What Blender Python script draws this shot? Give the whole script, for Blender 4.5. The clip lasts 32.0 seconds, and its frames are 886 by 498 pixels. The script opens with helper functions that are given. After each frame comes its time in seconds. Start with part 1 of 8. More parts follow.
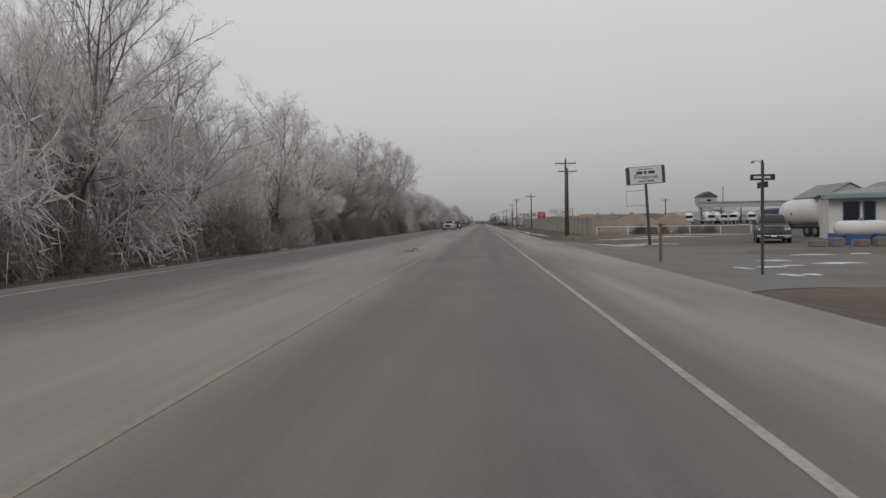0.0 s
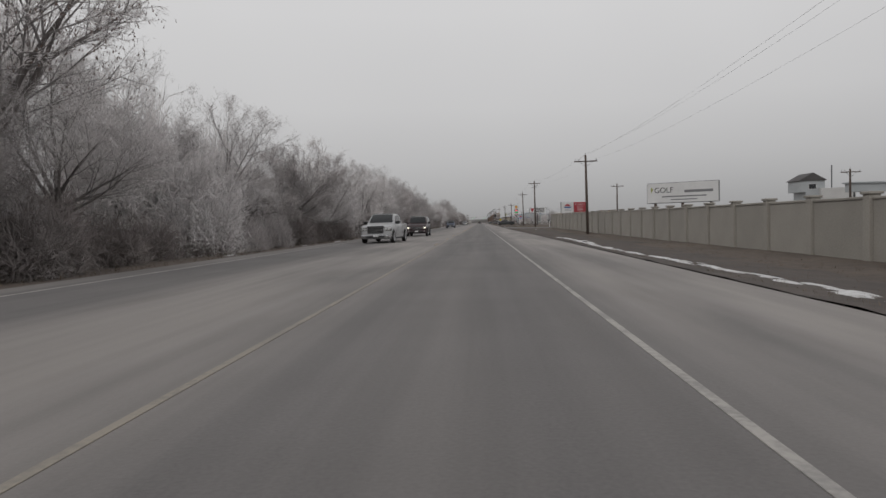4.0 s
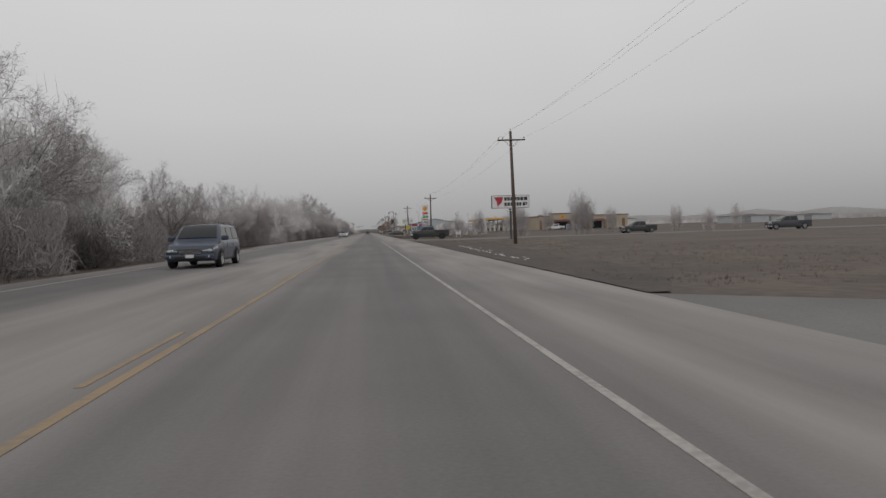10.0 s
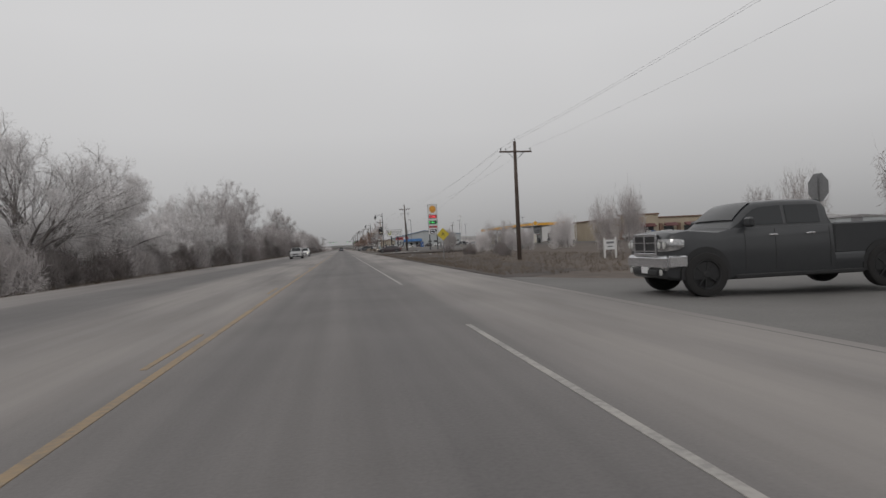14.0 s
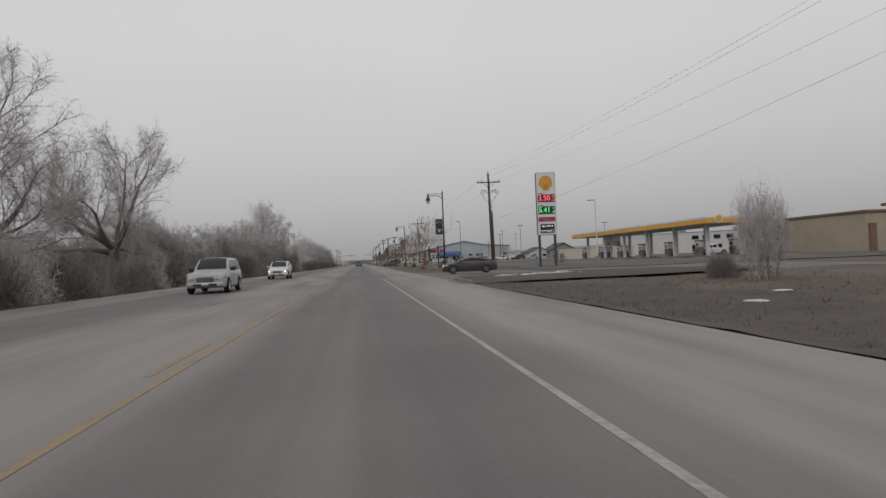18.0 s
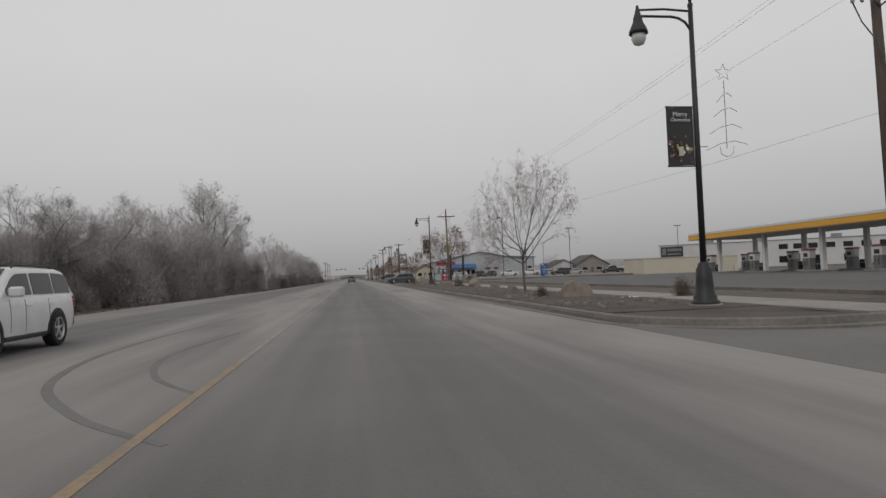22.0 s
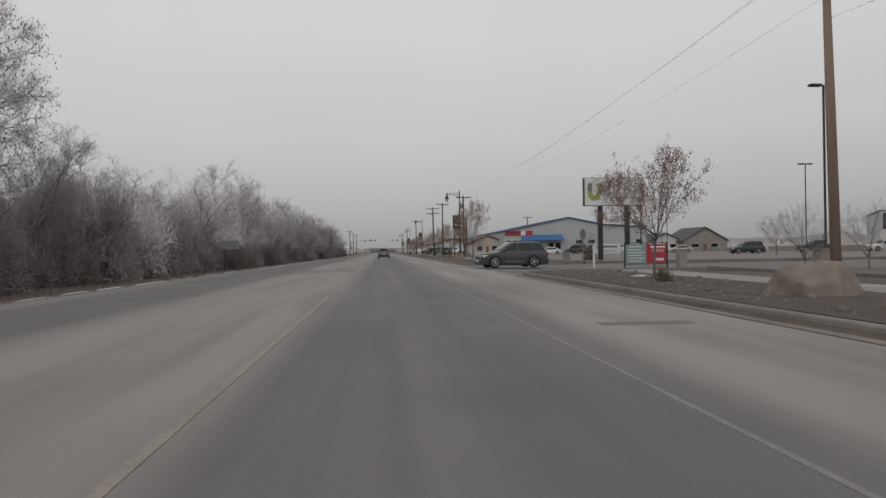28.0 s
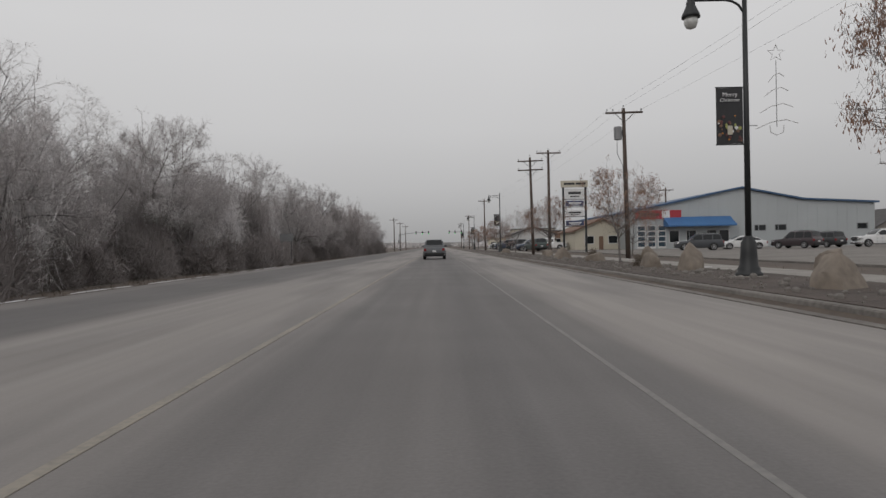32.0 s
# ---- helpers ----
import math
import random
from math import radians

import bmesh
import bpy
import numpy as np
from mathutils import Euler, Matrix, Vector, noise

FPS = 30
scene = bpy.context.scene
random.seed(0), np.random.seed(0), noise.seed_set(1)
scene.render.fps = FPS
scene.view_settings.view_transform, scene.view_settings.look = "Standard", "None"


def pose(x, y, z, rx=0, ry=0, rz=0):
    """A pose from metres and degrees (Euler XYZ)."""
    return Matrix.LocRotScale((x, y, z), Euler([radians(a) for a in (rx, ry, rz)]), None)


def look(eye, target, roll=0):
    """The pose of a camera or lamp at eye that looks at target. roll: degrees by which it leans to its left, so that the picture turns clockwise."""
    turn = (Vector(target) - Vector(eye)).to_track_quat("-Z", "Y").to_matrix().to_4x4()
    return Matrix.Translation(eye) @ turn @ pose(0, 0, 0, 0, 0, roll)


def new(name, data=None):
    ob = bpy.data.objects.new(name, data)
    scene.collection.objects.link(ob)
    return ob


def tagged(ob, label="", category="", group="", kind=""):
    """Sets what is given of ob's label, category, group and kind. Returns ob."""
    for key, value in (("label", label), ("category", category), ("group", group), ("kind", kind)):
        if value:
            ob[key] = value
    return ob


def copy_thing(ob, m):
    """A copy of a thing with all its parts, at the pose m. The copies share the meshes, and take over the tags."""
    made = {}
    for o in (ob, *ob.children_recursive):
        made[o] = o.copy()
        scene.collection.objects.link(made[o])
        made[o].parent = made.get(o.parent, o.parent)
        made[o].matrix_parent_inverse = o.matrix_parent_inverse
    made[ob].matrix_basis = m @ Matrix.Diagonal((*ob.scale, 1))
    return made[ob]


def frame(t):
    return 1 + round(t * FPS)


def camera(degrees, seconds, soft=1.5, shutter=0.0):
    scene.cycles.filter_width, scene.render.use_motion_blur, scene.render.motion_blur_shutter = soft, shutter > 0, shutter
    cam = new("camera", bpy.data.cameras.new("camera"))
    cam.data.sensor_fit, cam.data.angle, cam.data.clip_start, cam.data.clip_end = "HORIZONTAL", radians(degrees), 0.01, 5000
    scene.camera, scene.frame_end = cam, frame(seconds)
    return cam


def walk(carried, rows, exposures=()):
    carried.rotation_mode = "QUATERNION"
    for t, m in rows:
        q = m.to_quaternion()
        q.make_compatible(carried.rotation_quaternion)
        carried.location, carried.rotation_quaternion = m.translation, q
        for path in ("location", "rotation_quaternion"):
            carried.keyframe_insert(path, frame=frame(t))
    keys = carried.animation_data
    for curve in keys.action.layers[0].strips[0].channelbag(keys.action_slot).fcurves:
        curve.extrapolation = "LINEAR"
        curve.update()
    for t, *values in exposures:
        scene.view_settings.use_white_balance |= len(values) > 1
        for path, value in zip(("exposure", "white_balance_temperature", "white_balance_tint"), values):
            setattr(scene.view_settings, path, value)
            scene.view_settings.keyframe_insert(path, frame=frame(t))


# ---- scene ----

# ---- camera: seconds, place, tilt up, lean to the right, turn to the left ----
cam = camera(68.3, 32.0, 1.5)
PATH = [
    (0, -0.06, 0.00, 1.230, -2.18, 0.98, 3.48),
    (0.5, -0.03, 10.64, 1.207, -1.97, 1.08, 4.07),
    (1, 0.03, 21.24, 1.184, -1.80, 1.06, 0.12),
    (1.5, 0.06, 31.74, 1.184, -1.96, 1.02, -0.03),
    (2, -0.01, 42.22, 1.170, -1.87, 0.80, 1.48),
    (2.5, -0.07, 52.57, 1.173, -2.04, 1.03, 1.56),
    (3, -0.04, 62.84, 1.166, -2.06, 0.75, 1.78),
    (3.5, -0.01, 73.20, 1.191, -2.18, 1.09, 2.66),
    (5.5, 0.05, 116.95, 1.218, -2.52, 0.65, 7.08),
    (6, 0.11, 127.50, 1.230, -2.63, 1.22, 16.46),
    (6.5, 0.12, 137.96, 1.248, -2.63, 1.51, 16.32),
    (7, 0.10, 148.34, 1.227, -2.85, 1.01, 15.84),
    (7.5, 0.10, 158.56, 1.220, -2.33, 0.72, 1.74),
    (8, 0.06, 168.72, 1.196, -2.01, 0.94, -0.86),
    (8.5, 0.00, 178.96, 1.210, -1.90, 1.15, -6.24),
    (9, -0.04, 189.54, 1.218, -1.90, 1.38, -7.33),
    (9.5, -0.11, 200.84, 1.208, -1.78, 1.34, -7.17),
    (10, -0.13, 212.00, 1.198, -1.65, 1.75, -6.54),
    (10.5, -0.15, 223.05, 1.176, -1.62, 1.77, -5.94),
    (11, -0.22, 233.91, 1.144, -1.66, 1.94, -3.86),
    (11.5, -0.33, 244.73, 1.176, -1.42, 2.39, -2.84),
    (12, -0.41, 255.17, 1.187, -1.24, 2.30, -4.99),
    (12.5, -0.41, 265.41, 1.188, -0.91, 2.51, -6.62),
    (13, -0.40, 275.48, 1.186, -0.77, 2.58, -5.80),
    (13.5, -0.37, 285.63, 1.203, -0.61, 2.47, -6.52),
    (14, -0.30, 295.39, 1.229, -0.45, 2.78, -8.85),
    (14.5, -0.16, 304.66, 1.206, -0.29, 2.66, -8.57),
    (16.5, -0.16, 344.73, 1.196, 0.78, 2.20, -7.92),
    (17, -0.14, 352.98, 1.171, 0.97, 2.19, -6.51),
    (17.5, -0.12, 360.72, 1.174, 1.09, 2.35, -7.75),
    (18, -0.11, 368.50, 1.180, 0.97, 2.30, -7.27),
    (18.5, -0.19, 376.05, 1.182, 1.39, 2.17, -6.35),
    (19, -0.31, 383.31, 1.200, 1.48, 2.17, -6.87),
    (19.5, -0.43, 389.95, 1.219, 1.68, 2.39, -7.72),
    (20, -0.49, 396.64, 1.228, 1.71, 2.18, -7.72),
    (20.5, -0.55, 402.81, 1.232, 1.99, 2.06, -7.80),
    (21, -0.61, 408.63, 1.228, 1.86, 2.17, -9.24),
    (21.5, -0.59, 414.33, 1.219, 1.95, 2.17, -9.15),
    (22, -0.57, 419.58, 1.212, 2.28, 2.11, -8.00),
    (22.5, -0.64, 424.39, 1.218, 1.92, 1.95, -6.63),
    (23, -0.68, 429.34, 1.220, 1.97, 2.13, -4.42),
    (23.5, -0.70, 434.68, 1.214, 1.87, 1.84, -2.96),
    (24, -0.71, 440.06, 1.200, 1.82, 1.57, -3.05),
    (24.5, -0.71, 445.67, 1.194, 1.48, 1.49, -4.05),
    (25, -0.70, 451.44, 1.177, 1.39, 1.47, -5.20),
    (25.5, -0.80, 457.07, 1.209, 0.92, 1.58, -4.56),
    (27.5, -0.80, 482.51, 1.223, 0.20, 0.89, -4.56),
    (28, -0.81, 489.46, 1.224, 0.15, 0.82, -5.37),
    (28.5, -0.76, 496.62, 1.215, -0.05, 0.85, -8.34),
    (29, -0.68, 503.81, 1.207, -0.03, 0.90, -8.99),
    (29.5, -0.62, 511.14, 1.203, -0.19, 1.03, -7.62),
    (30, -0.51, 518.41, 1.226, -0.20, 1.18, -4.30),
    (30.5, -0.31, 526.56, 1.203, -0.36, 1.12, -2.27),
    (31, -0.20, 534.44, 1.199, -0.31, 1.05, 0.18),
    (31.5, -0.14, 541.92, 1.195, -0.22, 1.17, 0.06),
    (32, -0.09, 548.98, 1.191, -0.27, 1.13, -0.42),
]
EXPOSURES = [(0, 0.0), (32, 0.0)]
walk(cam, [(t, pose(x, y, z, 90 + tilt, lean, turn)) for t, x, y, z, tilt, lean, turn in PATH], EXPOSURES)

# ---- sky and light: thick overcast, brighter overhead ----
world = bpy.data.worlds.new("overcast")
scene.world = world
world.use_nodes = True
wn, wl = world.node_tree.nodes, world.node_tree.links
wn.clear()
w_out = wn.new("ShaderNodeOutputWorld")
w_bg = wn.new("ShaderNodeBackground")
w_sky = wn.new("ShaderNodeTexSky")
w_sky.sky_type, w_sky.sun_disc = "NISHITA", False
w_sky.sun_elevation, w_sky.sun_rotation = radians(28), radians(150)
w_bw = wn.new("ShaderNodeRGBToBW")
w_mul = wn.new("ShaderNodeMath")
w_mul.operation, w_mul.inputs[1].default_value = "MULTIPLY", 0.012
w_co = wn.new("ShaderNodeTexCoord")
w_sep = wn.new("ShaderNodeSeparateXYZ")
w_ramp = wn.new("ShaderNodeValToRGB")
SKY = [(0.0, 0.27), (0.035, 0.31), (0.09, 0.40), (0.17, 0.50), (0.30, 0.58), (1.0, 0.66)]
for n, (at, v) in enumerate(SKY):
    e = w_ramp.color_ramp.elements[n] if n < 2 else w_ramp.color_ramp.elements.new(at)
    e.position, e.color = at, (v * 1.0, v * 0.995, v * 1.005, 1)
w_noise = wn.new("ShaderNodeTexNoise")
w_noise.inputs["Scale"].default_value, w_noise.inputs["Detail"].default_value = 1.6, 3.0
w_map = wn.new("ShaderNodeMapRange")
w_map.inputs["To Min"].default_value, w_map.inputs["To Max"].default_value = 0.92, 1.08
w_mix = wn.new("ShaderNodeMix")
w_mix.data_type, w_mix.blend_type = "RGBA", "MULTIPLY"
w_mix.inputs[0].default_value = 1.0
w_add = wn.new("ShaderNodeMix")
w_add.data_type, w_add.blend_type = "RGBA", "ADD"
w_add.inputs[0].default_value = 1.0
wl.new(w_co.outputs["Generated"], w_sep.inputs[0])
wl.new(w_sep.outputs["Z"], w_ramp.inputs[0])
wl.new(w_co.outputs["Generated"], w_noise.inputs["Vector"])
wl.new(w_noise.outputs["Fac"], w_map.inputs["Value"])
wl.new(w_ramp.outputs["Color"], w_mix.inputs[6])
wl.new(w_map.outputs[0], w_mix.inputs[7])
wl.new(w_sky.outputs[0], w_bw.inputs[0])
wl.new(w_bw.outputs[0], w_mul.inputs[0])
wl.new(w_mix.outputs[2], w_add.inputs[6])
wl.new(w_mul.outputs[0], w_add.inputs[7])
wl.new(w_add.outputs[2], w_bg.inputs["Color"])
wl.new(w_bg.outputs[0], w_out.inputs[0])
sun_data = bpy.data.lights.new("sun", "SUN")
sun_data.energy, sun_data.angle, sun_data.color = 0.5, radians(25), (1.0, 0.96, 0.92)
sun = new("sun", sun_data)
sun.matrix_world = look((-60, -80, 60), (0, 0, 0))

# ---- materials ----
def mat(name, a, b=None, rough=0.8, fine=12.0, coarse=0.6, bump=0.15, metal=0.0, stretch=(1, 1, 1), emit=0.0, vary=0.0, alpha=None):
    """A surface of two colours mixed by coarse and fine noise, with a fine relief."""
    m = bpy.data.materials.new(name)
    m.use_nodes = True
    n, l = m.node_tree.nodes, m.node_tree.links
    p = n["Principled BSDF"]
    b = b or tuple(c * 0.72 for c in a)
    co = n.new("ShaderNodeTexCoord")
    mp = n.new("ShaderNodeMapping")
    mp.inputs["Scale"].default_value = stretch
    l.new(co.outputs["Object"], mp.inputs["Vector"])
    n1, n2 = n.new("ShaderNodeTexNoise"), n.new("ShaderNodeTexNoise")
    n1.inputs["Scale"].default_value, n1.inputs["Detail"].default_value = coarse, 4.0
    n2.inputs["Scale"].default_value, n2.inputs["Detail"].default_value = fine, 5.0
    for t in (n1, n2):
        l.new(mp.outputs[0], t.inputs["Vector"])
    mx = n.new("ShaderNodeMath")
    mx.operation = "MULTIPLY_ADD"
    mx.inputs[1].default_value = 0.55
    l.new(n1.outputs["Fac"], mx.inputs[0])
    half = n.new("ShaderNodeMath")
    half.operation, half.inputs[1].default_value = "MULTIPLY", 0.45
    l.new(n2.outputs["Fac"], half.inputs[0])
    l.new(half.outputs[0], mx.inputs[2])
    rp = n.new("ShaderNodeValToRGB")
    rp.color_ramp.elements[0].position, rp.color_ramp.elements[1].position = 0.32, 0.68
    rp.color_ramp.elements[0].color, rp.color_ramp.elements[1].color = (*b, 1), (*a, 1)
    l.new(mx.outputs[0], rp.inputs[0])
    col = rp.outputs[0]
    if vary:
        oi = n.new("ShaderNodeObjectInfo")
        hs = n.new("ShaderNodeHueSaturation")
        mr = n.new("ShaderNodeMapRange")
        mr.inputs["To Min"].default_value, mr.inputs["To Max"].default_value = 1 - vary, 1 + vary
        l.new(oi.outputs["Random"], mr.inputs["Value"])
        l.new(mr.outputs[0], hs.inputs["Value"])
        l.new(col, hs.inputs["Color"])
        col = hs.outputs[0]
    l.new(col, p.inputs["Base Color"])
    p.inputs["Roughness"].default_value, p.inputs["Metallic"].default_value = rough, metal
    if bump:
        bp = n.new("ShaderNodeBump")
        bp.inputs["Strength"].default_value, bp.inputs["Distance"].default_value = bump, 0.02
        l.new(n2.outputs["Fac"], bp.inputs["Height"])
        l.new(bp.outputs[0], p.inputs["Normal"])
    if emit:
        l.new(col, p.inputs["Emission Color"])
        p.inputs["Emission Strength"].default_value = emit
    return m


def glassy(name, tint=(0.014, 0.016, 0.018)):
    m = mat(name, tint, tint, rough=0.06, bump=0.0)
    m.node_tree.nodes["Principled BSDF"].inputs["Specular IOR Level"].default_value = 0.42
    return m


M = {
    "bark": mat("bark", (0.22, 0.20, 0.192), (0.095, 0.085, 0.08), 0.95, 9, 1.2, 0.5, stretch=(3, 3, 0.6), vary=0.15),
    "frost_twig": mat("frost_twig", (0.80, 0.775, 0.772), (0.59, 0.56, 0.557), 0.9, 6, 0.35, 0.0, vary=0.16),
    "white_twig": mat("white_twig", (0.80, 0.78, 0.778), (0.62, 0.60, 0.597), 0.9, 6, 0.35, 0.0, vary=0.16),
    "dim_twig": mat("dim_twig", (0.40, 0.37, 0.364), (0.235, 0.212, 0.207), 0.95, 6, 0.5, 0.0, vary=0.2),
    "grey_twig": mat("grey_twig", (0.54, 0.51, 0.505), (0.345, 0.318, 0.313), 0.95, 6, 0.5, 0.0, vary=0.2),
    "frost_bark": mat("frost_bark", (0.36, 0.34, 0.335), (0.17, 0.155, 0.15), 0.95, 7, 0.9, 0.3, vary=0.12),
    "dull_leaf": mat("dull_leaf", (0.25, 0.185, 0.16), (0.13, 0.095, 0.085), 0.85, 8, 1.0, 0.0),
    "brush_twig": mat("brush_twig", (0.33, 0.30, 0.292), (0.185, 0.162, 0.157), 0.95, 6, 0.5, 0.0, vary=0.25),
    "pale_leaf": mat("pale_leaf", (0.39, 0.30, 0.27), (0.22, 0.155, 0.135), 0.85, 8, 1.0, 0.0, vary=0.2),
    "rust_leaf": mat("rust_leaf", (0.33, 0.195, 0.135), (0.17, 0.10, 0.075), 0.8, 8, 1.0, 0.0, vary=0.2),
    "grass": mat("grass", (0.140, 0.110, 0.088), (0.058, 0.046, 0.040), 0.95, 2.4, 0.16, 0.5),
    "dry_blade": mat("dry_blade", (0.205, 0.165, 0.125), (0.09, 0.07, 0.055), 0.95, 4, 0.3, 0.0),
    "snow": mat("snow", (0.74, 0.745, 0.755), (0.42, 0.405, 0.395), 0.8, 9, 1.6, 0.4),
    "verge_soil": mat("verge_soil", (0.098, 0.080, 0.070), (0.044, 0.036, 0.033), 0.95, 3.2, 0.45, 0.6),
    "dirt": mat("dirt", (0.165, 0.136, 0.116), (0.082, 0.067, 0.058), 0.95, 5, 0.25, 0.5),
    "gravel": mat("gravel", (0.245, 0.225, 0.205), (0.13, 0.118, 0.108), 0.95, 22, 0.35, 0.7),
    "soil": mat("soil", (0.105, 0.092, 0.085), (0.05, 0.045, 0.043), 0.95, 4, 0.5, 0.6),
    "sand": mat("sand", (0.30, 0.235, 0.18), (0.19, 0.15, 0.12), 0.95, 3, 0.3, 0.4),
    "concrete": mat("concrete", (0.33, 0.31, 0.285), (0.20, 0.187, 0.17), 0.9, 14, 0.7, 0.25),
    "kerb": mat("kerb", (0.235, 0.217, 0.198), (0.115, 0.105, 0.096), 0.9, 9, 0.6, 0.3),
    "fence": mat("fence", (0.36, 0.34, 0.305), (0.27, 0.255, 0.23), 0.92, 16, 0.5, 0.45, vary=0.05),
    "pole_wood": mat("pole_wood", (0.135, 0.10, 0.082), (0.06, 0.047, 0.04), 0.92, 16, 1.2, 0.5, stretch=(4, 4, 0.25), vary=0.15),
    "pole_tan": mat("pole_tan", (0.29, 0.215, 0.165), (0.17, 0.125, 0.10), 0.9, 16, 1.2, 0.4, stretch=(4, 4, 0.25)),
    "wire": mat("wire", (0.10, 0.10, 0.102), rough=0.7, bump=0),
    "black_metal": mat("black_metal", (0.022, 0.024, 0.026), (0.014, 0.015, 0.016), 0.5, 20, 1.5, 0.1),
    "grey_metal": mat("grey_metal", (0.30, 0.305, 0.31), (0.19, 0.19, 0.195), 0.5, 14, 0.8, 0.1, 0.5),
    "white_paint": mat("white_paint", (0.74, 0.74, 0.73), (0.56, 0.555, 0.545), 0.6, 9, 0.5, 0.1),
    "steel_dark": mat("steel_dark", (0.10, 0.105, 0.11), (0.06, 0.06, 0.065), 0.6, 9, 0.7, 0.15, 0.4),
    "sign_white": mat("sign_white", (0.72, 0.72, 0.72), (0.60, 0.60, 0.60), 0.5, 6, 0.4, 0.05),
    "sign_black": mat("sign_black", (0.03, 0.03, 0.033), rough=0.5, bump=0.05),
    "sign_red": mat("sign_red", (0.42, 0.035, 0.05), (0.33, 0.03, 0.042), 0.5, 5, 0.5, 0.05),
    "sign_maroon": mat("sign_maroon", (0.13, 0.045, 0.045), (0.09, 0.035, 0.035), 0.6, 6, 0.6, 0.1),
    "sign_blue": mat("sign_blue", (0.035, 0.11, 0.30), (0.03, 0.085, 0.24), 0.5, 5, 0.5, 0.05),
    "sign_navy": mat("sign_navy", (0.05, 0.06, 0.13), (0.04, 0.05, 0.10), 0.5, 5, 0.5, 0.05),
    "sign_teal": mat("sign_teal", (0.25, 0.33, 0.34), (0.19, 0.27, 0.28), 0.5, 5, 0.5, 0.05),
    "sign_yellow": mat("sign_yellow", (0.62, 0.49, 0.05), (0.5, 0.4, 0.04), 0.5, 5, 0.5, 0.05),
    "sign_olive": mat("sign_olive", (0.36, 0.38, 0.12), (0.28, 0.30, 0.1), 0.5, 5, 0.5, 0.05),
    "sign_grey": mat("sign_grey", (0.20, 0.205, 0.215), rough=0.5, bump=0.05),
    "shell_yellow": mat("shell_yellow", (0.74, 0.40, 0.045), (0.66, 0.35, 0.04), 0.5, 5, 0.4, 0.05),
    "shell_orange": mat("shell_orange", (0.52, 0.20, 0.03), (0.42, 0.16, 0.03), 0.5, 5, 0.4, 0.05),
    "led_red": mat("led_red", (1.0, 0.10, 0.12), (1.0, 0.10, 0.12), bump=0, emit=1.2),
    "led_green": mat("led_green", (0.10, 0.9, 0.22), (0.10, 0.9, 0.22), bump=0, emit=0.9),
    "led_white": mat("led_white", (0.9, 0.9, 0.95), (0.9, 0.9, 0.95), bump=0, emit=0.7),
    "lamp_on": mat("lamp_on", (1.0, 0.93, 0.75), (1.0, 0.93, 0.75), bump=0, emit=2.0),
    "stucco_tan": mat("stucco_tan", (0.42, 0.36, 0.275), (0.35, 0.295, 0.225), 0.9, 12, 0.4, 0.3),
    "stucco_cream": mat("stucco_cream", (0.56, 0.52, 0.43), (0.49, 0.45, 0.37), 0.9, 12, 0.4, 0.3),
    "wall_white": mat("wall_white", (0.60, 0.595, 0.585), (0.50, 0.495, 0.485), 0.85, 10, 0.3, 0.2),
    "steel_siding": mat("steel_siding", (0.44, 0.465, 0.475), (0.38, 0.40, 0.41), 0.5, 6, 0.25, 0.1, 0.15),
    "roof_blue": mat("roof_blue", (0.05, 0.105, 0.20), (0.04, 0.085, 0.16), 0.5, 6, 0.4, 0.1),
    "awning_blue": mat("awning_blue", (0.055, 0.16, 0.36), (0.045, 0.13, 0.29), 0.6, 6, 0.5, 0.1),
    "roof_grey": mat("roof_grey", (0.30, 0.295, 0.295), (0.19, 0.186, 0.186), 0.85, 8, 0.5, 0.2),
    "roof_dark": mat("roof_dark", (0.11, 0.105, 0.105), (0.07, 0.066, 0.066), 0.9, 14, 0.6, 0.4),
    "brick_brown": mat("brick_brown", (0.22, 0.14, 0.10), (0.15, 0.095, 0.07), 0.9, 12, 0.5, 0.3),
    "rock": mat("rock", (0.27, 0.23, 0.19), (0.15, 0.126, 0.106), 0.95, 5, 0.9, 0.6, vary=0.12),
    "mulch": mat("mulch", (0.115, 0.092, 0.080), (0.050, 0.040, 0.036), 0.95, 26, 0.7, 0.8),
    "glass": glassy("glass"),
    "glass_blue": glassy("glass_blue", (0.05, 0.075, 0.10)),
    "tyre": mat("tyre", (0.022, 0.021, 0.021), rough=0.9, bump=0.2),
    "rim": mat("rim", (0.55, 0.55, 0.56), (0.42, 0.42, 0.43), 0.38, 8, 1, 0.05, 0.6),
    "chrome": mat("chrome", (0.66, 0.66, 0.67), (0.55, 0.55, 0.56), 0.22, 8, 1, 0.02, 0.9),
    "black_trim": mat("black_trim", (0.02, 0.02, 0.021), rough=0.6, bump=0.1),
    "lamp_case": mat("lamp_case", (0.55, 0.55, 0.55), (0.22, 0.22, 0.22), 0.12, 22, 9.0, 0.0, 0.75),
    "headlight": mat("headlight", (0.62, 0.62, 0.60), rough=0.15, bump=0.0),
    "taillight": mat("taillight", (0.28, 0.012, 0.016), rough=0.2, bump=0.0),
    # close to the sky's tone: distance haze put into the base colour
    "hazy_hill": mat("hazy_hill", (0.60, 0.595, 0.60), (0.50, 0.49, 0.49), 1.0, 0.05, 0.004, 0.0),
}


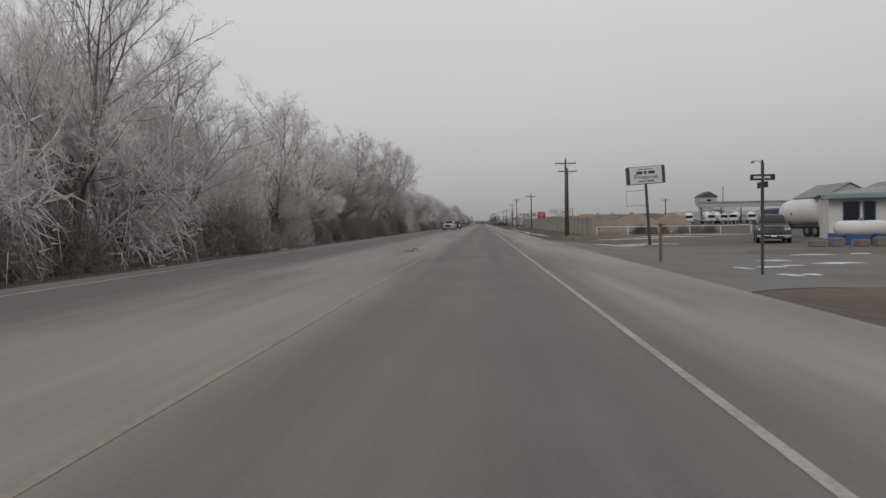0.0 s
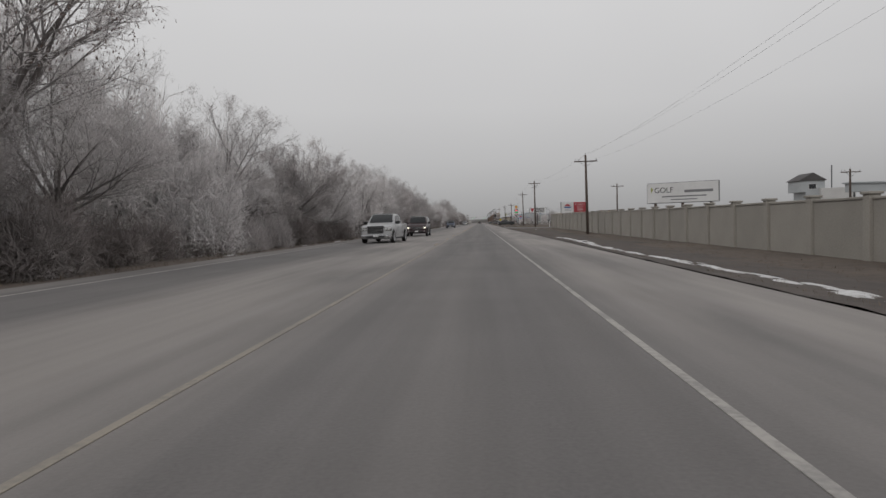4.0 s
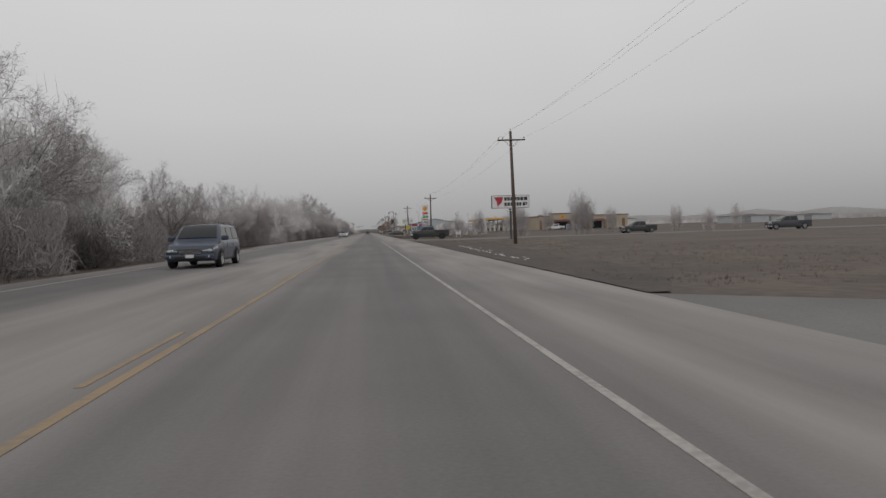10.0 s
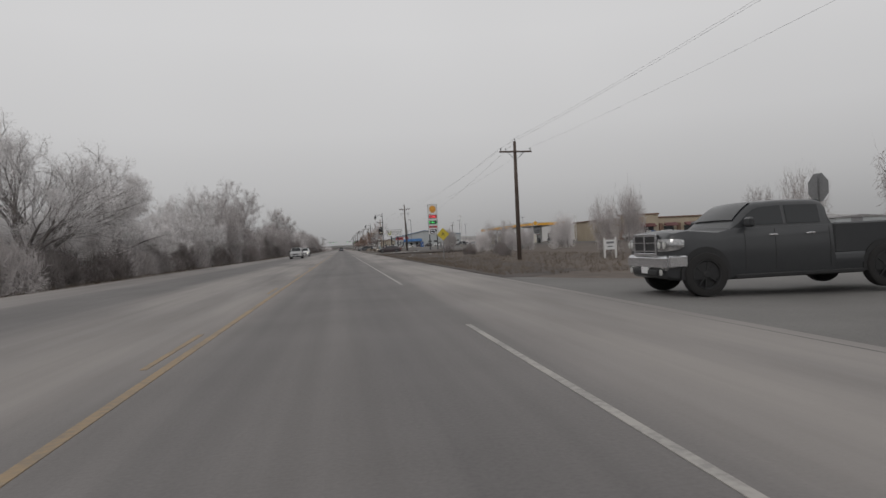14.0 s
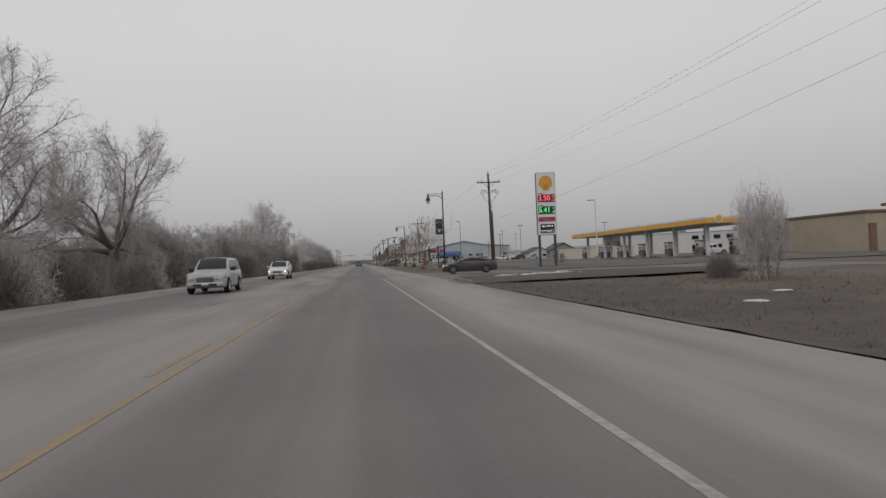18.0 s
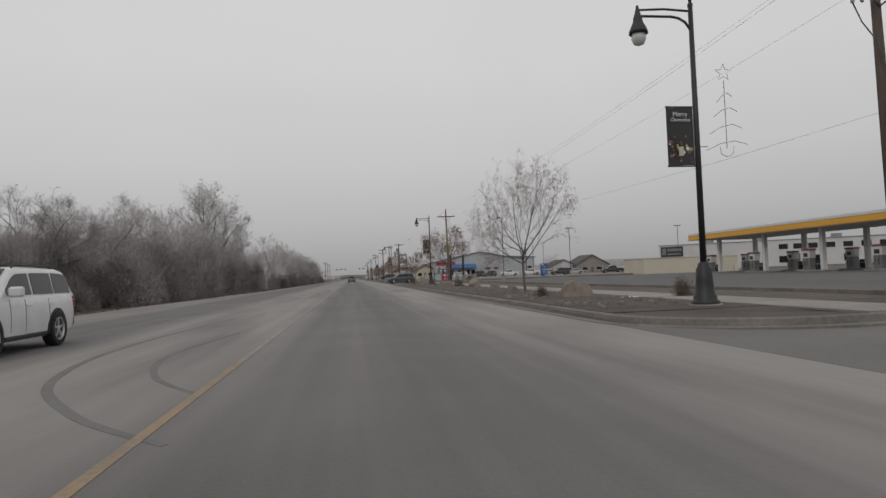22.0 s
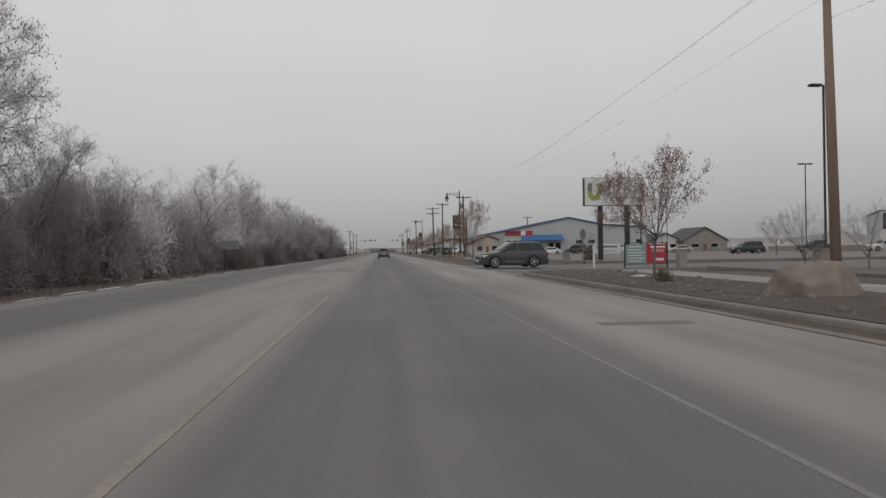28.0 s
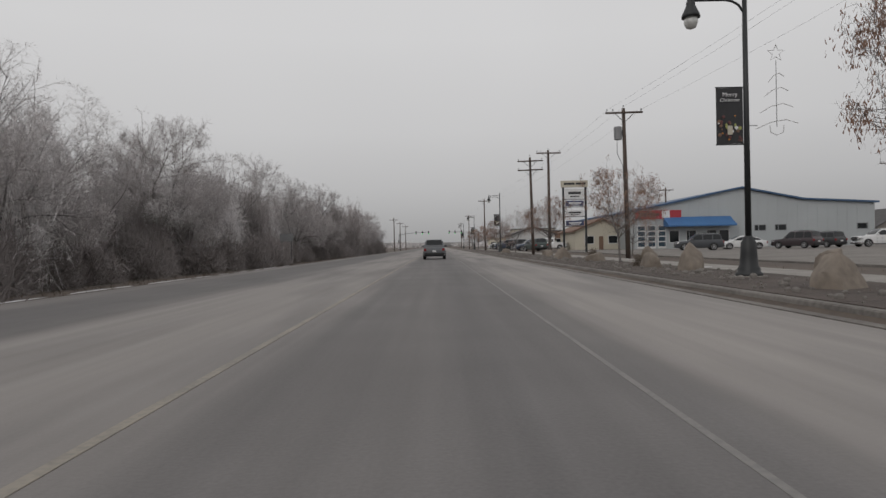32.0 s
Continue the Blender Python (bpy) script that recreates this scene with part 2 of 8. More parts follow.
def paint(name, rgb, rough=0.42, metal=0.0):
    m = mat(name, rgb, tuple(c * 0.8 + 0.012 for c in rgb), rough, 5, 0.8, 0.03, metal)
    m.node_tree.nodes["Principled BSDF"].inputs["Coat Weight"].default_value = 0.45
    m.node_tree.nodes["Principled BSDF"].inputs["Coat Roughness"].default_value = 0.12
    m.node_tree.nodes["Principled BSDF"].inputs["Specular IOR Level"].default_value = 0.42
    return m


def road_mat():
    """Asphalt with pale dust strips along the turning lane and the shoulder, streaked by traffic."""
    m = mat("asphalt_dusty", (0.153, 0.145, 0.1435), (0.102, 0.0965, 0.096), 0.88, 30, 0.35, 0.3)
    n, l = m.node_tree.nodes, m.node_tree.links
    p = n["Principled BSDF"]
    base = p.inputs["Base Color"].links[0].from_socket
    geo, sep = n.new("ShaderNodeNewGeometry"), n.new("ShaderNodeSeparateXYZ")
    l.new(geo.outputs["Position"], sep.inputs[0])
    wob = n.new("ShaderNodeTexNoise")
    wob.inputs["Scale"].default_value, wob.inputs["Detail"].default_value = 1.0, 5.0
    mp = n.new("ShaderNodeMapping")
    mp.inputs["Scale"].default_value = (1.3, 0.05, 1)
    l.new(geo.outputs["Position"], mp.inputs["Vector"])
    l.new(mp.outputs[0], wob.inputs["Vector"])
    add = n.new("ShaderNodeMath")
    add.operation = "MULTIPLY_ADD"
    add.inputs[1].default_value = 1.1
    l.new(wob.outputs["Fac"], add.inputs[0])
    l.new(sep.outputs["X"], add.inputs[2])
    mr = n.new("ShaderNodeMapRange")
    mr.inputs["From Min"].default_value, mr.inputs["From Max"].default_value = -16.0, 8.0
    l.new(add.outputs[0], mr.inputs["Value"])
    rp = n.new("ShaderNodeValToRGB")
    # dust amount across the road, from the far verge to the near one
    DUST = [(-12.5, 0.75), (-10.0, 0.55), (-9.2, 0.12), (-6.6, 0.12), (-5.6, 0.70), (-2.6, 0.74), (-1.5, 0.12),
            (-0.3, 0.22), (0.4, 0.06), (1.8, 0.25), (2.6, 0.85), (5.2, 0.8)]
    for i, (x, v) in enumerate(DUST):
        at = (x + 0.5 + 16.0) / 24.0
        e = rp.color_ramp.elements[i] if i < 2 else rp.color_ramp.elements.new(at)
        e.position, e.color = at, (v, v, v, 1)
    l.new(mr.outputs[0], rp.inputs[0])
    patch = n.new("ShaderNodeTexNoise")
    patch.inputs["Scale"].default_value, patch.inputs["Detail"].default_value = 0.6, 6.0
    mp2 = n.new("ShaderNodeMapping")
    mp2.inputs["Scale"].default_value = (0.8, 0.12, 1)
    l.new(geo.outputs["Position"], mp2.inputs["Vector"])
    l.new(mp2.outputs[0], patch.inputs["Vector"])
    pm = n.new("ShaderNodeMapRange")
    pm.inputs["From Min"].default_value, pm.inputs["From Max"].default_value = 0.18, 0.56
    l.new(patch.outputs["Fac"], pm.inputs["Value"])
    mul = n.new("ShaderNodeMath")
    mul.operation = "MULTIPLY"
    l.new(rp.outputs[0], mul.inputs[0])
    l.new(pm.outputs[0], mul.inputs[1])
    mix = n.new("ShaderNodeMix")
    mix.data_type = "RGBA"
    mix.inputs[7].default_value = (0.314, 0.290, 0.272, 1)
    l.new(mul.outputs[0], mix.inputs[0])
    l.new(base, mix.inputs[6])
    # fine streaks drawn out by the traffic
    streak = n.new("ShaderNodeTexNoise")
    streak.inputs["Scale"].default_value, streak.inputs["Detail"].default_value = 1.0, 6.0
    mp3 = n.new("ShaderNodeMapping")
    mp3.inputs["Scale"].default_value = (2.6, 0.06, 1)
    l.new(geo.outputs["Position"], mp3.inputs["Vector"])
    l.new(mp3.outputs[0], streak.inputs["Vector"])
    sr = n.new("ShaderNodeMapRange")
    sr.inputs["From Min"].default_value, sr.inputs["From Max"].default_value = 0.3, 0.7
    sr.inputs["To Min"].default_value, sr.inputs["To Max"].default_value = 0.90, 1.09
    l.new(streak.outputs["Fac"], sr.inputs["Value"])
    hs = n.new("ShaderNodeHueSaturation")
    l.new(sr.outputs[0], hs.inputs["Value"])
    l.new(mix.outputs[2], hs.inputs["Color"])
    l.new(hs.outputs[0], p.inputs["Base Color"])
    return m


def line_mat(name, rgb):
    """Road paint worn through in spots."""
    m = mat(name, rgb, tuple(c * 0.55 + 0.06 for c in rgb), 0.8, 14, 1.2, 0.1)
    n = m.node_tree.nodes
    n["Color Ramp"].color_ramp.elements[0].position = 0.42
    n["Color Ramp"].color_ramp.elements[1].position = 0.56
    return m


M["asphalt"] = road_mat()
M["rubber_mark"] = mat("rubber_mark", (0.180, 0.173, 0.164), (0.118, 0.114, 0.11), 0.85, 20, 1.5, 0.2)
M["asphalt_lot"] = mat("asphalt_lot", (0.125, 0.122, 0.118), (0.082, 0.08, 0.078), 0.9, 22, 0.2, 0.3)
M["asphalt_plain"] = mat("asphalt_plain", (0.185, 0.178, 0.170), (0.115, 0.11, 0.105), 0.9, 24, 0.3, 0.3)
M["line_faint"] = line_mat("line_faint", (0.222, 0.212, 0.200))
M["line_dusty"] = line_mat("line_dusty", (0.285, 0.255, 0.215))
M["line_white"] = line_mat("line_white", (0.38, 0.36, 0.337))
M["line_yellow"] = line_mat("line_yellow", (0.305, 0.224, 0.138))


# ---- mesh tools ----
class Geo:
    def __init__(self):
        self.v, self.f = [], []

    def add(self, vs, fs):
        k = len(self.v)
        self.v += vs
        self.f += [tuple(i + k for i in q) for q in fs]
        return self

    def box(self, x0, y0, z0, x1, y1, z1, c=0.0):
        """A block; c chamfers its upright and level edges."""
        if c <= 0:
            vs = [(x, y, z) for z in (z0, z1) for y in (y0, y1) for x in (x0, x1)]
            return self.add(vs, [(0, 2, 3, 1), (4, 5, 7, 6), (0, 1, 5, 4), (2, 6, 7, 3), (0, 4, 6, 2), (1, 3, 7, 5)])
        c = min(c, (x1 - x0) * 0.45, (y1 - y0) * 0.45, (z1 - z0) * 0.45)
        ring = [(x0 + c, y0), (x1 - c, y0), (x1, y0 + c), (x1, y1 - c), (x1 - c, y1), (x0 + c, y1), (x0, y1 - c), (x0, y0 + c)]
        cx, cy = (x0 + x1) / 2, (y0 + y1) / 2
        ins = [(cx + (x - cx) * (1 - 2 * c / (x1 - x0)), cy + (y - cy) * (1 - 2 * c / (y1 - y0))) for x, y in ring]
        return self.loft([[(x, y, z0) for x, y in ins], [(x, y, z0 + c) for x, y in ring], [(x, y, z1 - c) for x, y in ring], [(x, y, z1) for x, y in ins]])

    def loft(self, rings, caps=True):
        n, vs, fs = len(rings[0]), [], []
        for r in rings:
            vs += [tuple(p) for p in r]
        for a in range(len(rings) - 1):
            for i in range(n):
                j = (i + 1) % n
                fs.append((a * n + i, a * n + j, a * n + n + j, a * n + n + i))
        if caps:
            fs += [tuple(reversed(range(n))), tuple(range(len(vs) - n, len(vs)))]
        return self.add(vs, fs)

    def prism(self, poly, axis, a, b):
        """A polygon given in the two other axes, drawn out along axis from a to b."""
        put = {"x": lambda p, t: (t, p[0], p[1]), "y": lambda p, t: (p[0], t, p[1]), "z": lambda p, t: (p[0], p[1], t)}[axis]
        return self.loft([[put(p, a) for p in poly], [put(p, b) for p in poly]])

    def tube(self, pts, radii, n=6, cap=True):
        pts = [Vector(p) for p in pts]
        if not hasattr(radii, "__len__"):
            radii = [radii] * len(pts)
        rings = []
        d = (pts[1] - pts[0]).normalized()
        side = d.cross(Vector((0.31, 0.83, 0.47))).normalized()
        for i, p in enumerate(pts):
            d = (pts[min(i + 1, len(pts) - 1)] - pts[max(i - 1, 0)]).normalized()
            side = (side - d * side.dot(d)).normalized()
            up = d.cross(side)
            rings.append([tuple(p + (side * math.cos(2 * math.pi * k / n) + up * math.sin(2 * math.pi * k / n)) * radii[i]) for k in range(n)])
        return self.loft(rings, cap)

    def lathe(self, prof, n=12, cx=0.0, cy=0.0, caps=True):
        """A turned shape from (radius, height) pairs."""
        return self.loft([[(cx + r * math.cos(2 * math.pi * k / n), cy + r * math.sin(2 * math.pi * k / n), z) for k in range(n)] for r, z in prof], caps)

    def needle(self, p, q, r):
        """A thin three-sided spike from p to q."""
        ax, ay, az = q[0] - p[0], q[1] - p[1], q[2] - p[2]
        k = len(self.v)
        L = math.sqrt(ax * ax + ay * ay) + 1e-6
        ux, uy = -ay / L * r, ax / L * r
        self.v += [(p[0] + ux, p[1] + uy, p[2]), (p[0] - ux * 0.5, p[1] - uy * 0.5, p[2] + r * 0.87), (p[0] - ux * 0.5, p[1] - uy * 0.5, p[2] - r * 0.87), q]
        self.f += [(k, k + 1, k + 3), (k + 1, k + 2, k + 3), (k + 2, k, k + 3)]

    def blade(self, p, q, r):
        """A slim twig or grass blade: one narrow leaf of a face from p to q."""
        ax, ay, az = q[0] - p[0], q[1] - p[1], q[2] - p[2]
        k, L = len(self.v), math.sqrt(ax * ax + ay * ay) + 1e-6
        t = (k * 0.61) % 1.0 * 3.14
        c, s, h = math.cos(t), math.sin(t), az / (abs(az) + L)
        ux, uy, uz = -ay / L * r * c, ax / L * r * c, r * s * (1 - abs(h))
        self.v += [(p[0] + ux, p[1] + uy, p[2] + uz), (p[0] - ux, p[1] - uy, p[2] - uz), q]
        self.f.append((k, k + 1, k + 2))

    def mesh(self, name, material, smooth=False):
        me = bpy.data.meshes.new(name)
        me.from_pydata(self.v, [], self.f)
        me.materials.append(material)
        if smooth:
            me.shade_smooth()
            if smooth != True:
                me.set_sharp_from_angle(angle=radians(smooth))
        me.update()
        return me


def part(name, geo, material, parent, label="", smooth=False):
    ob = new(name, geo.mesh(name, material, smooth))
    ob.parent = parent
    if label:
        tagged(ob, label)
    return ob


def thing(name, m, label, category, group="", kind=""):
    ob = new(name)
    ob.matrix_basis = m
    return tagged(ob, label, category, group, kind)


def structure(name, geo, material, label, category, smooth=False):
    return tagged(new(name, geo.mesh(name, material, smooth)), label, category, "", "structure")


def lettering(body, size, material, parent, x, z, y=-0.012, name="lettering", align="CENTER", squeeze=1.0):
    """Raised letters on an upright face that looks towards -y."""
    cu = bpy.data.curves.new(name, "FONT")
    cu.body, cu.size, cu.align_x, cu.align_y, cu.extrude = body, size, align, "CENTER", 0.004
    tmp = bpy.data.objects.new(name, cu)
    scene.collection.objects.link(tmp)
    me = bpy.data.meshes.new_from_object(tmp.evaluated_get(bpy.context.evaluated_depsgraph_get()))
    bpy.data.objects.remove(tmp)
    bpy.data.curves.remove(cu)
    me.transform(pose(x, y, z, 90) @ Matrix.Diagonal((squeeze, 1, 1, 1)))
    me.materials.append(material)
    ob = new(name, me)
    ob.parent = parent
    return ob

# ---- lie of the land ----
def lerp(x, pts):
    return float(np.interp(x, [p[0] for p in pts], [p[1] for p in pts]))


def edge_left(y):
    return lerp(y, [(0, -10.3), (265, -10.8), (300, -13.2), (460, -12.8), (505, -10.6), (900, -10.6)])


def edge_right(y):
    return lerp(y, [(0, 4.4), (60, 4.5), (75, 4.7), (140, 4.75), (195, 4.5), (262, 4.9), (385, 5.1), (405, 5.15), (425, 5.3), (470, 5.4), (545, 6.1), (900, 6.1)])


DRIVES = [(520.6, 544.6)]  # openings in the kerbed stretch


def kerbed(y):
    """1 where the verge stands behind a kerb, 0 elsewhere."""
    k = min(max((y - 434.0) / 1.2, 0), 1)
    for a, b in DRIVES:
        k = min(k, max(min(1, max((a - y), (y - b)) / 1.5), 0))
    return k


def land(x, y):
    """Height of the ground."""
    if x < edge_left(y):
        d = edge_left(y) - x
        return -0.03 - 0.22 * min(d / 3.5, 1) + 0.10 * noise.noise((x * 0.2, y * 0.13, 0)) * min(d / 4, 1)
    if x <= edge_right(y):
        return -0.05
    d = x - edge_right(y)
    deep = lerp(y, [(0, 0.40), (90, 0.42), (154, 0.30), (204, 0.03), (265, 0.10), (330, 0.20), (420, 0.03)])
    open_z = -0.03 - deep * min(d / 4.5, 1) + 0.07 * noise.noise((x * 0.16, y * 0.11, 4)) * min(d / 4, 1)
    k = kerbed(y)
    z = open_z * (1 - k) + k * (0.13 + 0.03 * noise.noise((x * 0.3, y * 0.2, 2)))
    if x > 60:
        z += min((x - 60) / 300, 1) * 2.0 * (0.5 + 0.5 * noise.noise((x * 0.006, y * 0.006, 1)))
    return z


def sheet(name, material, xs, ys, height, label, category, smooth=True):
    g = Geo()
    nx = len(xs(ys[0]))
    for y in ys:
        for x in xs(y):
            g.v.append((x, y, height(x, y)))
    for j in range(len(ys) - 1):
        for i in range(nx - 1):
            a = j * nx + i
            g.f.append((a, a + 1, a + nx + 1, a + nx))
    return structure(name, g, material, label, category, smooth)


def ground_x(y):
    l, r = edge_left(y), edge_right(y)
    return [-2400, -900, -350, -150, -90, -60, -45, -36, -30, -26, -23, -20.5, -18, -16.5, -15, l - 1.0, l - 0.3, l + 0.3, -6, 0, r - 0.3,
            r + 0.16, r + 0.5, r + 1.2, r + 2.2, r + 3.4, r + 5, r + 7, 15, 18, 22, 27, 34, 44, 58, 80, 120, 200, 350, 700, 2400]


GROUND_Y = [-400, -120, -60] + [-30 + 3.0 * i for i in range(245)] + [715, 740, 780, 840, 920, 1050, 1300, 1800, 2600, 3600]
sheet("ground", M["grass"], ground_x, GROUND_Y, land, "flat brown winter grass and weeds along the highway", "ground")

VERGE_W = [(50, 3.0), (75, 4.6), (150, 5.5), (205, 7.0), (225, 3.0), (260, 4.5), (298, 4.0), (318, 5.5), (345, 7.0), (399, 7.0)]


def verge(name, y0, y1):
    """A strip of dark wet soil along the shoulder, ragged on its far side, 8 mm over the ground."""
    g, n, m = Geo(), int((y1 - y0) / 0.75), 9
    for i in range(n + 1):
        y = y0 + (y1 - y0) * i / n
        w = lerp(y, VERGE_W) * (1 + 0.35 * noise.noise((0, y * 0.16, 3)) + 0.2 * noise.noise((0, y * 0.7, 5))) * min(1, 0.15 + (i / n) * 12, 0.15 + (1 - i / n) * 12)
        for j in range(m + 1):
            x = edge_right(y) + 0.06 + 0.12 * noise.noise((2, y * 0.9, 1)) + 0.07 * noise.noise((4, y * 2.7, 1)) + w * (j / m) ** 1.3
            g.v.append((x, y, 0.004 if j == 0 else land(x, y) + 0.03 - 0.05 * (j == m)))
    for i in range(n):
        for j in range(m):
            a = i * (m + 1) + j
            g.f.append((a, a + 1, a + m + 2, a + m + 1))
    structure(name, g, M["verge_soil"], "dark wet soil and dead grass along the shoulder", "ground", True)


verge("verge_1", 46, 203)
verge("verge_2", 223, 296)
verge("verge_3", 317, 400)

ROAD_Y = [-60 + 8.0 * i for i in range(122)] + [1000, 1200, 1600, 2200]
def road_z(x, y):
    if x > edge_right(y) + 0.1 or x < edge_left(y) - 0.1:
        return -0.16
    return -0.012 * max(0, abs(x + 3) - 6) / 4


sheet("road", M["asphalt"], lambda y: [edge_left(y) - 0.3, edge_left(y), -9, -6, -3, 0, 3, edge_right(y), edge_right(y) + 0.3], ROAD_Y, road_z, "straight dusty grey asphalt highway with worn lane lines", "road")


def stripe(name, x, w, y0, y1, material, label, z=0.006):
    g = Geo()
    n = max(1, int((y1 - y0) / 4))
    for i in range(n):
        a, b = y0 + (y1 - y0) * i / n, y0 + (y1 - y0) * (i + 1) / n
        g.box(x - w / 2, a, -0.03, x + w / 2, b, z)
    return structure(name, g, material, label, "road marking")


stripe("edge_line_near", 1.52, 0.085, -30, 305, M["line_white"], "worn white edge line painted on the asphalt")
stripe("edge_line_near_2", 1.53, 0.085, 316, 416, M["line_white"], "worn white edge line painted on the asphalt")
stripe("edge_line_near_3", 1.55, 0.06, 434, 512, M["line_faint"], "faded dusty white edge line on the asphalt", 0.003)
stripe("edge_line_near_4", 1.55, 0.06, 542, 800, M["line_faint"], "faded dusty white edge line on the asphalt", 0.003)
stripe("centre_line", -2.28, 0.08, -30, 165, M["line_dusty"], "worn yellow line under dust beside the turning lane")
stripe("centre_line_2", -2.28, 0.11, 165, 430, M["line_yellow"], "worn yellow line beside the turning lane")
stripe("centre_line_3", -2.28, 0.10, 430, 800, M["line_dusty"], "worn yellow line under dust beside the turning lane")
for i in range(23):
    y = 120 + i * 12.2
    stripe("centre_dash", -2.52, 0.08, y, y + 3.0, M["line_yellow"], "short worn yellow dash beside the yellow line")
stripe("far_line", -9.25, 0.11, -30, 270, M["line_white"], "dust-covered white edge line on the far side", 0.003)


def apron(name, y0, y1, flare, x1, material, label, z=0.02, x0=None, reach=7.0):
    """A side road that widens where it meets the highway."""
    g = Geo()
    start = edge_right((y0 + y1) / 2) - 0.25 if x0 is None else x0
    xs = [start + (x1 - start) * (i / 18) ** 1.6 for i in range(19)]
    ny = 10
    for x in xs:
        k = max(0, 1 - (x - start) / reach) ** 2 * flare
        for j in range(ny + 1):
            y = y0 - k + (y1 - y0 + 2 * k) * j / ny
            g.v.append((x, y, (max(land(x, y) + z, -0.004) if x0 is None and x < start + 0.3 else land(x, y) + z)))
    for i in range(len(xs) - 1):
        for j in range(ny):
            a = i * (ny + 1) + j
            g.f.append((a, a + ny + 1, a + ny + 2, a + 1))
    # the slab's edges run down into the soil
    rim = [i * (ny + 1) for i in range(len(xs))] + [(len(xs) - 1) * (ny + 1) + j for j in range(1, ny + 1)] + [i * (ny + 1) + ny for i in range(len(xs) - 2, -1, -1)]
    k0 = len(g.v)
    g.v += [(g.v[i][0], g.v[i][1], g.v[i][2] - 0.35) for i in rim]
    g.f += [(rim[i], k0 + i, k0 + i + 1, rim[i + 1]) for i in range(len(rim) - 1)]
    return structure(name, g, material, label, "road", 30)


apron("yard_entrance", 16, 42, 5, 17, M["asphalt_plain"], "dusty paved entrance to the propane yard")
apron("yard_ground", -20, 78, 0, 70, M["dirt"], "bare brown dirt yard with old snow", 0.008, x0=8.5)
apron("gate_drive", 204.5, 220, 3.2, 60, M["asphalt_plain"], "dusty side drive beside the wall's end")
apron("side_road", 299.5, 313.5, 5, 90, M["asphalt_plain"], "paved side road that meets the highway")
apron("station_drive", 403.5, 434.3, 0.0, 34, M["asphalt_plain"], "wide paved drive into the filling station")
apron("gym_drive", 519.6, 545.2, 0.0, 40, M["asphalt_plain"], "paved drive with worn concrete edges")
# station forecourt and car park
g = Geo()
for i in range(25):
    for j in range(31):
        x, y = 15.5 + 80 * i / 24, 425 + 90 * j / 30
        g.v.append((x, y, land(x, y) + 0.07))
for i in range(24):
    for j in range(30):
        a = i * 31 + j
        g.f.append((a, a + 31, a + 32, a + 1))
structure("forecourt", g, M["asphalt_lot"], "grey paved forecourt of the filling station", "pavement", True)
g = Geo()
for i in range(9):
    for j in range(9):
        x, y = 15.5 + 60 * i / 8, 541 + 100 * j / 8
        g.v.append((x, y, 0.185 + 0.02 * noise.noise((x * 0.1, y * 0.1, 3))))
for i in range(8):
    for j in range(8):
        a = i * 9 + j
        g.f.append((a, a + 9, a + 10, a + 1))
structure("gravel_lot", g, M["gravel"], "pale gravel lot in front of the metal building", "pavement", True)


def kerb_run(name, y0, y1, back0, back1):
    """A concrete kerb with a gutter; it curls back into the drives at its ends."""
    line = []
    if back0:
        line += [(edge_right(y0) + 10.0, y0), (edge_right(y0) + 6.0, y0)]
        for i in range(7):
            a = math.pi / 2 * i / 6
            line.append((edge_right(y0) + 3.2 * (1 - math.sin(a)), y0 + 3.2 * (1 - math.cos(a)) * 1.0))
    n = int((y1 - y0 - 6.4) / 3)
    for i in range(n + 1):
        y = y0 + 3.2 + (y1 - y0 - 6.4) * i / n
        line.append((edge_right(y), y))
    if back1:
        for i in range(7):
            a = math.pi / 2 * i / 6
            line.append((edge_right(y1) + 3.2 * (1 - math.cos(a)), y1 - 3.2 * (1 - math.sin(a))))
        line += [(edge_right(y1) + 6.0, y1), (edge_right(y1) + 10.0, y1)]
    return kerb_line(name, line)


def kerb_line(name, line):
    prof = [(-0.42, -0.06), (-0.42, 0.012), (-0.03, 0.004), (0.0, 0.13), (0.03, 0.155), (0.16, 0.16), (0.19, 0.14), (0.19, -0.06)]
    pts = [Vector((x, y, 0)) for x, y in line]
    rings = []
    for i, p in enumerate(pts):
        d = (pts[min(i + 1, len(pts) - 1)] - pts[max(i - 1, 0)]).normalized()
        nrm = Vector((d.y, -d.x, 0))
        rings.append([tuple(p + nrm * o + Vector((0, 0, z))) for o, z in prof])
    g = Geo().loft(rings)
    return structure(name, g, M["kerb"], "grey concrete kerb and gutter dusted with dirt", "kerb")


kerb_run("kerb_1", 431.0, 523.0, True, True)
NOSE = [(5.12, 399.0), (5.12, 402.0), (5.14, 404.2), (5.32, 406.2), (5.78, 407.8), (6.45, 409.1), (7.4, 410.0), (8.6, 410.5), (10.2, 410.8), (14.0, 411.0), (20.0, 411.0)]
kerb_line("kerb_3", NOSE)


def corner_bed(name, line, far, flat_y, material, label):
    """A bed of soil behind a curved kerb, out to x = far."""
    g = Geo()
    for i, (x, y) in enumerate(line):
        for j in range(9):
            u = (j / 8) ** 1.3
            px, py = x + 0.17 + (far - x) * u, y + (flat_y - y) * u
            g.v.append((px, py, 0.14 + 0.05 * noise.noise((px * 0.5, py * 0.5, 7)) * (u > 0) - (0.12 if i == 0 and name == "corner_bed" else 0)))
    for i in range(len(line) - 1):
        for j in range(8):
            a = i * 9 + j
            g.f.append((a, a + 1, a + 10, a + 9))
    return structure(name, g, material, label, "ground", True)


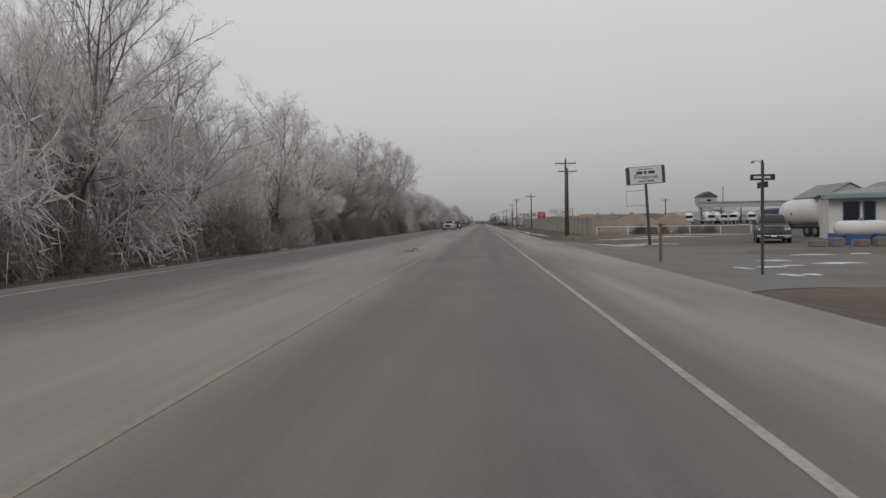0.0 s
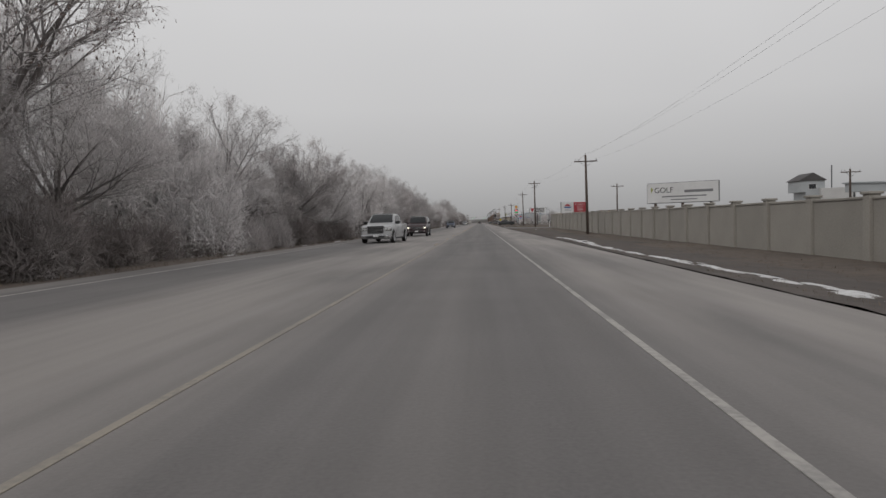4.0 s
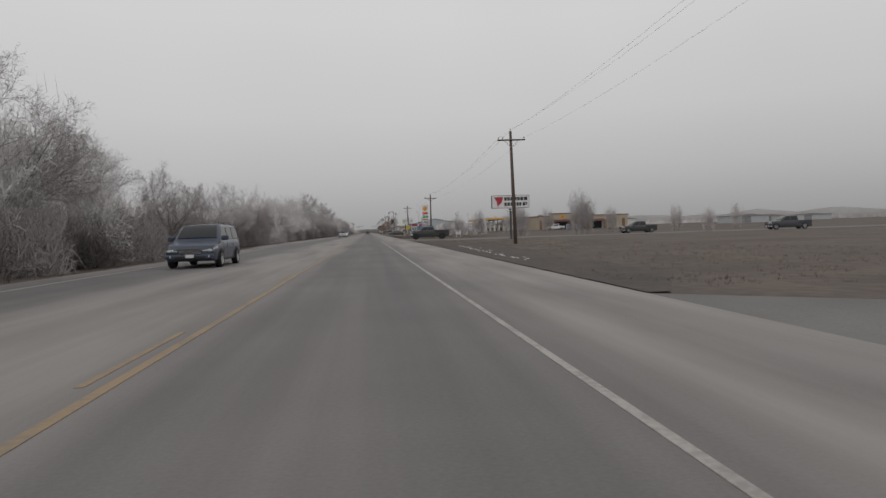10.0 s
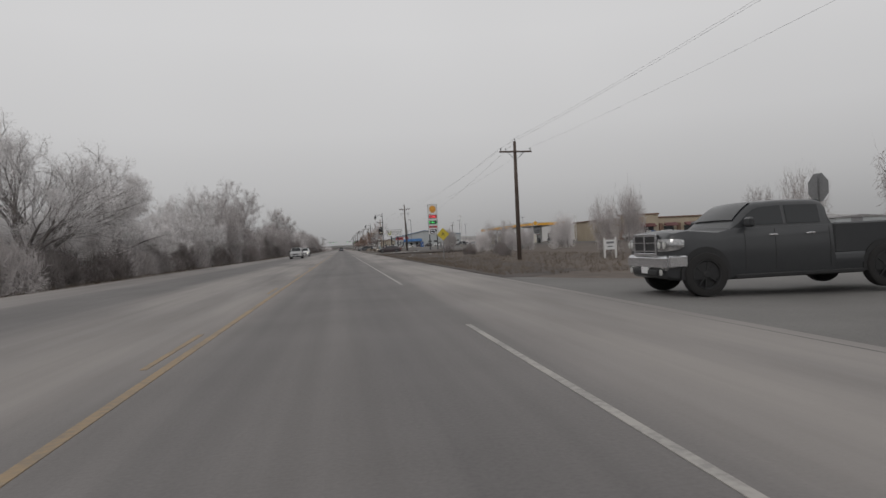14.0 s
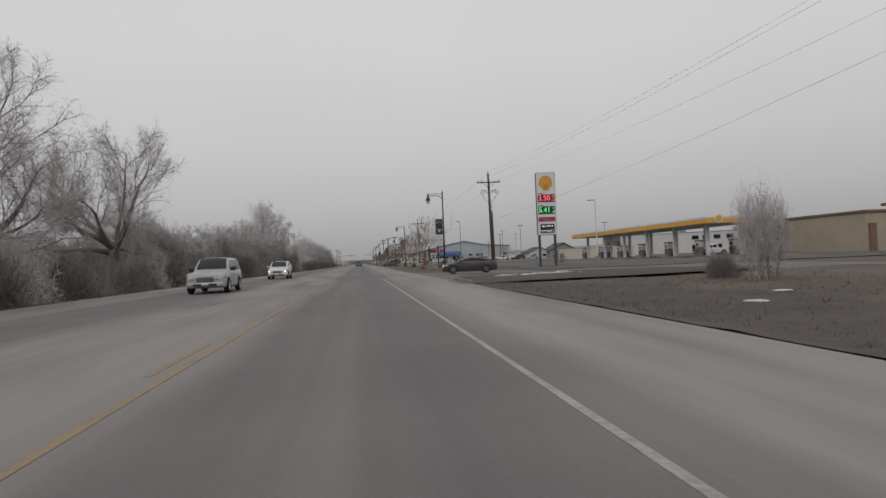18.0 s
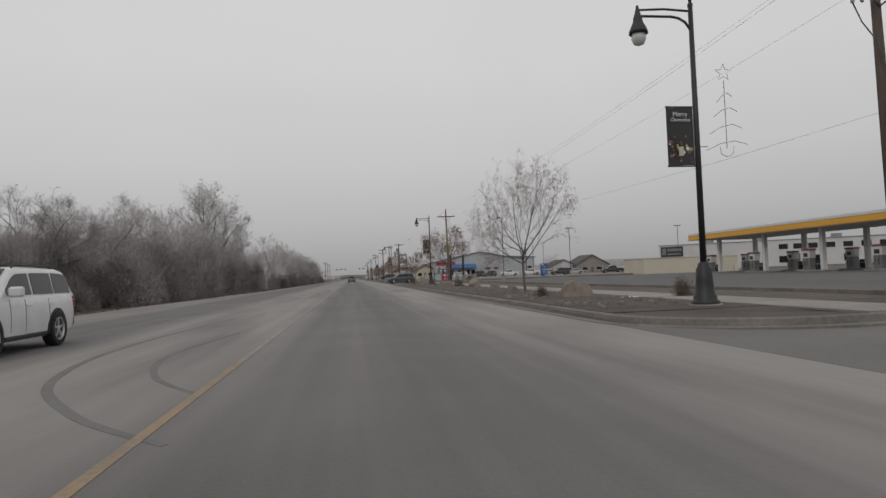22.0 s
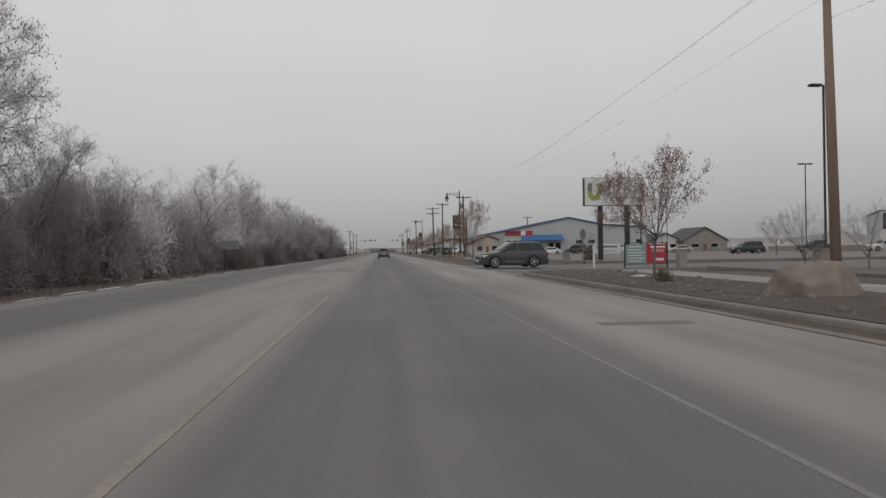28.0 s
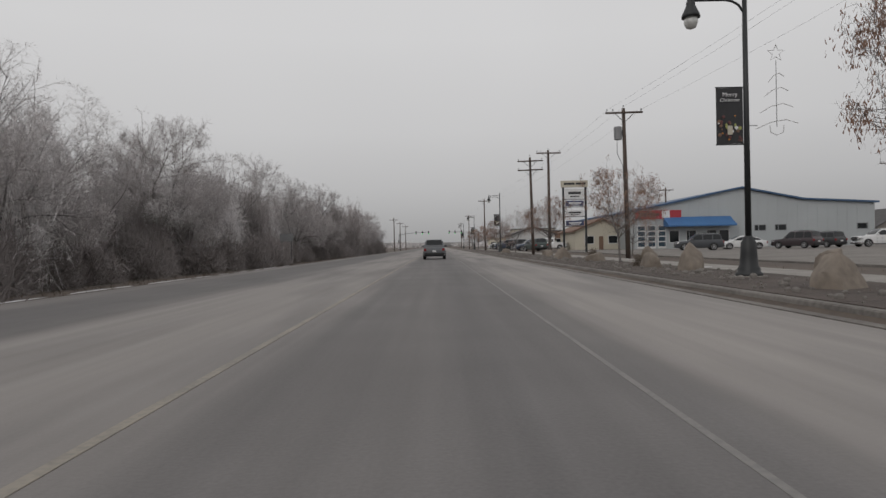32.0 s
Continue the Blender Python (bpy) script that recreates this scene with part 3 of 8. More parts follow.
corner_bed("corner_bed", NOSE, 23.0, 403.0, M["verge_soil"], "bare brown corner bed behind the kerb, with old snow")
for name, y0, up in (("corner_bed_2", 431.0, 1), ("corner_bed_3", 523.0, -1), ("corner_bed_4", 541.5, 1)):
    e = edge_right(y0)
    bend = [(e + 3.2 * (1 - math.sin(a)), y0 + up * 3.2 * (1 - math.cos(a))) for a in [math.pi / 2 * i / 6 for i in range(7)]]
    corner_bed(name, [(e + 10.0, y0), (e + 6.0, y0)] + bend + [(e, y0 + up * 5.0)], e + 10.2, y0 + up * 5.0, M["mulch"], "strip of dark bark mulch in the drive's corner")
kerb_run("kerb_2", 541.5, 790.0, True, False)


def ribbon(name, x0, x1, y0, y1, z, material, label, category, step=2.4, thick=0.05):
    """A walk of separate slabs."""
    g = Geo()
    n = int((y1 - y0) / step)
    for i in range(n):
        a, b = y0 + step * i + 0.012, y0 + step * (i + 1) - 0.012
        ea, eb = edge_right(a), edge_right(b)
        g.loft([[(ea + x0, a, z - thick), (ea + x1, a, z - thick), (eb + x1, b, z - thick), (eb + x0, b, z - thick)],
                [(ea + x0, a, z), (ea + x1, a, z), (eb + x1, b, z), (eb + x0, b, z)]])
    return structure(name, g, material, label, category)


ribbon("sidewalk_1", 4.3, 6.3, 431.3, 521, 0.185, M["concrete"], "pale concrete sidewalk behind a planted strip", "sidewalk")
ribbon("sidewalk_2", 3.7, 5.6, 544.5, 720.0, 0.185, M["concrete"], "pale concrete sidewalk behind a planted strip", "sidewalk")
ribbon("planting_strip_1", 0.2, 4.28, 434.5, 519.5, 0.172, M["mulch"], "strip of dark reddish bark mulch", "planting bed", 1.6)
ribbon("planting_strip_2", 0.2, 3.68, 545.0, 720.0, 0.172, M["mulch"], "strip of dark reddish bark mulch", "planting bed", 1.6)

# low hills far behind; their pale grey colour stands in for haze
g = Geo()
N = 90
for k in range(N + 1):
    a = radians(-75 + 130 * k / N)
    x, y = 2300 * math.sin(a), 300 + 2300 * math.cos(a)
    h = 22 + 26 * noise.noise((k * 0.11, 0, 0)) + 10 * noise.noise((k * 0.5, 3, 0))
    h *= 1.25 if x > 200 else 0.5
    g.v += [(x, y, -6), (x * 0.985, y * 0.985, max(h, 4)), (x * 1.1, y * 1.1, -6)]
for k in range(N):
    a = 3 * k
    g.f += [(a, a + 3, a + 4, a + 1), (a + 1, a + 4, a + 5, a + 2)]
structure("backdrop_hills", g, M["hazy_hill"], "low hills in the distance, coloured pale grey for haze", "hills", True)
g = Geo()
for i in range(37):
    a, b = 432 + 2.4 * i, 432 + 2.4 * (i + 1) - 0.02
    g.box(15.36, a, -0.1, 15.56, b, 0.27, 0.015)
structure("kerb_lot", g, M["kerb"], "low concrete kerb along the edge of the forecourt", "kerb")
g = Geo()
for i in range(41):
    a, b = 542.5 + 2.4 * i, 542.5 + 2.4 * (i + 1) - 0.02
    g.box(15.36, a, -0.1, 15.56, b, 0.23, 0.015)
for i in range(25):
    a, b = 15.58 + 2.4 * i, 15.58 + 2.4 * (i + 1) - 0.02
    g.box(a, 540.9, -0.2, b, 541.1, 0.22, 0.015)
structure("kerb_gravel", g, M["kerb"], "low concrete kerb round the gravel lot", "kerb")

# ---- trees and shrubs ----
def unit(r):
    return Vector((r.gauss(0, 1), r.gauss(0, 1), r.gauss(0, 1))).normalized()


def stroke(p, d, length, n, r, crook, lift):
    """Points of a crooked branch from p along d, that bends up (or down) by lift."""
    pts, step = [p], length / n
    for i in range(n):
        d = (d + unit(r) * crook + Vector((0, 0, lift / n))).normalized()
        p = p + d * step
        pts.append(p)
    return pts


def along(pts, t):
    t *= len(pts) - 1
    i = min(int(t), len(pts) - 2)
    return pts[i].lerp(pts[i + 1], t - i), (pts[i + 1] - pts[i]).normalized()


def aside(d, angle, az):
    """d turned away by an angle, at the azimuth az round it."""
    s = d.cross(Vector((0.31, 0.17, 0.93))).normalized()
    return d * math.cos(angle) + (s * math.cos(az) + d.cross(s) * math.sin(az)) * math.sin(angle)


def slivers(g, p, q, half, rng):
    """Slim three-cornered twigs from the rows of p to those of q."""
    d = q - p
    side = np.cross(d, rng.normal(size=d.shape))
    side *= (half / (np.linalg.norm(side, axis=1) + 1e-9))[:, None]
    k, n = len(g.v), len(p)
    v = np.stack([p + side, p - side, q], 1).reshape(-1, 3)
    g.v += [tuple(c) for c in v.tolist()]
    g.f += [(k + 3 * i, k + 3 * i + 1, k + 3 * i + 2) for i in range(n)]


def sprout(p, d, length, count, spread, up, rng, size):
    """Twigs from along the shoots p, d, length: their feet, directions and lengths."""
    p, d, length = (np.repeat(a, count, 0) for a in (p, d, length))
    n = len(p)
    t = rng.uniform(0.15, 1.0, n)
    foot = p + d * (length * t)[:, None]
    way = rng.normal(size=(n, 3))
    way -= d * np.sum(way * d, 1)[:, None]
    way /= np.linalg.norm(way, axis=1)[:, None] + 1e-9
    a = rng.normal(spread, 0.22, n)
    way = d * np.cos(a)[:, None] + way * np.sin(a)[:, None] + np.array([0, 0, up])
    way /= np.linalg.norm(way, axis=1)[:, None]
    return foot, way, size * rng.uniform(0.5, 1.25, n) * (1.15 - 0.5 * t)


def tree(name, seed, height, width, label, twig="frost_twig", bark="bark", rise=(0.5, 1.35), fork=0.22, base=0.4, limbs=9, boughs=9, shoots=9, twigs=12, subs=3, twig_len=0.60, twig_r=0.0068, girth=0.02,
         crook=0.16, lift=0.5, stems=1, lean=0.0, leaf=0, leaf_size=1.0, category="tree", group="roadside trees", leaf_mat="rust_leaf", bunch=1, lumps=0.25):
    """A bare tree: trunk, crooked limbs that reach into a domed crown, boughs, shoots and fans of fine twigs."""
    r, rng = random.Random(seed), np.random.default_rng(seed)
    wood, thin, fuzz, feet, ways, lens = Geo(), Geo(), Geo(), [], [], []
    rad, heart = height * girth, Vector((0, 0, height * base))
    spot = Vector((seed * 3.7, seed * 1.3, 0))

    def room(p, d):
        """How far it is from p along d to the crown's lumpy outline."""
        step, k = height * 0.03, 0
        while k < 60:
            k += 1
            q = p + d * (step * k) - heart
            h = height * (1 - base) if q.z > 0 else height * base * 0.75
            n = Vector((q.x / (width / 2), q.y / (width / 2), q.z / h))
            if n.length > 1 - lumps * (0.5 + 0.9 * noise.noise(spot + n.normalized() * 1.7)):
                break
        return step * k

    trunk = stroke(Vector((0, 0, -0.3)), Vector((lean, 0.4 * lean, 1)).normalized(), height * fork + 0.3, 5, r, 0.05, 0.1)
    if stems == 1:
        wood.tube(trunk, [rad * k for k in (1.4, 1.1, 1.0, 0.95, 0.88, 0.8)], 8)
    for i in range(limbs):
        az = 2.39996 * i + r.uniform(-0.35, 0.35)
        el = rise[0] + (rise[1] - rise[0]) * ((i * 0.618 + 0.3) % 1.0)
        if stems == 1:
            p0, _ = along(trunk, r.uniform(0.72, 1.0) if i else 1.0)
        else:
            p0 = Vector((math.cos(az) * 0.06 * width, math.sin(az) * 0.06 * width, -0.2))
        d0 = Vector((math.cos(az) * math.cos(el), math.sin(az) * math.cos(el), math.sin(el)))
        L = max(room(p0, d0) * 0.92, height * 0.12)
        pts = stroke(p0, (d0 + Vector((0, 0, -0.12 * lift))).normalized(), L, 9, r, crook, lift * 0.6)
        r0 = rad * r.uniform(0.36, 0.56) * min(1.0, 0.45 + L / height)
        wood.tube(pts, [r0 * (1 - 0.95 * k / 9) ** 1.25 + 0.004 for k in range(10)], 5 if stems == 1 else 3)
        for j in range(boughs):
            t = 0.22 + 0.78 * (j + r.uniform(0.1, 0.9)) / boughs
            q, ax = along(pts, t)
            bd = aside(ax, r.uniform(0.45, 0.95), 2.4 * j + r.uniform(-0.5, 0.5) + i)
            bd = (bd + Vector((0, 0, 0.25 * lift))).normalized()
            bl = min(room(q, bd) * r.uniform(0.75, 1.0), L * (0.62 - 0.22 * t)) + 0.25
            bp = stroke(q, bd, bl, 5, r, crook * 1.1, lift * 0.5)
            br = max(0.006, min(r0 * (1 - 0.9 * t) * 0.7, 0.009 * bl + 0.005))
            thin.tube(bp, [br * (1 - 0.8 * k / 5) for k in range(6)], 3, False)
            for k in range(shoots):
                u = 0.2 + 0.8 * (k + r.uniform(0.1, 0.9)) / shoots
                q2, ax2 = along(bp, u)
                sd = (aside(ax2, r.uniform(0.35, 0.9), 2.4 * k + r.uniform(-0.6, 0.6)) + Vector((0, 0, 0.2 * lift))).normalized()
                sl = (0.34 * bl * (1.25 - 0.6 * u) + 0.12 * twig_len + 0.15) * r.uniform(0.7, 1.25)
                sp = stroke(q2, sd, sl, 2, r, crook, lift * 0.3)
                thin.tube(sp, [br * 0.42, br * 0.3, 0.003], 3, False)
                for a, b in zip(sp[:-1], sp[1:]):
                    feet.append(a), ways.append((b - a).normalized()), lens.append((b - a).length)
    f1, w1, l1 = sprout(np.array(feet), np.array(ways), np.array(lens), (twigs + 1) // 2, 0.85, 0.05 * lift, rng, twig_len)
    slivers(fuzz, f1, f1 + w1 * l1[:, None], twig_r * rng.uniform(0.7, 1.3, len(f1)), rng)
    f2, w2, l2 = sprout(f1, w1, l1, subs, 0.8, 0.0, rng, twig_len * 0.58)
    slivers(fuzz, f2, f2 + w2 * l2[:, None], twig_r * 0.85 * rng.uniform(0.7, 1.3, len(f2)), rng)
    # bring the crown to the height and width asked for
    v = np.array(fuzz.v)
    sz = height / np.percentile(v[:, 2], 99.5)
    sx = width / (np.percentile(np.hypot(v[:, 0], v[:, 1]), 97) * 2)
    for g in (wood, thin, fuzz):
        g.v = [(x * sx, y * sx, z * sz) for x, y, z in g.v]
    ob = thing(name, pose(0, 0, -60), label, category, group)
    part("trunk", wood, M[bark], ob, smooth=True)
    tagged(part("bough", thin, M["frost_bark" if twig in ("frost_twig", "white_twig", "grey_twig") else bark], ob, smooth=True), kind="stuff")
    tagged(part("crown", fuzz, M[twig], ob), kind="stuff")
    if leaf:
        g, tips = Geo(), fuzz.v[2::3]
        for k in range(leaf):
            if k % bunch == 0:
                hub = Vector(r.choice(tips))
            q = hub + Vector((r.uniform(-0.13, 0.13), r.uniform(-0.13, 0.13), r.uniform(-0.2, 0.1)))
            u = unit(r) * 0.030 * leaf_size
            w = (Vector((u.y, -u.x, r.uniform(-0.02, 0.02))) * 0.6 + Vector((0, 0, -0.085)) * leaf_size)
            g.add([tuple(q - u), tuple(q + w * 0.5 + u * 0.2), tuple(q + u + w), tuple(q + w * 0.9 - u * 0.4)], [(0, 1, 2), (0, 2, 3)])
        tagged(part("leaves", g, M[leaf_mat], ob, "withered rust-brown leaves"), kind="stuff")
    return ob


TALL = "tall bare cottonwood white with frost, standing in a roadside thicket"
WIDE = "spreading bare elm with frosted twigs beside the highway"
CLUMP = "clump of slim bare stems grey with frost"
tall = [tree("cottonwood_tree", 11 + k, 12.5, 9.0, TALL, rise=(0.45, 1.4), limbs=9, boughs=9, shoots=9, girth=0.019, fork=(0.24, 0.3, 0.2)[k], base=0.45, crook=0.13, lift=0.55, lean=0.12) for k in range(3)]
wide = [tree("elm_tree", 31 + k, 10.0, 9.4, WIDE, "grey_twig", twigs=14, rise=(0.2, 1.25), limbs=9, boughs=9, shoots=9, girth=0.024, fork=(0.26, 0.22, 0.3)[k], base=0.42, crook=0.24, lift=0.25, twig_len=0.55, lumps=0.3) for k in range(3)]
rusty = [tree("elm_tree", 41, 10.0, 8.8, "broad old elm with frost and a few withered brown leaves", rise=(0.0, 1.45), limbs=15, boughs=9, shoots=8, twigs=12, girth=0.026, fork=0.3, base=0.52, crook=0.11, lift=0.3, twig_len=0.42,
              leaf=9000, leaf_size=1.0, leaf_mat="dull_leaf", lumps=0.06)]
clump = [tree("young_tree", 51 + k, 6.5, 5.0, CLUMP, stems=7, limbs=7, rise=(0.7, 1.4), boughs=7, shoots=6, twigs=8, girth=0.010, base=0.45, crook=0.16, lift=0.3, twig_len=0.5, twig_r=0.006) for k in range(2)]
BRUSH = dict(stems=10, limbs=10, rise=(0.35, 1.4), boughs=5, shoots=5, twigs=6, girth=0.009, base=0.35, crook=0.22, lift=0.2, twig_len=0.45, twig_r=0.007, category="shrub", group="roadside brush")
brush = [tree("shrub", 71 + k, 2.7, 3.8, "dense tangle of leafless brown brush", "brush_twig", **BRUSH) for k in range(2)]
frost_brush = [tree("frosted_shrub", 81 + k, 3.4, 4.0, "leafless shrub grey with frost", "grey_twig", **BRUSH) for k in range(2)]
grey_clump = [tree("young_tree", 56 + k, 6.5, 5.6, "clump of bare grey stems in the thicket", "dim_twig", stems=8, limbs=8, rise=(0.6, 1.4), boughs=7, shoots=6, twigs=8, girth=0.011, base=0.45, crook=0.18, lift=0.25, twig_len=0.5, twig_r=0.0068) for k in range(2)]
hoar = [tree("young_tree", 61 + k, 6.5, 5.0, "clump of slim bare stems white with thick hoar frost", "white_twig", "frost_bark", stems=6, limbs=6, rise=(0.85, 1.5), boughs=7, shoots=6, twigs=6, girth=0.009, base=0.45, crook=0.1, lift=0.5,
             twig_len=0.46, twig_r=0.0048) for k in range(2)]
hoar_elm = [tree("elm_tree", 36 + k, 10.0, 9.4, "spreading elm white with thick hoar frost beside the highway", "white_twig", rise=(0.1, 1.35), limbs=12, boughs=9, shoots=9, twigs=14, girth=0.028, fork=0.24, base=0.5, crook=0.22, lift=0.3,
                 twig_len=0.55, lumps=0.2) for k in range(2)]
old_elm = [tree("elm_tree", 91 + k, 10.0, 10.2, "old elm with heavy dark limbs and a broad frosted crown", "grey_twig", rise=(0.1, 1.3), limbs=9, boughs=9, shoots=9, twigs=14, girth=0.040, fork=(0.2, 0.24)[k], base=0.45, crook=0.26, lift=0.25,
                twig_len=0.5, lumps=0.16) for k in range(2)]
used = set()


def plant(proto, x, y, scale=1.0, turn=None, tall_by=1.0):
    rz = random.uniform(0, 360) if turn is None else turn
    m = pose(x, y, land(x, y), 0, 0, rz)
    if proto in used:
        ob = copy_thing(proto, m)
    else:
        used.add(proto)
        ob = proto
        ob.matrix_basis = m
    ob.scale = (scale, scale, scale * tall_by)
    return ob


random.seed(5)
# named large trees on the far side: kind, place, height and crown width in metres
FAR_TREES = [(tall, 0, -13.6, 21.5, 11.9, 8.6), (tall, 1, -15.2, 29, 10.6, 8.1), (tall, 2, -15.5, 47, 11.5, 9.0), (tall, 1, -17, 58.5, 12.6, 9.9), (wide, 0, -14.5, 67, 11.0, 11.0), (tall, 0, -17, 76, 11.8, 10.0),
             (tall, 2, -16.5, 92.5, 12.8, 8.5), (rusty, 0, -16.8, 104, 14.6, 13.6), (tall, 0, -19, 117, 11.0, 9.5), (tall, 2, -17.5, 127, 10.4, 9.0), (wide, 0, -18, 133, 9.0, 9.0), (wide, 2, -14.8, 137, 8.2, 8.0),
             (tall, 1, -16.5, 144, 9.4, 8.2), (tall, 2, -15.5, 151, 8.6, 7.6), (tall, 0, -15.2, 157, 8.6, 7.4), (tall, 2, -14.8, 164.5, 8.3, 7.6), (tall, 1, -14.8, 172, 8.2, 7.4), (tall, 0, -15.2, 182, 10.0, 8.2),
             (wide, 1, -16.5, 193, 9.0, 9.5), (rusty, 0, -16.5, 201, 9.8, 9.6), (wide, 0, -16.8, 212, 8.8, 9.5), (wide, 2, -16, 224, 9.2, 9.4), (rusty, 0, -16, 233, 10.1, 9.2), (wide, 1, -16, 242, 8.8, 8.6),
             (hoar_elm, 1, -16.5, 251, 6.9, 7.2), (wide, 0, -15.5, 265, 6.8, 6.2), (tall, 1, -15.5, 274, 6.2, 6.5), (tall, 1, -14.8, 283, 7.0, 5.5), (hoar_elm, 0, -19.4, 342, 10.0, 13.2), (hoar_elm, 1, -17.4, 334.5, 8.2, 8.6), (hoar_elm, 1, -20, 358, 8.6, 11.0), (hoar_elm, 0, -19, 381, 9.6, 11.0), (hoar, 0, -15.4, 306, 6.0, 6.4), (hoar, 1, -16.2, 309.5, 6.2, 6.2), (grey_clump, 0, -15.0, 302, 5.6, 6.4), (grey_clump, 1, -16, 298, 5.8, 6.4),
             (wide, 1, -18.5, 390, 8.6, 9.5), (old_elm, 0, -20.5, 404, 13.0, 13.6), (old_elm, 1, -20.0, 424.5, 13.4, 14.2), (wide, 1, -26, 440, 9.5, 11.0), (wide, 0, -22.5, 455, 7.2, 8.6), (wide, 2, -20.5, 465, 7.6, 9.0),
             (wide, 1, -20.2, 474, 8.4, 8.8), (wide, 0, -20.8, 482.5, 8.8, 9.4), (wide, 2, -20, 491, 9.2, 9.0), (wide, 1, -20.5, 499.5, 9.8, 9.6), (rusty, 0, -21.3, 516.5, 15.4, 13.4), (wide, 2, -20, 527, 8.4, 9.0),
             (wide, 0, -19, 538, 7.8, 8.6), (tall, 2, -17.5, 549, 8.6, 9.2), (wide, 0, -18, 564, 11.0, 9.8), (tall, 1, -17.5, 576, 9.4, 8.6), (wide, 2, -17, 589, 9.6, 9.4), (wide, 1, -17, 602, 9.0, 9.6),
             (wide, 0, -18, 620, 9.8, 10.5), (wide, 2, -18, 640, 9.8, 10.5), (clump, 0, -15.6, 118, 5.6, 5.6), (clump, 1, -15.4, 155, 4.8, 4.6), (clump, 0, -15.0, 188, 5.6, 5.2), (grey_clump, 0, -17.5, 470, 5.0, 6.0),
             (grey_clump, 1, -17.8, 480, 5.4, 6.0), (grey_clump, 0, -17.6, 494, 5.2, 6.2), (grey_clump, 1, -17.5, 508, 5.6, 6.2), (clump, 1, -17.5, 532, 5.8, 6.2)]
OWN = {id(t): (h, w) for kind, h, w in ((tall, 12.5, 9.0), (wide, 10.0, 9.4), (rusty, 10.0, 8.8), (hoar_elm, 10.0, 9.4), (old_elm, 10.0, 10.2), (clump, 6.5, 5.0), (hoar, 6.5, 5.0), (grey_clump, 6.5, 5.6)) for t in kind}
for kind, k, x, y, h, w in FAR_TREES:
    own = OWN[id(kind[k])]
    plant(kind[k], x, y, w / own[1], tall_by=(h / own[0]) / (w / own[1]))
# the thicket between and behind them; its height along the road
THICKET = [(0, 9.5), (60, 9), (110, 10), (132, 7.6), (180, 8), (200, 8.4), (240, 8), (250, 6.2), (262, 5.2), (300, 5.8), (312, 5.6), (316, 3), (324, 3), (332, 5), (370, 6.5), (400, 7), (424, 6), (440, 5), (460, 5.8), (480, 7.2),
           (500, 8), (540, 7), (560, 8.2), (720, 9.2)]
y = 2.0
while y < 720:
    back = 8.0 if 424 < y < 545 else 3.5
    for row in range(3 if 424 < y < 640 else 2):
        if 313 < y < 325 or (row == 0 and 396 < y < 424):
            continue
        x = edge_left(y) - back - 1.0 - 6.0 * row - random.uniform(0, 4)
        h = lerp(y, THICKET) * random.uniform(0.72, 1.0)
        frosty = 236 < y < 425 and random.random() < 0.75
        pick = (hoar if frosty else grey_clump if y > 425 else clump) if h < 5.6 or random.random() < 0.25 else (hoar_elm if frosty else random.choice((tall, wide, wide) if y > 240 else (tall, tall, wide)))
        t = random.choice(pick)
        own = OWN[id(t)]
        w = h * random.uniform(0.85, 1.15)
        plant(t, x, y + random.uniform(-2.5, 2.5), w / own[1], tall_by=(h / own[0]) / (w / own[1]))
    y += random.uniform(6.5, 9.5) * (0.85 if 240 < y < 640 else 1.0 if y < 640 else 1.5)
y = -2.0
while y < 700:
    back = 4.5 if 424 < y < 545 else 2.6
    if not 313 < y < 325:
        pick = brush if random.random() < (0.8 if y < 240 else 0.55 if y < 430 else 1.0) else frost_brush
        plant(random.choice(pick), edge_left(y) - back - random.uniform(0, 2.6), y, random.uniform(0.6, 1.15))
        if random.random() < 0.7:
            plant(random.choice(frost_brush if 240 < y < 430 or (y < 240 and random.random() < 0.3) else brush), edge_left(y) - back - 4 - random.uniform(0, 4), y + 1.5, random.uniform(0.9, 1.4))
    y += random.uniform(3.2, 5.0)
# fuller belts of low growth where the thicket comes down to the verge
for y0, y1, kinds, h0, h1, off in ((184, 312, brush + frost_brush, 2.6, 4.2, 4.2), (290, 314, frost_brush + brush[:1], 3.2, 4.4, 4.8), (330, 402, frost_brush + brush[:1], 2.2, 3.8, 4.4), (436, 512, brush, 2.2, 3.4, 5.2), (504, 640, brush, 2.8, 3.8, 5.6)):
    y = y0
    while y < y1:
        t = random.choice(kinds)
        plant(t, edge_left(y) - off - random.uniform(0, 2.4), y, random.uniform(h0, h1) / (2.7 if t in brush else 3.4))
        y += random.uniform(2.6, 4.4)
for y0, y1, kinds, h0, h1 in ((288, 314, hoar + clump[:1] + grey_clump[:1], 5.0, 6.0), (434, 545, grey_clump, 5.0, 6.8), (545, 640, grey_clump + clump, 5.4, 7.4)):
    y = y0
    while y < y1:
        plant(random.choice(kinds), edge_left(y) - 6.0 - random.uniform(0, 4.5), y, random.uniform(h0, h1) / 6.5, tall_by=random.uniform(0.85, 1.05))
        y += random.uniform(3.6, 5.6)
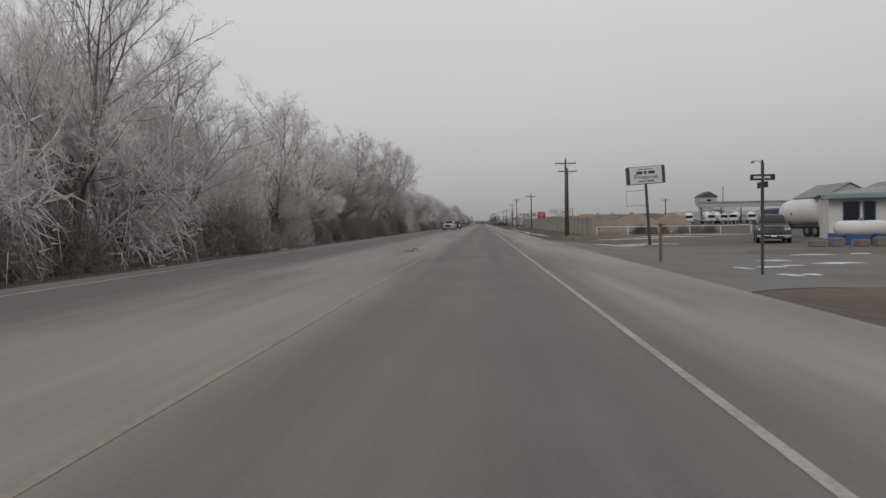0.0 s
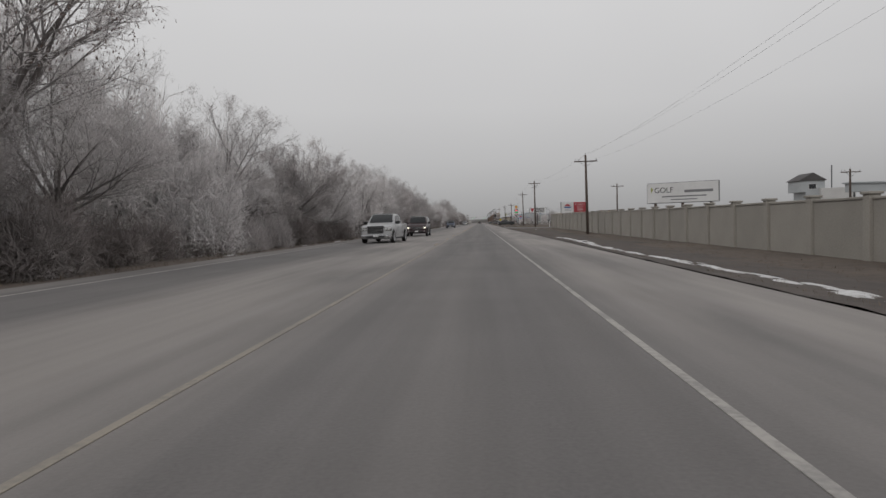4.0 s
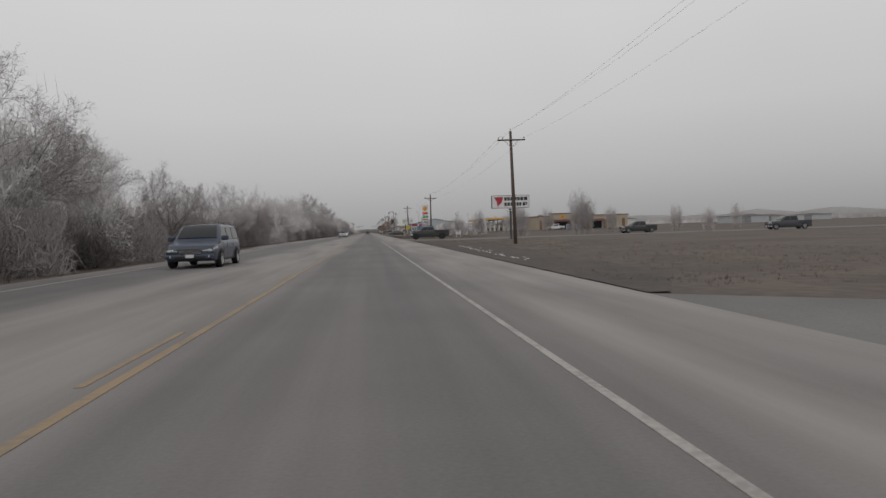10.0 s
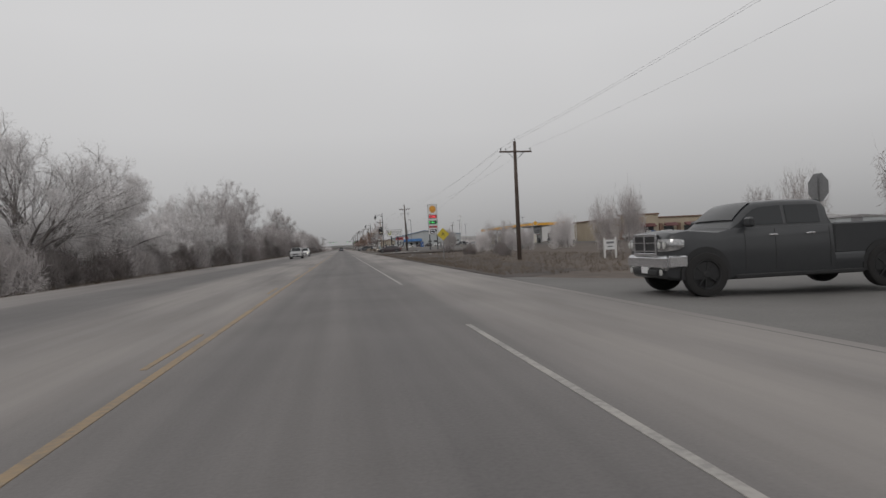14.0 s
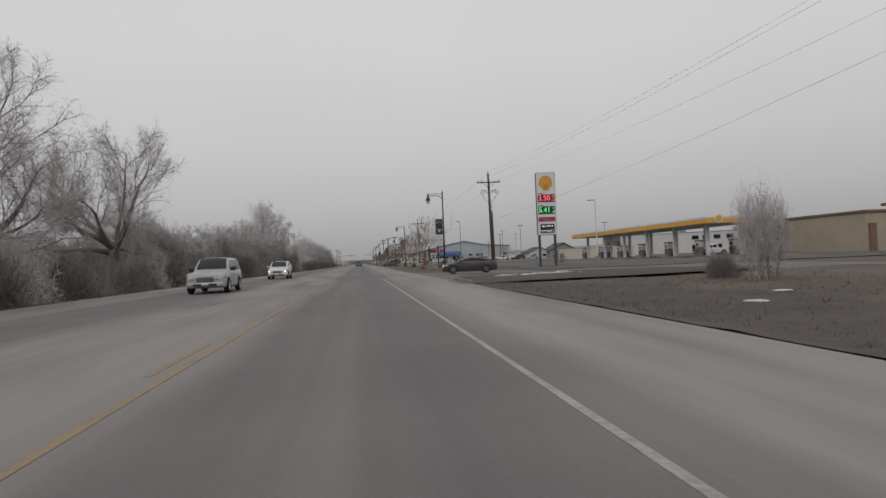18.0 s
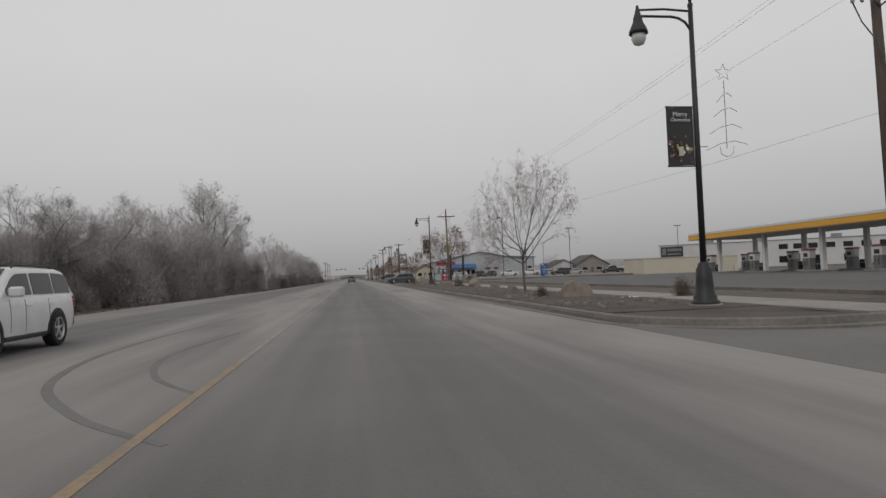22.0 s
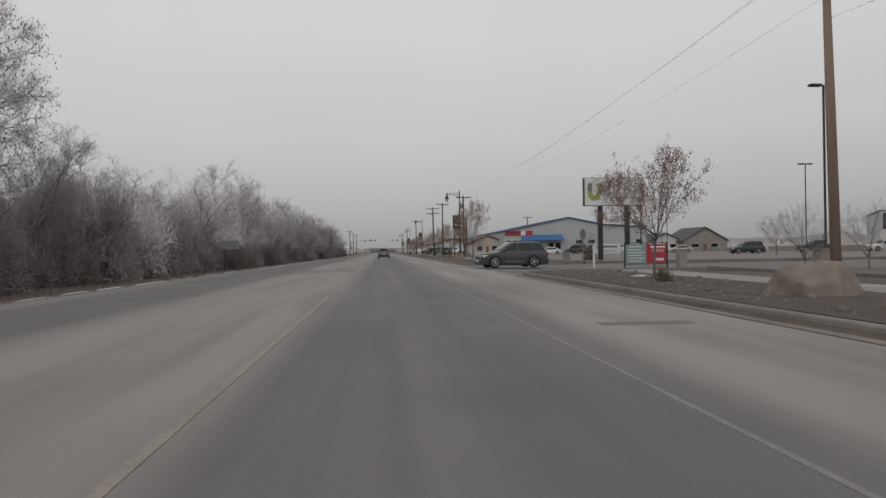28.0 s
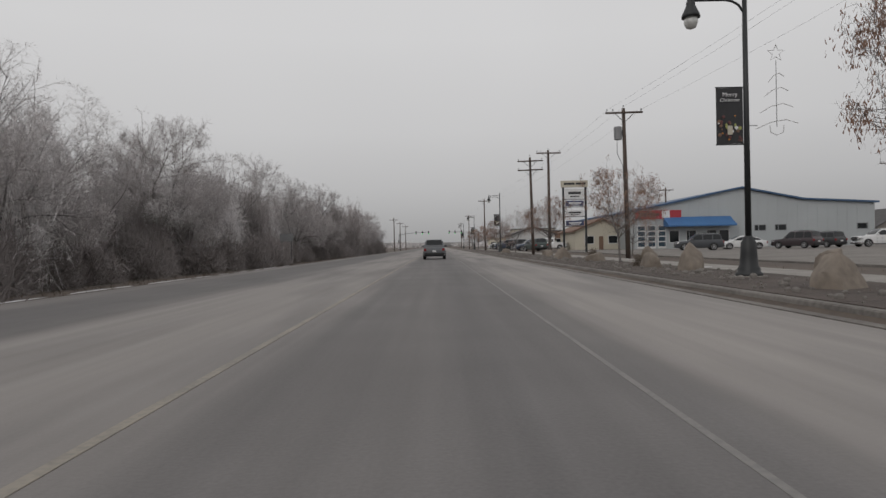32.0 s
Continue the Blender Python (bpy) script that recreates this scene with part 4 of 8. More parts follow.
# trees and shrubs on the near side
SLIM = dict(rise=(0.95, 1.5), boughs=6, shoots=5, twigs=5, subs=2, base=0.45, crook=0.09, lift=0.5, twig_len=0.4, group="roadside trees")
slim = [tree("young_tree", 63 + k, 6.5, 3.6, "slender bare young tree with upright branches", "grey_twig", "bark", stems=5, limbs=6 + k, girth=0.008, twig_r=0.0045, **SLIM) for k in range(2)]
bare = [tree("bare_tree", 66, 5.0, 4.4, "small leafless tree with fine dark branches", "bark", "bark", limbs=8, boughs=6, shoots=5, twigs=5, subs=2, twig_len=0.3, twig_r=0.003, girth=0.012, fork=0.25, base=0.45, crook=0.12, lift=0.4)]
dry_bush = [tree("dry_bush", 68, 0.8, 1.1, "low tan clump of dry ornamental grass", "dry_blade", "dry_blade", stems=12, limbs=12, rise=(0.8, 1.5), boughs=4, shoots=3, twigs=4, subs=2, girth=0.008, base=0.3, crook=0.1, lift=0.1, twig_len=0.22,
                 twig_r=0.006, category="grass clump", group="grass clumps")]
for kind, k, x, y, h in [(slim, 0, 33.4, 313.5, 7.2), (slim, 1, 35.2, 315, 6.2), (slim, 1, 26, 322, 5.6), (slim, 0, 28, 332, 5.2), (slim, 1, 22.5, 345, 5.4), (slim, 0, 52, 318, 4.8), (slim, 1, 17.5, 338, 4.2), (slim, 1, 45, 330, 5.0),
                         (slim, 1, 15.6, 392.5, 3.9), (slim, 0, 16.1, 392.9, 3.6), (slim, 1, 20, 383, 4.2), (slim, 0, 23, 386, 4.6), (clump, 1, 18.5, 381, 3.0), (slim, 0, 21.4, 381, 3.6), (clump, 0, 22.0, 380, 3.0), (clump, 1, 25, 383, 3.4),
                         (clump, 0, 29, 379, 4.6), (slim, 1, 33, 366, 5.2), (slim, 0, 39, 352, 5.6), (slim, 1, 48, 300, 3.6), (slim, 0, 70, 330, 5.0), (bare, 0, 14.6, 512, 2.7), (bare, 0, 19.5, 515, 3.0), (bare, 0, 44, 560, 5.0), (bare, 0, 17.6, 546.5, 2.6),
                         (brush, 0, 19.6, 83.5, 1.4), (brush, 1, 22.4, 83.8, 1.5), (brush, 0, 25.2, 84.4, 1.3), (brush, 1, 28.5, 84.6, 1.4), (brush, 0, 15, 356, 1.2), (brush, 1, 14, 368, 1.3), (brush, 0, 16, 396, 1.2), (brush, 1, 18.5, 372, 1.4)]:
    plant(kind[k], x, y, h / {id(slim): 6.5, id(clump): 6.5, id(bare): 5.0, id(brush): 2.7}[id(kind)])
# street trees that still hold brown leaves
street = [tree("street_tree", 91 + k, 6.2, 6.4, "young bare street tree with withered brown leaves, in mulch", "bark", rise=(0.2, 1.3), fork=0.3, base=0.45, limbs=10, boughs=7, shoots=5, twigs=6, subs=2, twig_len=0.34, twig_r=0.0042,
               girth=0.012, crook=0.1, lift=0.45, lumps=0.3, leaf=n, leaf_size=ls, leaf_mat=lm, bunch=8, group="street trees")
          for k, n, ls, lm in ((0, 6000, 0.75, "pale_leaf"), (1, 6500, 1.1, "rust_leaf"))]
for k, x, y, w, h in [(0, 8.3, 452.4, 0.88, 1.10), (1, 9.9, 491.5, 0.95, 1.06), (1, 8.35, 510.8, 0.64, 0.72), (1, 9.0, 559.5, 0.70, 1.06), (1, 9.2, 582.3, 0.74, 0.8), (1, 9.3, 604, 0.78, 0.82), (0, 9.3, 628, 0.8, 0.85), (1, 9.3, 652, 0.75, 0.8),
                      (1, 9.3, 676, 0.75, 0.8), (0, 14.5, 598, 0.65, 0.7), (1, 9.3, 702, 0.75, 0.8), (1, 9.3, 728, 0.75, 0.8)]:
    plant(street[k], x, y, w, tall_by=h / w)

# ---- poles, lines and street lamps ----
def utility_pole(height, arm, material="pole_wood", second=None, gear="", label=""):
    """A timber pole with a braced crossarm and insulators; arm is the crossarm's height."""
    ob = thing("utility_pole", pose(0, 0, 0), label or "weathered brown timber utility pole with one crossarm", "utility pole", "utility poles")
    part("pole", Geo().tube([(0, 0, -0.4), (0, 0, height * 0.5), (0, 0, height)], [0.16, 0.14, 0.105], 10), M[material], ob, smooth=True)
    for a in [arm] + ([second] if second else []):
        part("crossarm", Geo().box(-1.2, -0.19, a - 0.06, 1.2, -0.10, a + 0.06, 0.012), M["pole_wood"], ob)
        part("brace", Geo().tube([(-0.62, -0.2, a - 0.05), (0, -0.15, a - 0.62), (0.62, -0.2, a - 0.05)], 0.02, 5), M["steel_dark"], ob)
        for x in (-1.1, -0.72, 1.1) if not second else (-1.1, 1.1):
            part("insulator", Geo().lathe([(0.012, a + 0.05), (0.012, a + 0.12), (0.05, a + 0.12), (0.035, a + 0.17), (0.05, a + 0.19), (0.03, a + 0.25)], 8, x, -0.145), M["grey_metal"], ob)
    part("top_insulator", Geo().lathe([(0.012, height - 0.02), (0.012, height + 0.12), (0.05, height + 0.13), (0.03, height + 0.22)], 8), M["grey_metal"], ob)
    if gear == "cutouts":
        for sx in (-1, 1):
            part("fuse_bracket", Geo().tube([(0, -0.15, arm - 1.15), (sx * 0.45, -0.2, arm - 0.85), (sx * 0.85, -0.2, arm - 0.75)], 0.025, 5), M["steel_dark"], ob)
            for k in range(3):
                part("fuse_cutout", Geo().lathe([(0.02, -0.16), (0.055, -0.1), (0.03, -0.02), (0.055, 0.05), (0.02, 0.14)], 7), M["grey_metal"], ob).matrix_basis = pose(sx * (0.35 + 0.27 * k), -0.25, arm - 0.95 - 0.03 * k, 25 * sx, 0, 0)
            part("cable", Geo().tube([(sx * 0.9, -0.2, arm - 0.9), (sx * 0.6, -0.2, arm - 1.6), (sx * 0.2, -0.18, arm - 2.1), (0.16, -0.1, arm - 3.2)], 0.018, 5), M["wire"], ob)
        part("conduit", Geo().tube([(0.2, -0.05, 0.0), (0.2, -0.05, arm - 3.0)], 0.06, 8), M["steel_dark"], ob)
    if gear == "transformer":
        part("transformer", Geo().lathe([(0.05, arm - 1.75), (0.25, arm - 1.7), (0.26, arm - 0.95), (0.2, arm - 0.88), (0.05, arm - 0.85)], 14, -0.42, -0.05), M["grey_metal"], ob)
        part("bracket", Geo().box(-0.22, -0.05, arm - 1.5, -0.1, 0.05, arm - 1.1), M["steel_dark"], ob)
        part("drop_cable", Geo().tube([(-0.5, -0.1, arm - 1.7), (-0.55, -0.2, arm - 2.6), (-0.2, -0.16, arm - 3.4), (-0.17, -0.1, arm - 4.4)], 0.02, 5), M["wire"], ob)
    if gear == "lower":
        part("lower_arm", Geo().tube([(-0.55, -0.2, arm - 0.85), (0.6, -0.2, arm - 0.42)], 0.045, 5), M["pole_wood"], ob)
        for k, x in enumerate((0.35, 0.75, 0.55)):
            part("side_insulator", Geo().tube([(0.1, -0.16, arm - 0.45 - 0.28 * k), (x + 0.2, -0.22, arm - 0.38 - 0.28 * k)], 0.025, 5), M["grey_metal"], ob)
    return ob


POLES = [(9.6, 76.6, 8.9, 8.4, None, ""), (11.1, 86.7, 8.7, 8.3, None, ""), (11.4, 154.1, 8.35, 7.7, None, "side"), (11.25, 217.8, 9.4, 8.9, None, "lower"),
         (12.05, 265.4, 9.35, 8.6, None, ""), (12.3, 340.9, 8.5, 7.75, None, ""), (13.56, 434.8, 9.9, 8.95, None, "cutouts"), (12.65, 507.7, 10.0, 9.05, None, "tan"),
         (12.15, 591, 9.7, 9.4, None, "transformer"), (10.7, 612, 10.1, 9.8, None, ""), (8.95, 611, 9.3, 8.95, 8.1, ""), (9.3, 679, 10.2, 9.8, None, ""),
         (27.3, 215.8, 8.3, 7.8, None, ""), (57.5, 632, 11.0, 10.5, None, ""), (36, 652, 9.5, 9.2, None, ""), (9.3, 745, 10.2, 9.8, None, ""), (9.3, 812, 10.2, 9.8, None, ""),
         (-12.5, 735, 9.5, 9, None, ""), (-12.5, 765, 9.5, 9, None, ""), (-12.5, 800, 9.5, 9, None, ""), (46, 168, 7, 6.6, None, "")]
for x, y, h, arm, second, gear in POLES:
    ob = utility_pole(h, arm, "pole_tan" if gear == "tan" else "pole_wood", second, gear)
    ob.matrix_basis = pose(x, y, land(x, y), random.uniform(-0.5, 0.5), random.uniform(-1.2, 0.4), random.uniform(-4, 4))


def wire_span(name, pts, r=0.004, sag=0.012):
    g = Geo()
    for a, b in zip(pts[:-1], pts[1:]):
        a, b = Vector(a), Vector(b)
        n = 10
        L = (b - a).length
        g.tube([a.lerp(b, i / n) - Vector((0, 0, sag * L * 4 * (i / n) * (1 - i / n))) for i in range(n + 1)], r, 4)
    return g


MAIN = [POLES[i] for i in (1, 2, 3, 4, 5, 6, 7, 8, 11, 15, 16)]
line = thing("power_line", pose(0, 0, 0), "thin dark power wires strung along the roadside poles", "power line")
for p, q in zip(MAIN[:-1], MAIN[1:]):
    for off in (-1.1, 1.1, 0.0):
        ends = [(e[0] + off, e[1] - (0.14 if off else 0), land(e[0], e[1]) + (e[3] + 0.27 if off else e[2] + 0.2)) for e in (p, q)]
        part("wire", wire_span("wire", ends), M["wire"], line)
part("service_drop", wire_span("service_drop", [(12.3, 340.8, 8.2), (12.65, 507.7, 8.0)], 0.005, 0.02), M["wire"], line)


def street_lamp(banner=True):
    ob = thing("street_lamp", pose(0, 0, 0), "black decorative street lamp with a bell shade and a banner", "street lamp", "street lamps")
    part("base", Geo().lathe([(0.36, 0.0), (0.36, 0.10), (0.30, 0.14), (0.30, 0.22), (0.25, 0.30), (0.22, 0.62), (0.20, 0.95), (0.15, 1.02), (0.15, 1.08), (0.10, 1.14)], 16), M["black_metal"], ob, "fluted black cast base", True)
    part("footing", Geo().lathe([(0.42, -0.3), (0.42, 0.02), (0.40, 0.03)], 18), M["concrete"], ob)
    part("pole", Geo().tube([(0, 0, 1.1), (0, 0, 4.6), (0, 0, 8.0)], [0.085, 0.075, 0.062], 10), M["black_metal"], ob, smooth=True)
    part("finial", Geo().lathe([(0.07, 7.98), (0.07, 8.06), (0.03, 8.1), (0.05, 8.16), (0.0, 8.3)], 10), M["black_metal"], ob)
    arm = [(0, 0, 6.9)] + [(-0.55 + 0.55 * math.cos(a), 0, 7.2 + 0.5 * math.sin(a)) for a in (0.3, 0.8, 1.2, 1.57)] + [(-0.9, 0, 7.7), (-1.5, 0, 7.7)]
    part("arm", Geo().tube(arm, 0.035, 7), M["black_metal"], ob, smooth=True)
    part("crossbar", Geo().tube([(0, 0, 7.86), (-0.75, 0, 7.9), (-1.5, 0, 7.86)], 0.03, 6), M["black_metal"], ob)
    shade = part("shade", Geo().lathe([(0.03, 7.98), (0.05, 7.86), (0.09, 7.72), (0.12, 7.62), (0.12, 7.56), (0.17, 7.45), (0.24, 7.30), (0.25, 7.22), (0.20, 7.22)], 16, -1.5, 0), M["black_metal"], ob, "black bell-shaped shade", True)
    part("globe", Geo().lathe([(0.18, 7.22), (0.19, 7.08), (0.13, 6.94), (0.0, 6.89)], 14, -1.5, 0), M["headlight"], shade, "clear glass globe", True)
    if banner:
        for z in (5.27, 3.68):
            part("banner_arm", Geo().tube([(0, 0, z), (-0.86, 0, z)], 0.018, 6), M["black_metal"], ob)
        bn = part("banner", Geo().loft([[(-0.84 + 0.74 * i / 6, 0.012 + 0.02 * math.sin(i), z) for i in range(7)] + [(-0.84 + 0.74 * i / 6, -0.012 + 0.02 * math.sin(i), z) for i in range(6, -1, -1)] for z in (3.70, 4.2, 4.8, 5.25)]), M["sign_black"], ob, "dark holiday banner with white lettering")
        lettering("Merry", 0.17, M["sign_white"], bn, -0.47, 5.06, -0.045)
        lettering("Christmas", 0.135, M["sign_white"], bn, -0.47, 4.91, -0.045)
        rr = random.Random(8)
        for k in range(34):
            x, z = -0.47 + rr.uniform(-0.33, 0.33), 3.78 + rr.uniform(0, 0.72) * (1 - 0.3 * rr.random())
            s = rr.uniform(0.025, 0.06)
            part("banner_ornament", Geo().lathe([(0.0, -s), (s * 0.8, -s * 0.4), (s, 0.0), (s * 0.7, s * 0.6), (0.0, s)], 6), M[rr.choice(["sign_maroon", "shell_orange", "sign_olive", "sign_white", "brick_brown", "sign_maroon"])], bn).matrix_basis = Matrix.Translation((x, -0.035, z)) @ Matrix.Diagonal((1, 0.2, 1, 1))
        part("lantern", Geo().box(-0.55, -0.05, 3.95, -0.41, -0.04, 4.2, 0.004), M["stucco_cream"], bn, "pale lantern printed on the banner")
        deco = part("wire_tree", Geo().tube([(0.0, 0, 4.2), (0.3, 0, 4.2)], 0.012, 5), M["grey_metal"], ob, "wire outline of a decorated tree with a star")
        for k, (z, w) in enumerate(((5.6, 0.22), (5.2, 0.34), (4.75, 0.46), (4.3, 0.6))):
            cx = 0.85
            part("garland", Geo().tube([(cx - w, 0, z - 0.2), (cx - w * 0.3, 0, z - 0.02), (cx + w * 0.4, 0, z + 0.05), (cx + w, 0, z - 0.05)], 0.013, 5), M["sign_white"], deco)
        star = [(0.85 + (0.24 if k % 2 == 0 else 0.1) * math.sin(k * math.pi / 5), 0, 6.2 + (0.24 if k % 2 == 0 else 0.1) * math.cos(k * math.pi / 5)) for k in range(11)]
        part("star", Geo().tube(star, 0.012, 5), M["sign_white"], deco)
        part("tree_foot", Geo().tube([(0.65, 0, 4.2), (0.68, 0, 4.0), (0.85, 0, 3.92), (1.02, 0, 4.0), (1.05, 0, 4.2)], 0.013, 5), M["sign_white"], deco)
        part("stem", Geo().tube([(0.85, 0, 4.15), (0.85, 0, 6.0)], 0.01, 5), M["grey_metal"], deco)
    return ob


lamp = street_lamp()
LAMPS = [(8.65, 435.7), (8.85, 496.9), (8.55, 567.1), (8.6, 640), (8.6, 705), (8.6, 770)]
for k, (x, y) in enumerate(LAMPS):
    m = pose(x, y, 0.17, 0, 0, 0)
    if k:
        copy_thing(lamp, m)
    else:
        lamp.matrix_basis = m


def lot_lamp(x, y, h, heads=2, material="black_metal", name="parking_lot_lamp"):
    ob = thing(name, pose(x, y, max(land(x, y), 0.1)), "tall square-headed car park lamp on a slim dark pole" if material == "black_metal" else "white metal light pole on a concrete foot", "light pole", "car park lamps")
    part("footing", Geo().lathe([(0.3, -0.3), (0.3, 0.75), (0.27, 0.78)], 14), M["concrete"], ob)
    part("pole", Geo().box(-0.05, -0.05, 0.7, 0.05, 0.05, h, 0.012), M[material], ob)
    for s in ((-1, 1) if heads == 2 else (-1,)):
        part("lamp_head", Geo().box(min(s * 0.15, s * 0.85), -0.17, h - 0.1, max(s * 0.15, s * 0.85), 0.17, h + 0.04, 0.03), M[material], ob)
        part("bracket", Geo().tube([(0, 0, h - 0.05), (s * 0.2, 0, h - 0.03)], 0.03, 5), M[material], ob)
    return ob


for a in [(24.2, 524.2, 10.2, 1), (48.3, 561, 10.6), (76.6, 565.4, 10.8), (53.7, 610, 11.2), (66, 640, 11.0)]:
    lot_lamp(*a)
lot_lamp(26.5, 439.4, 7.2, 1, "white_paint", "light_pole")
lot_lamp(58, 452, 6.5, 1, "white_paint", "light_pole")

# ---- vehicles ----
PAINT = {k: paint("paint_" + k, c) for k, c in dict(silver=(0.44, 0.44, 0.45), white=(0.70, 0.70, 0.70), maroon=(0.034, 0.016, 0.019), black=(0.026, 0.028, 0.031),
                                                    navy=(0.035, 0.05, 0.085), grey=(0.12, 0.125, 0.135), charcoal=(0.046, 0.050, 0.058), plum=(0.042, 0.028, 0.032), tan=(0.28, 0.25, 0.21), green=(0.035, 0.055, 0.05)).items()}


def rounded(y0, y1, hw, z, c):
    return [(-hw, y0 + c, z), (-hw + c, y0, z), (hw - c, y0, z), (hw, y0 + c, z), (hw, y1 - c, z), (hw - c, y1, z), (-hw + c, y1, z), (-hw, y1 - c, z)]


def fair(st, n):
    """More stations, on a smooth curve through the given ones."""
    out = []
    for i in range(len(st) - 1):
        a, b, c, d = st[max(i - 1, 0)], st[i], st[i + 1], st[min(i + 2, len(st) - 1)]
        for k in range(n):
            t = k / n
            out.append(tuple(b[q] + (c[q] - b[q]) * t if q == 0 else
                             b[q] + (c[q] - b[q]) * t * t * (3 - 2 * t) * 0.5 + (c[q] - b[q]) * t * 0.5 for q in range(4)))
    return out + [st[-1]]


def smooth_line(pts, n):
    """Points on a smooth curve through the given pairs."""
    out = []
    for i in range(len(pts) - 1):
        p0, p1, p2, p3 = (pts[min(max(i + o, 0), len(pts) - 1)] for o in (-1, 0, 1, 2))
        for k in range(n):
            t = k / n
            out.append(tuple(0.5 * (2 * p1[q] + (p2[q] - p0[q]) * t + (2 * p0[q] - 5 * p1[q] + 4 * p2[q] - p3[q]) * t * t + (3 * p1[q] - p0[q] - 3 * p2[q] + p3[q]) * t ** 3) for q in (0, 1)))
    return out + [pts[-1]]


def vehicle(name, label, color, x, y, turn, L=4.8, W=1.93, H=1.76, belt=1.10, nose=0.98, ws=0.95, wt=0.25, rt=-1.95, rb=-2.25, kind="suv", category="car",
            wheel=0.37, lift=0.0, axle=0.92, lights=False, rims="rim", grille="black_trim", z=None, spokes=5, strip=False, trim=False, drop=None, bumper=(0.34, 0.56)):
    """A road vehicle that looks along +y: ws, wt, rt and rb are where the windscreen and the rear window meet the body and the roof."""
    ob = thing(name, pose(x, y, (land(x, y) if z is None else z), 0, 0, turn), label, category, "vehicles")
    col, f, hw = PAINT[color], L / 2, W / 2
    bed = belt - 0.52 if kind == "pickup" else None
    st = [(f, 0.42, nose * 0.80, 0.80), (f - 0.05, 0.34, nose * 0.90, 0.90), (f - 0.16, 0.30, nose * 0.97, 0.955), (f - 0.45, 0.28, nose, 0.985), (ws + 0.3, 0.26, belt - 0.07, 1.0), (ws - 0.05, 0.26, belt, 1.0)]
    if bed:
        st += [(rb + 0.02, 0.27, belt, 1.0), (rb, 0.27, bed, 1.0), (-f + 0.12, 0.34, bed, 1.0), (-f + 0.02, 0.40, bed, 0.99)]
    else:
        st += [(0, 0.25, belt, 1.0), (rb + 0.5, 0.26, belt + 0.02, 0.995), (-f + 0.15, 0.30, belt - 0.01 if kind != "sedan" else belt - 0.02, 0.97), (-f + 0.04, 0.36, belt - 0.06, 0.93), (-f, 0.44, belt - 0.16, 0.86)]
    rings, drop = [], drop or (0.66 if kind == "sedan" else 1.0)
    for sy, zb, zt, k in fair(st, 1 if bed else 3):
        zb *= drop
        w = hw * k
        half = [(w * 0.90, zb), (w * 0.965, zb + 0.05), (w * 0.985, zb + 0.16), (w, zb + (zt - zb) * 0.42), (w * 0.998, zb + (zt - zb) * 0.60), (w * 0.985, zt - (zt - zb) * 0.22),
                (w * 0.962, zt - 0.06), (w * 0.93, zt - 0.02), (w * 0.84, zt), (w * 0.40, zt + 0.018)]
        rings.append([(px, sy, pz + lift) for px, pz in half] + [(-px, sy, pz + lift) for px, pz in reversed(half)])
    part("body", Geo().loft(rings), col, ob, smooth=32)
    if bed:
        for s in (-1, 1):
            part("bed_side", Geo().box(min(s * hw * 0.86, s * hw * 0.985), -f + 0.03, bed - 0.1 + lift, max(s * hw * 0.86, s * hw * 0.985), rb, belt + lift, 0.03), col, ob)
        part("tailgate", Geo().box(-hw * 0.86, -f + 0.0, bed - 0.1 + lift, hw * 0.86, -f + 0.09, belt - 0.01 + lift, 0.02), col, ob)
        part("bed_liner", Geo().box(-hw * 0.85, -f + 0.1, bed + lift, hw * 0.85, rb, bed + 0.012 + lift), M["black_trim"], ob)
    # cabin: a roof line drawn from the windscreen's foot to the rear window's foot
    b, r = belt - 0.03 + lift, H + lift
    k = 0.78 if kind != "sedan" else 0.72
    line = smooth_line([(ws + 0.02, b), (ws * 0.55 + wt * 0.45, b + (r - b) * 0.52), (wt, r - 0.05), (wt * 0.8 + rt * 0.2, r - 0.012), (wt * 0.45 + rt * 0.55, r), (rt, r - (0.06 if kind == "sedan" else 0.035)),
                        (rt * 0.5 + rb * 0.5, b + (r - b) * (0.56 if kind != "sedan" else 0.62)), (rb, b)], 5)
    wide = lambda z: hw * (0.93 - (0.93 - k) * (z - b) / (r - b))  # noqa: E731
    rings = []
    for cy, z in line:
        e = min(0.11, (z - b) * 0.5)
        half = [(wide(b), b - 0.02), (wide(z - e), max(z - e, b)), (wide(z) - 0.035, z - e * 0.35), (wide(z) - 0.10, z - e * 0.08), (wide(z) * 0.45, z + 0.02 * min(1, (z - b) / 0.4))]
        rings.append([(px, cy, pz) for px, pz in half] + [(-px, cy, pz) for px, pz in reversed(half)])
    part("cabin", Geo().loft(rings), col, ob, smooth=34)

    def screen(name, run):
        """A pane laid on the run of the roof line."""
        lay = []
        for i, (cy, z) in enumerate(run):
            p, q = run[max(i - 1, 0)], run[min(i + 1, len(run) - 1)]
            nrm = Vector((0, -(q[1] - p[1]), q[0] - p[0])).normalized()
            nrm = nrm if nrm.z > 0 else -nrm
            x = wide(z) - 0.12
            o, t_ = nrm * 0.022, nrm * -0.02
            lay.append([(-x, cy + t_.y, z + t_.z), (x, cy + t_.y, z + t_.z), (x, cy + o.y, z + o.z), (x * 0.4, cy + o.y * 1.9, z + o.z * 1.9), (-x * 0.4, cy + o.y * 1.9, z + o.z * 1.9), (-x, cy + o.y, z + o.z)])
        part(name, Geo().loft(lay), M["glass"], ob, smooth=34)

    screen("windscreen", [p for p in line if p[0] > wt - 0.02 and p[1] > b + 0.10])
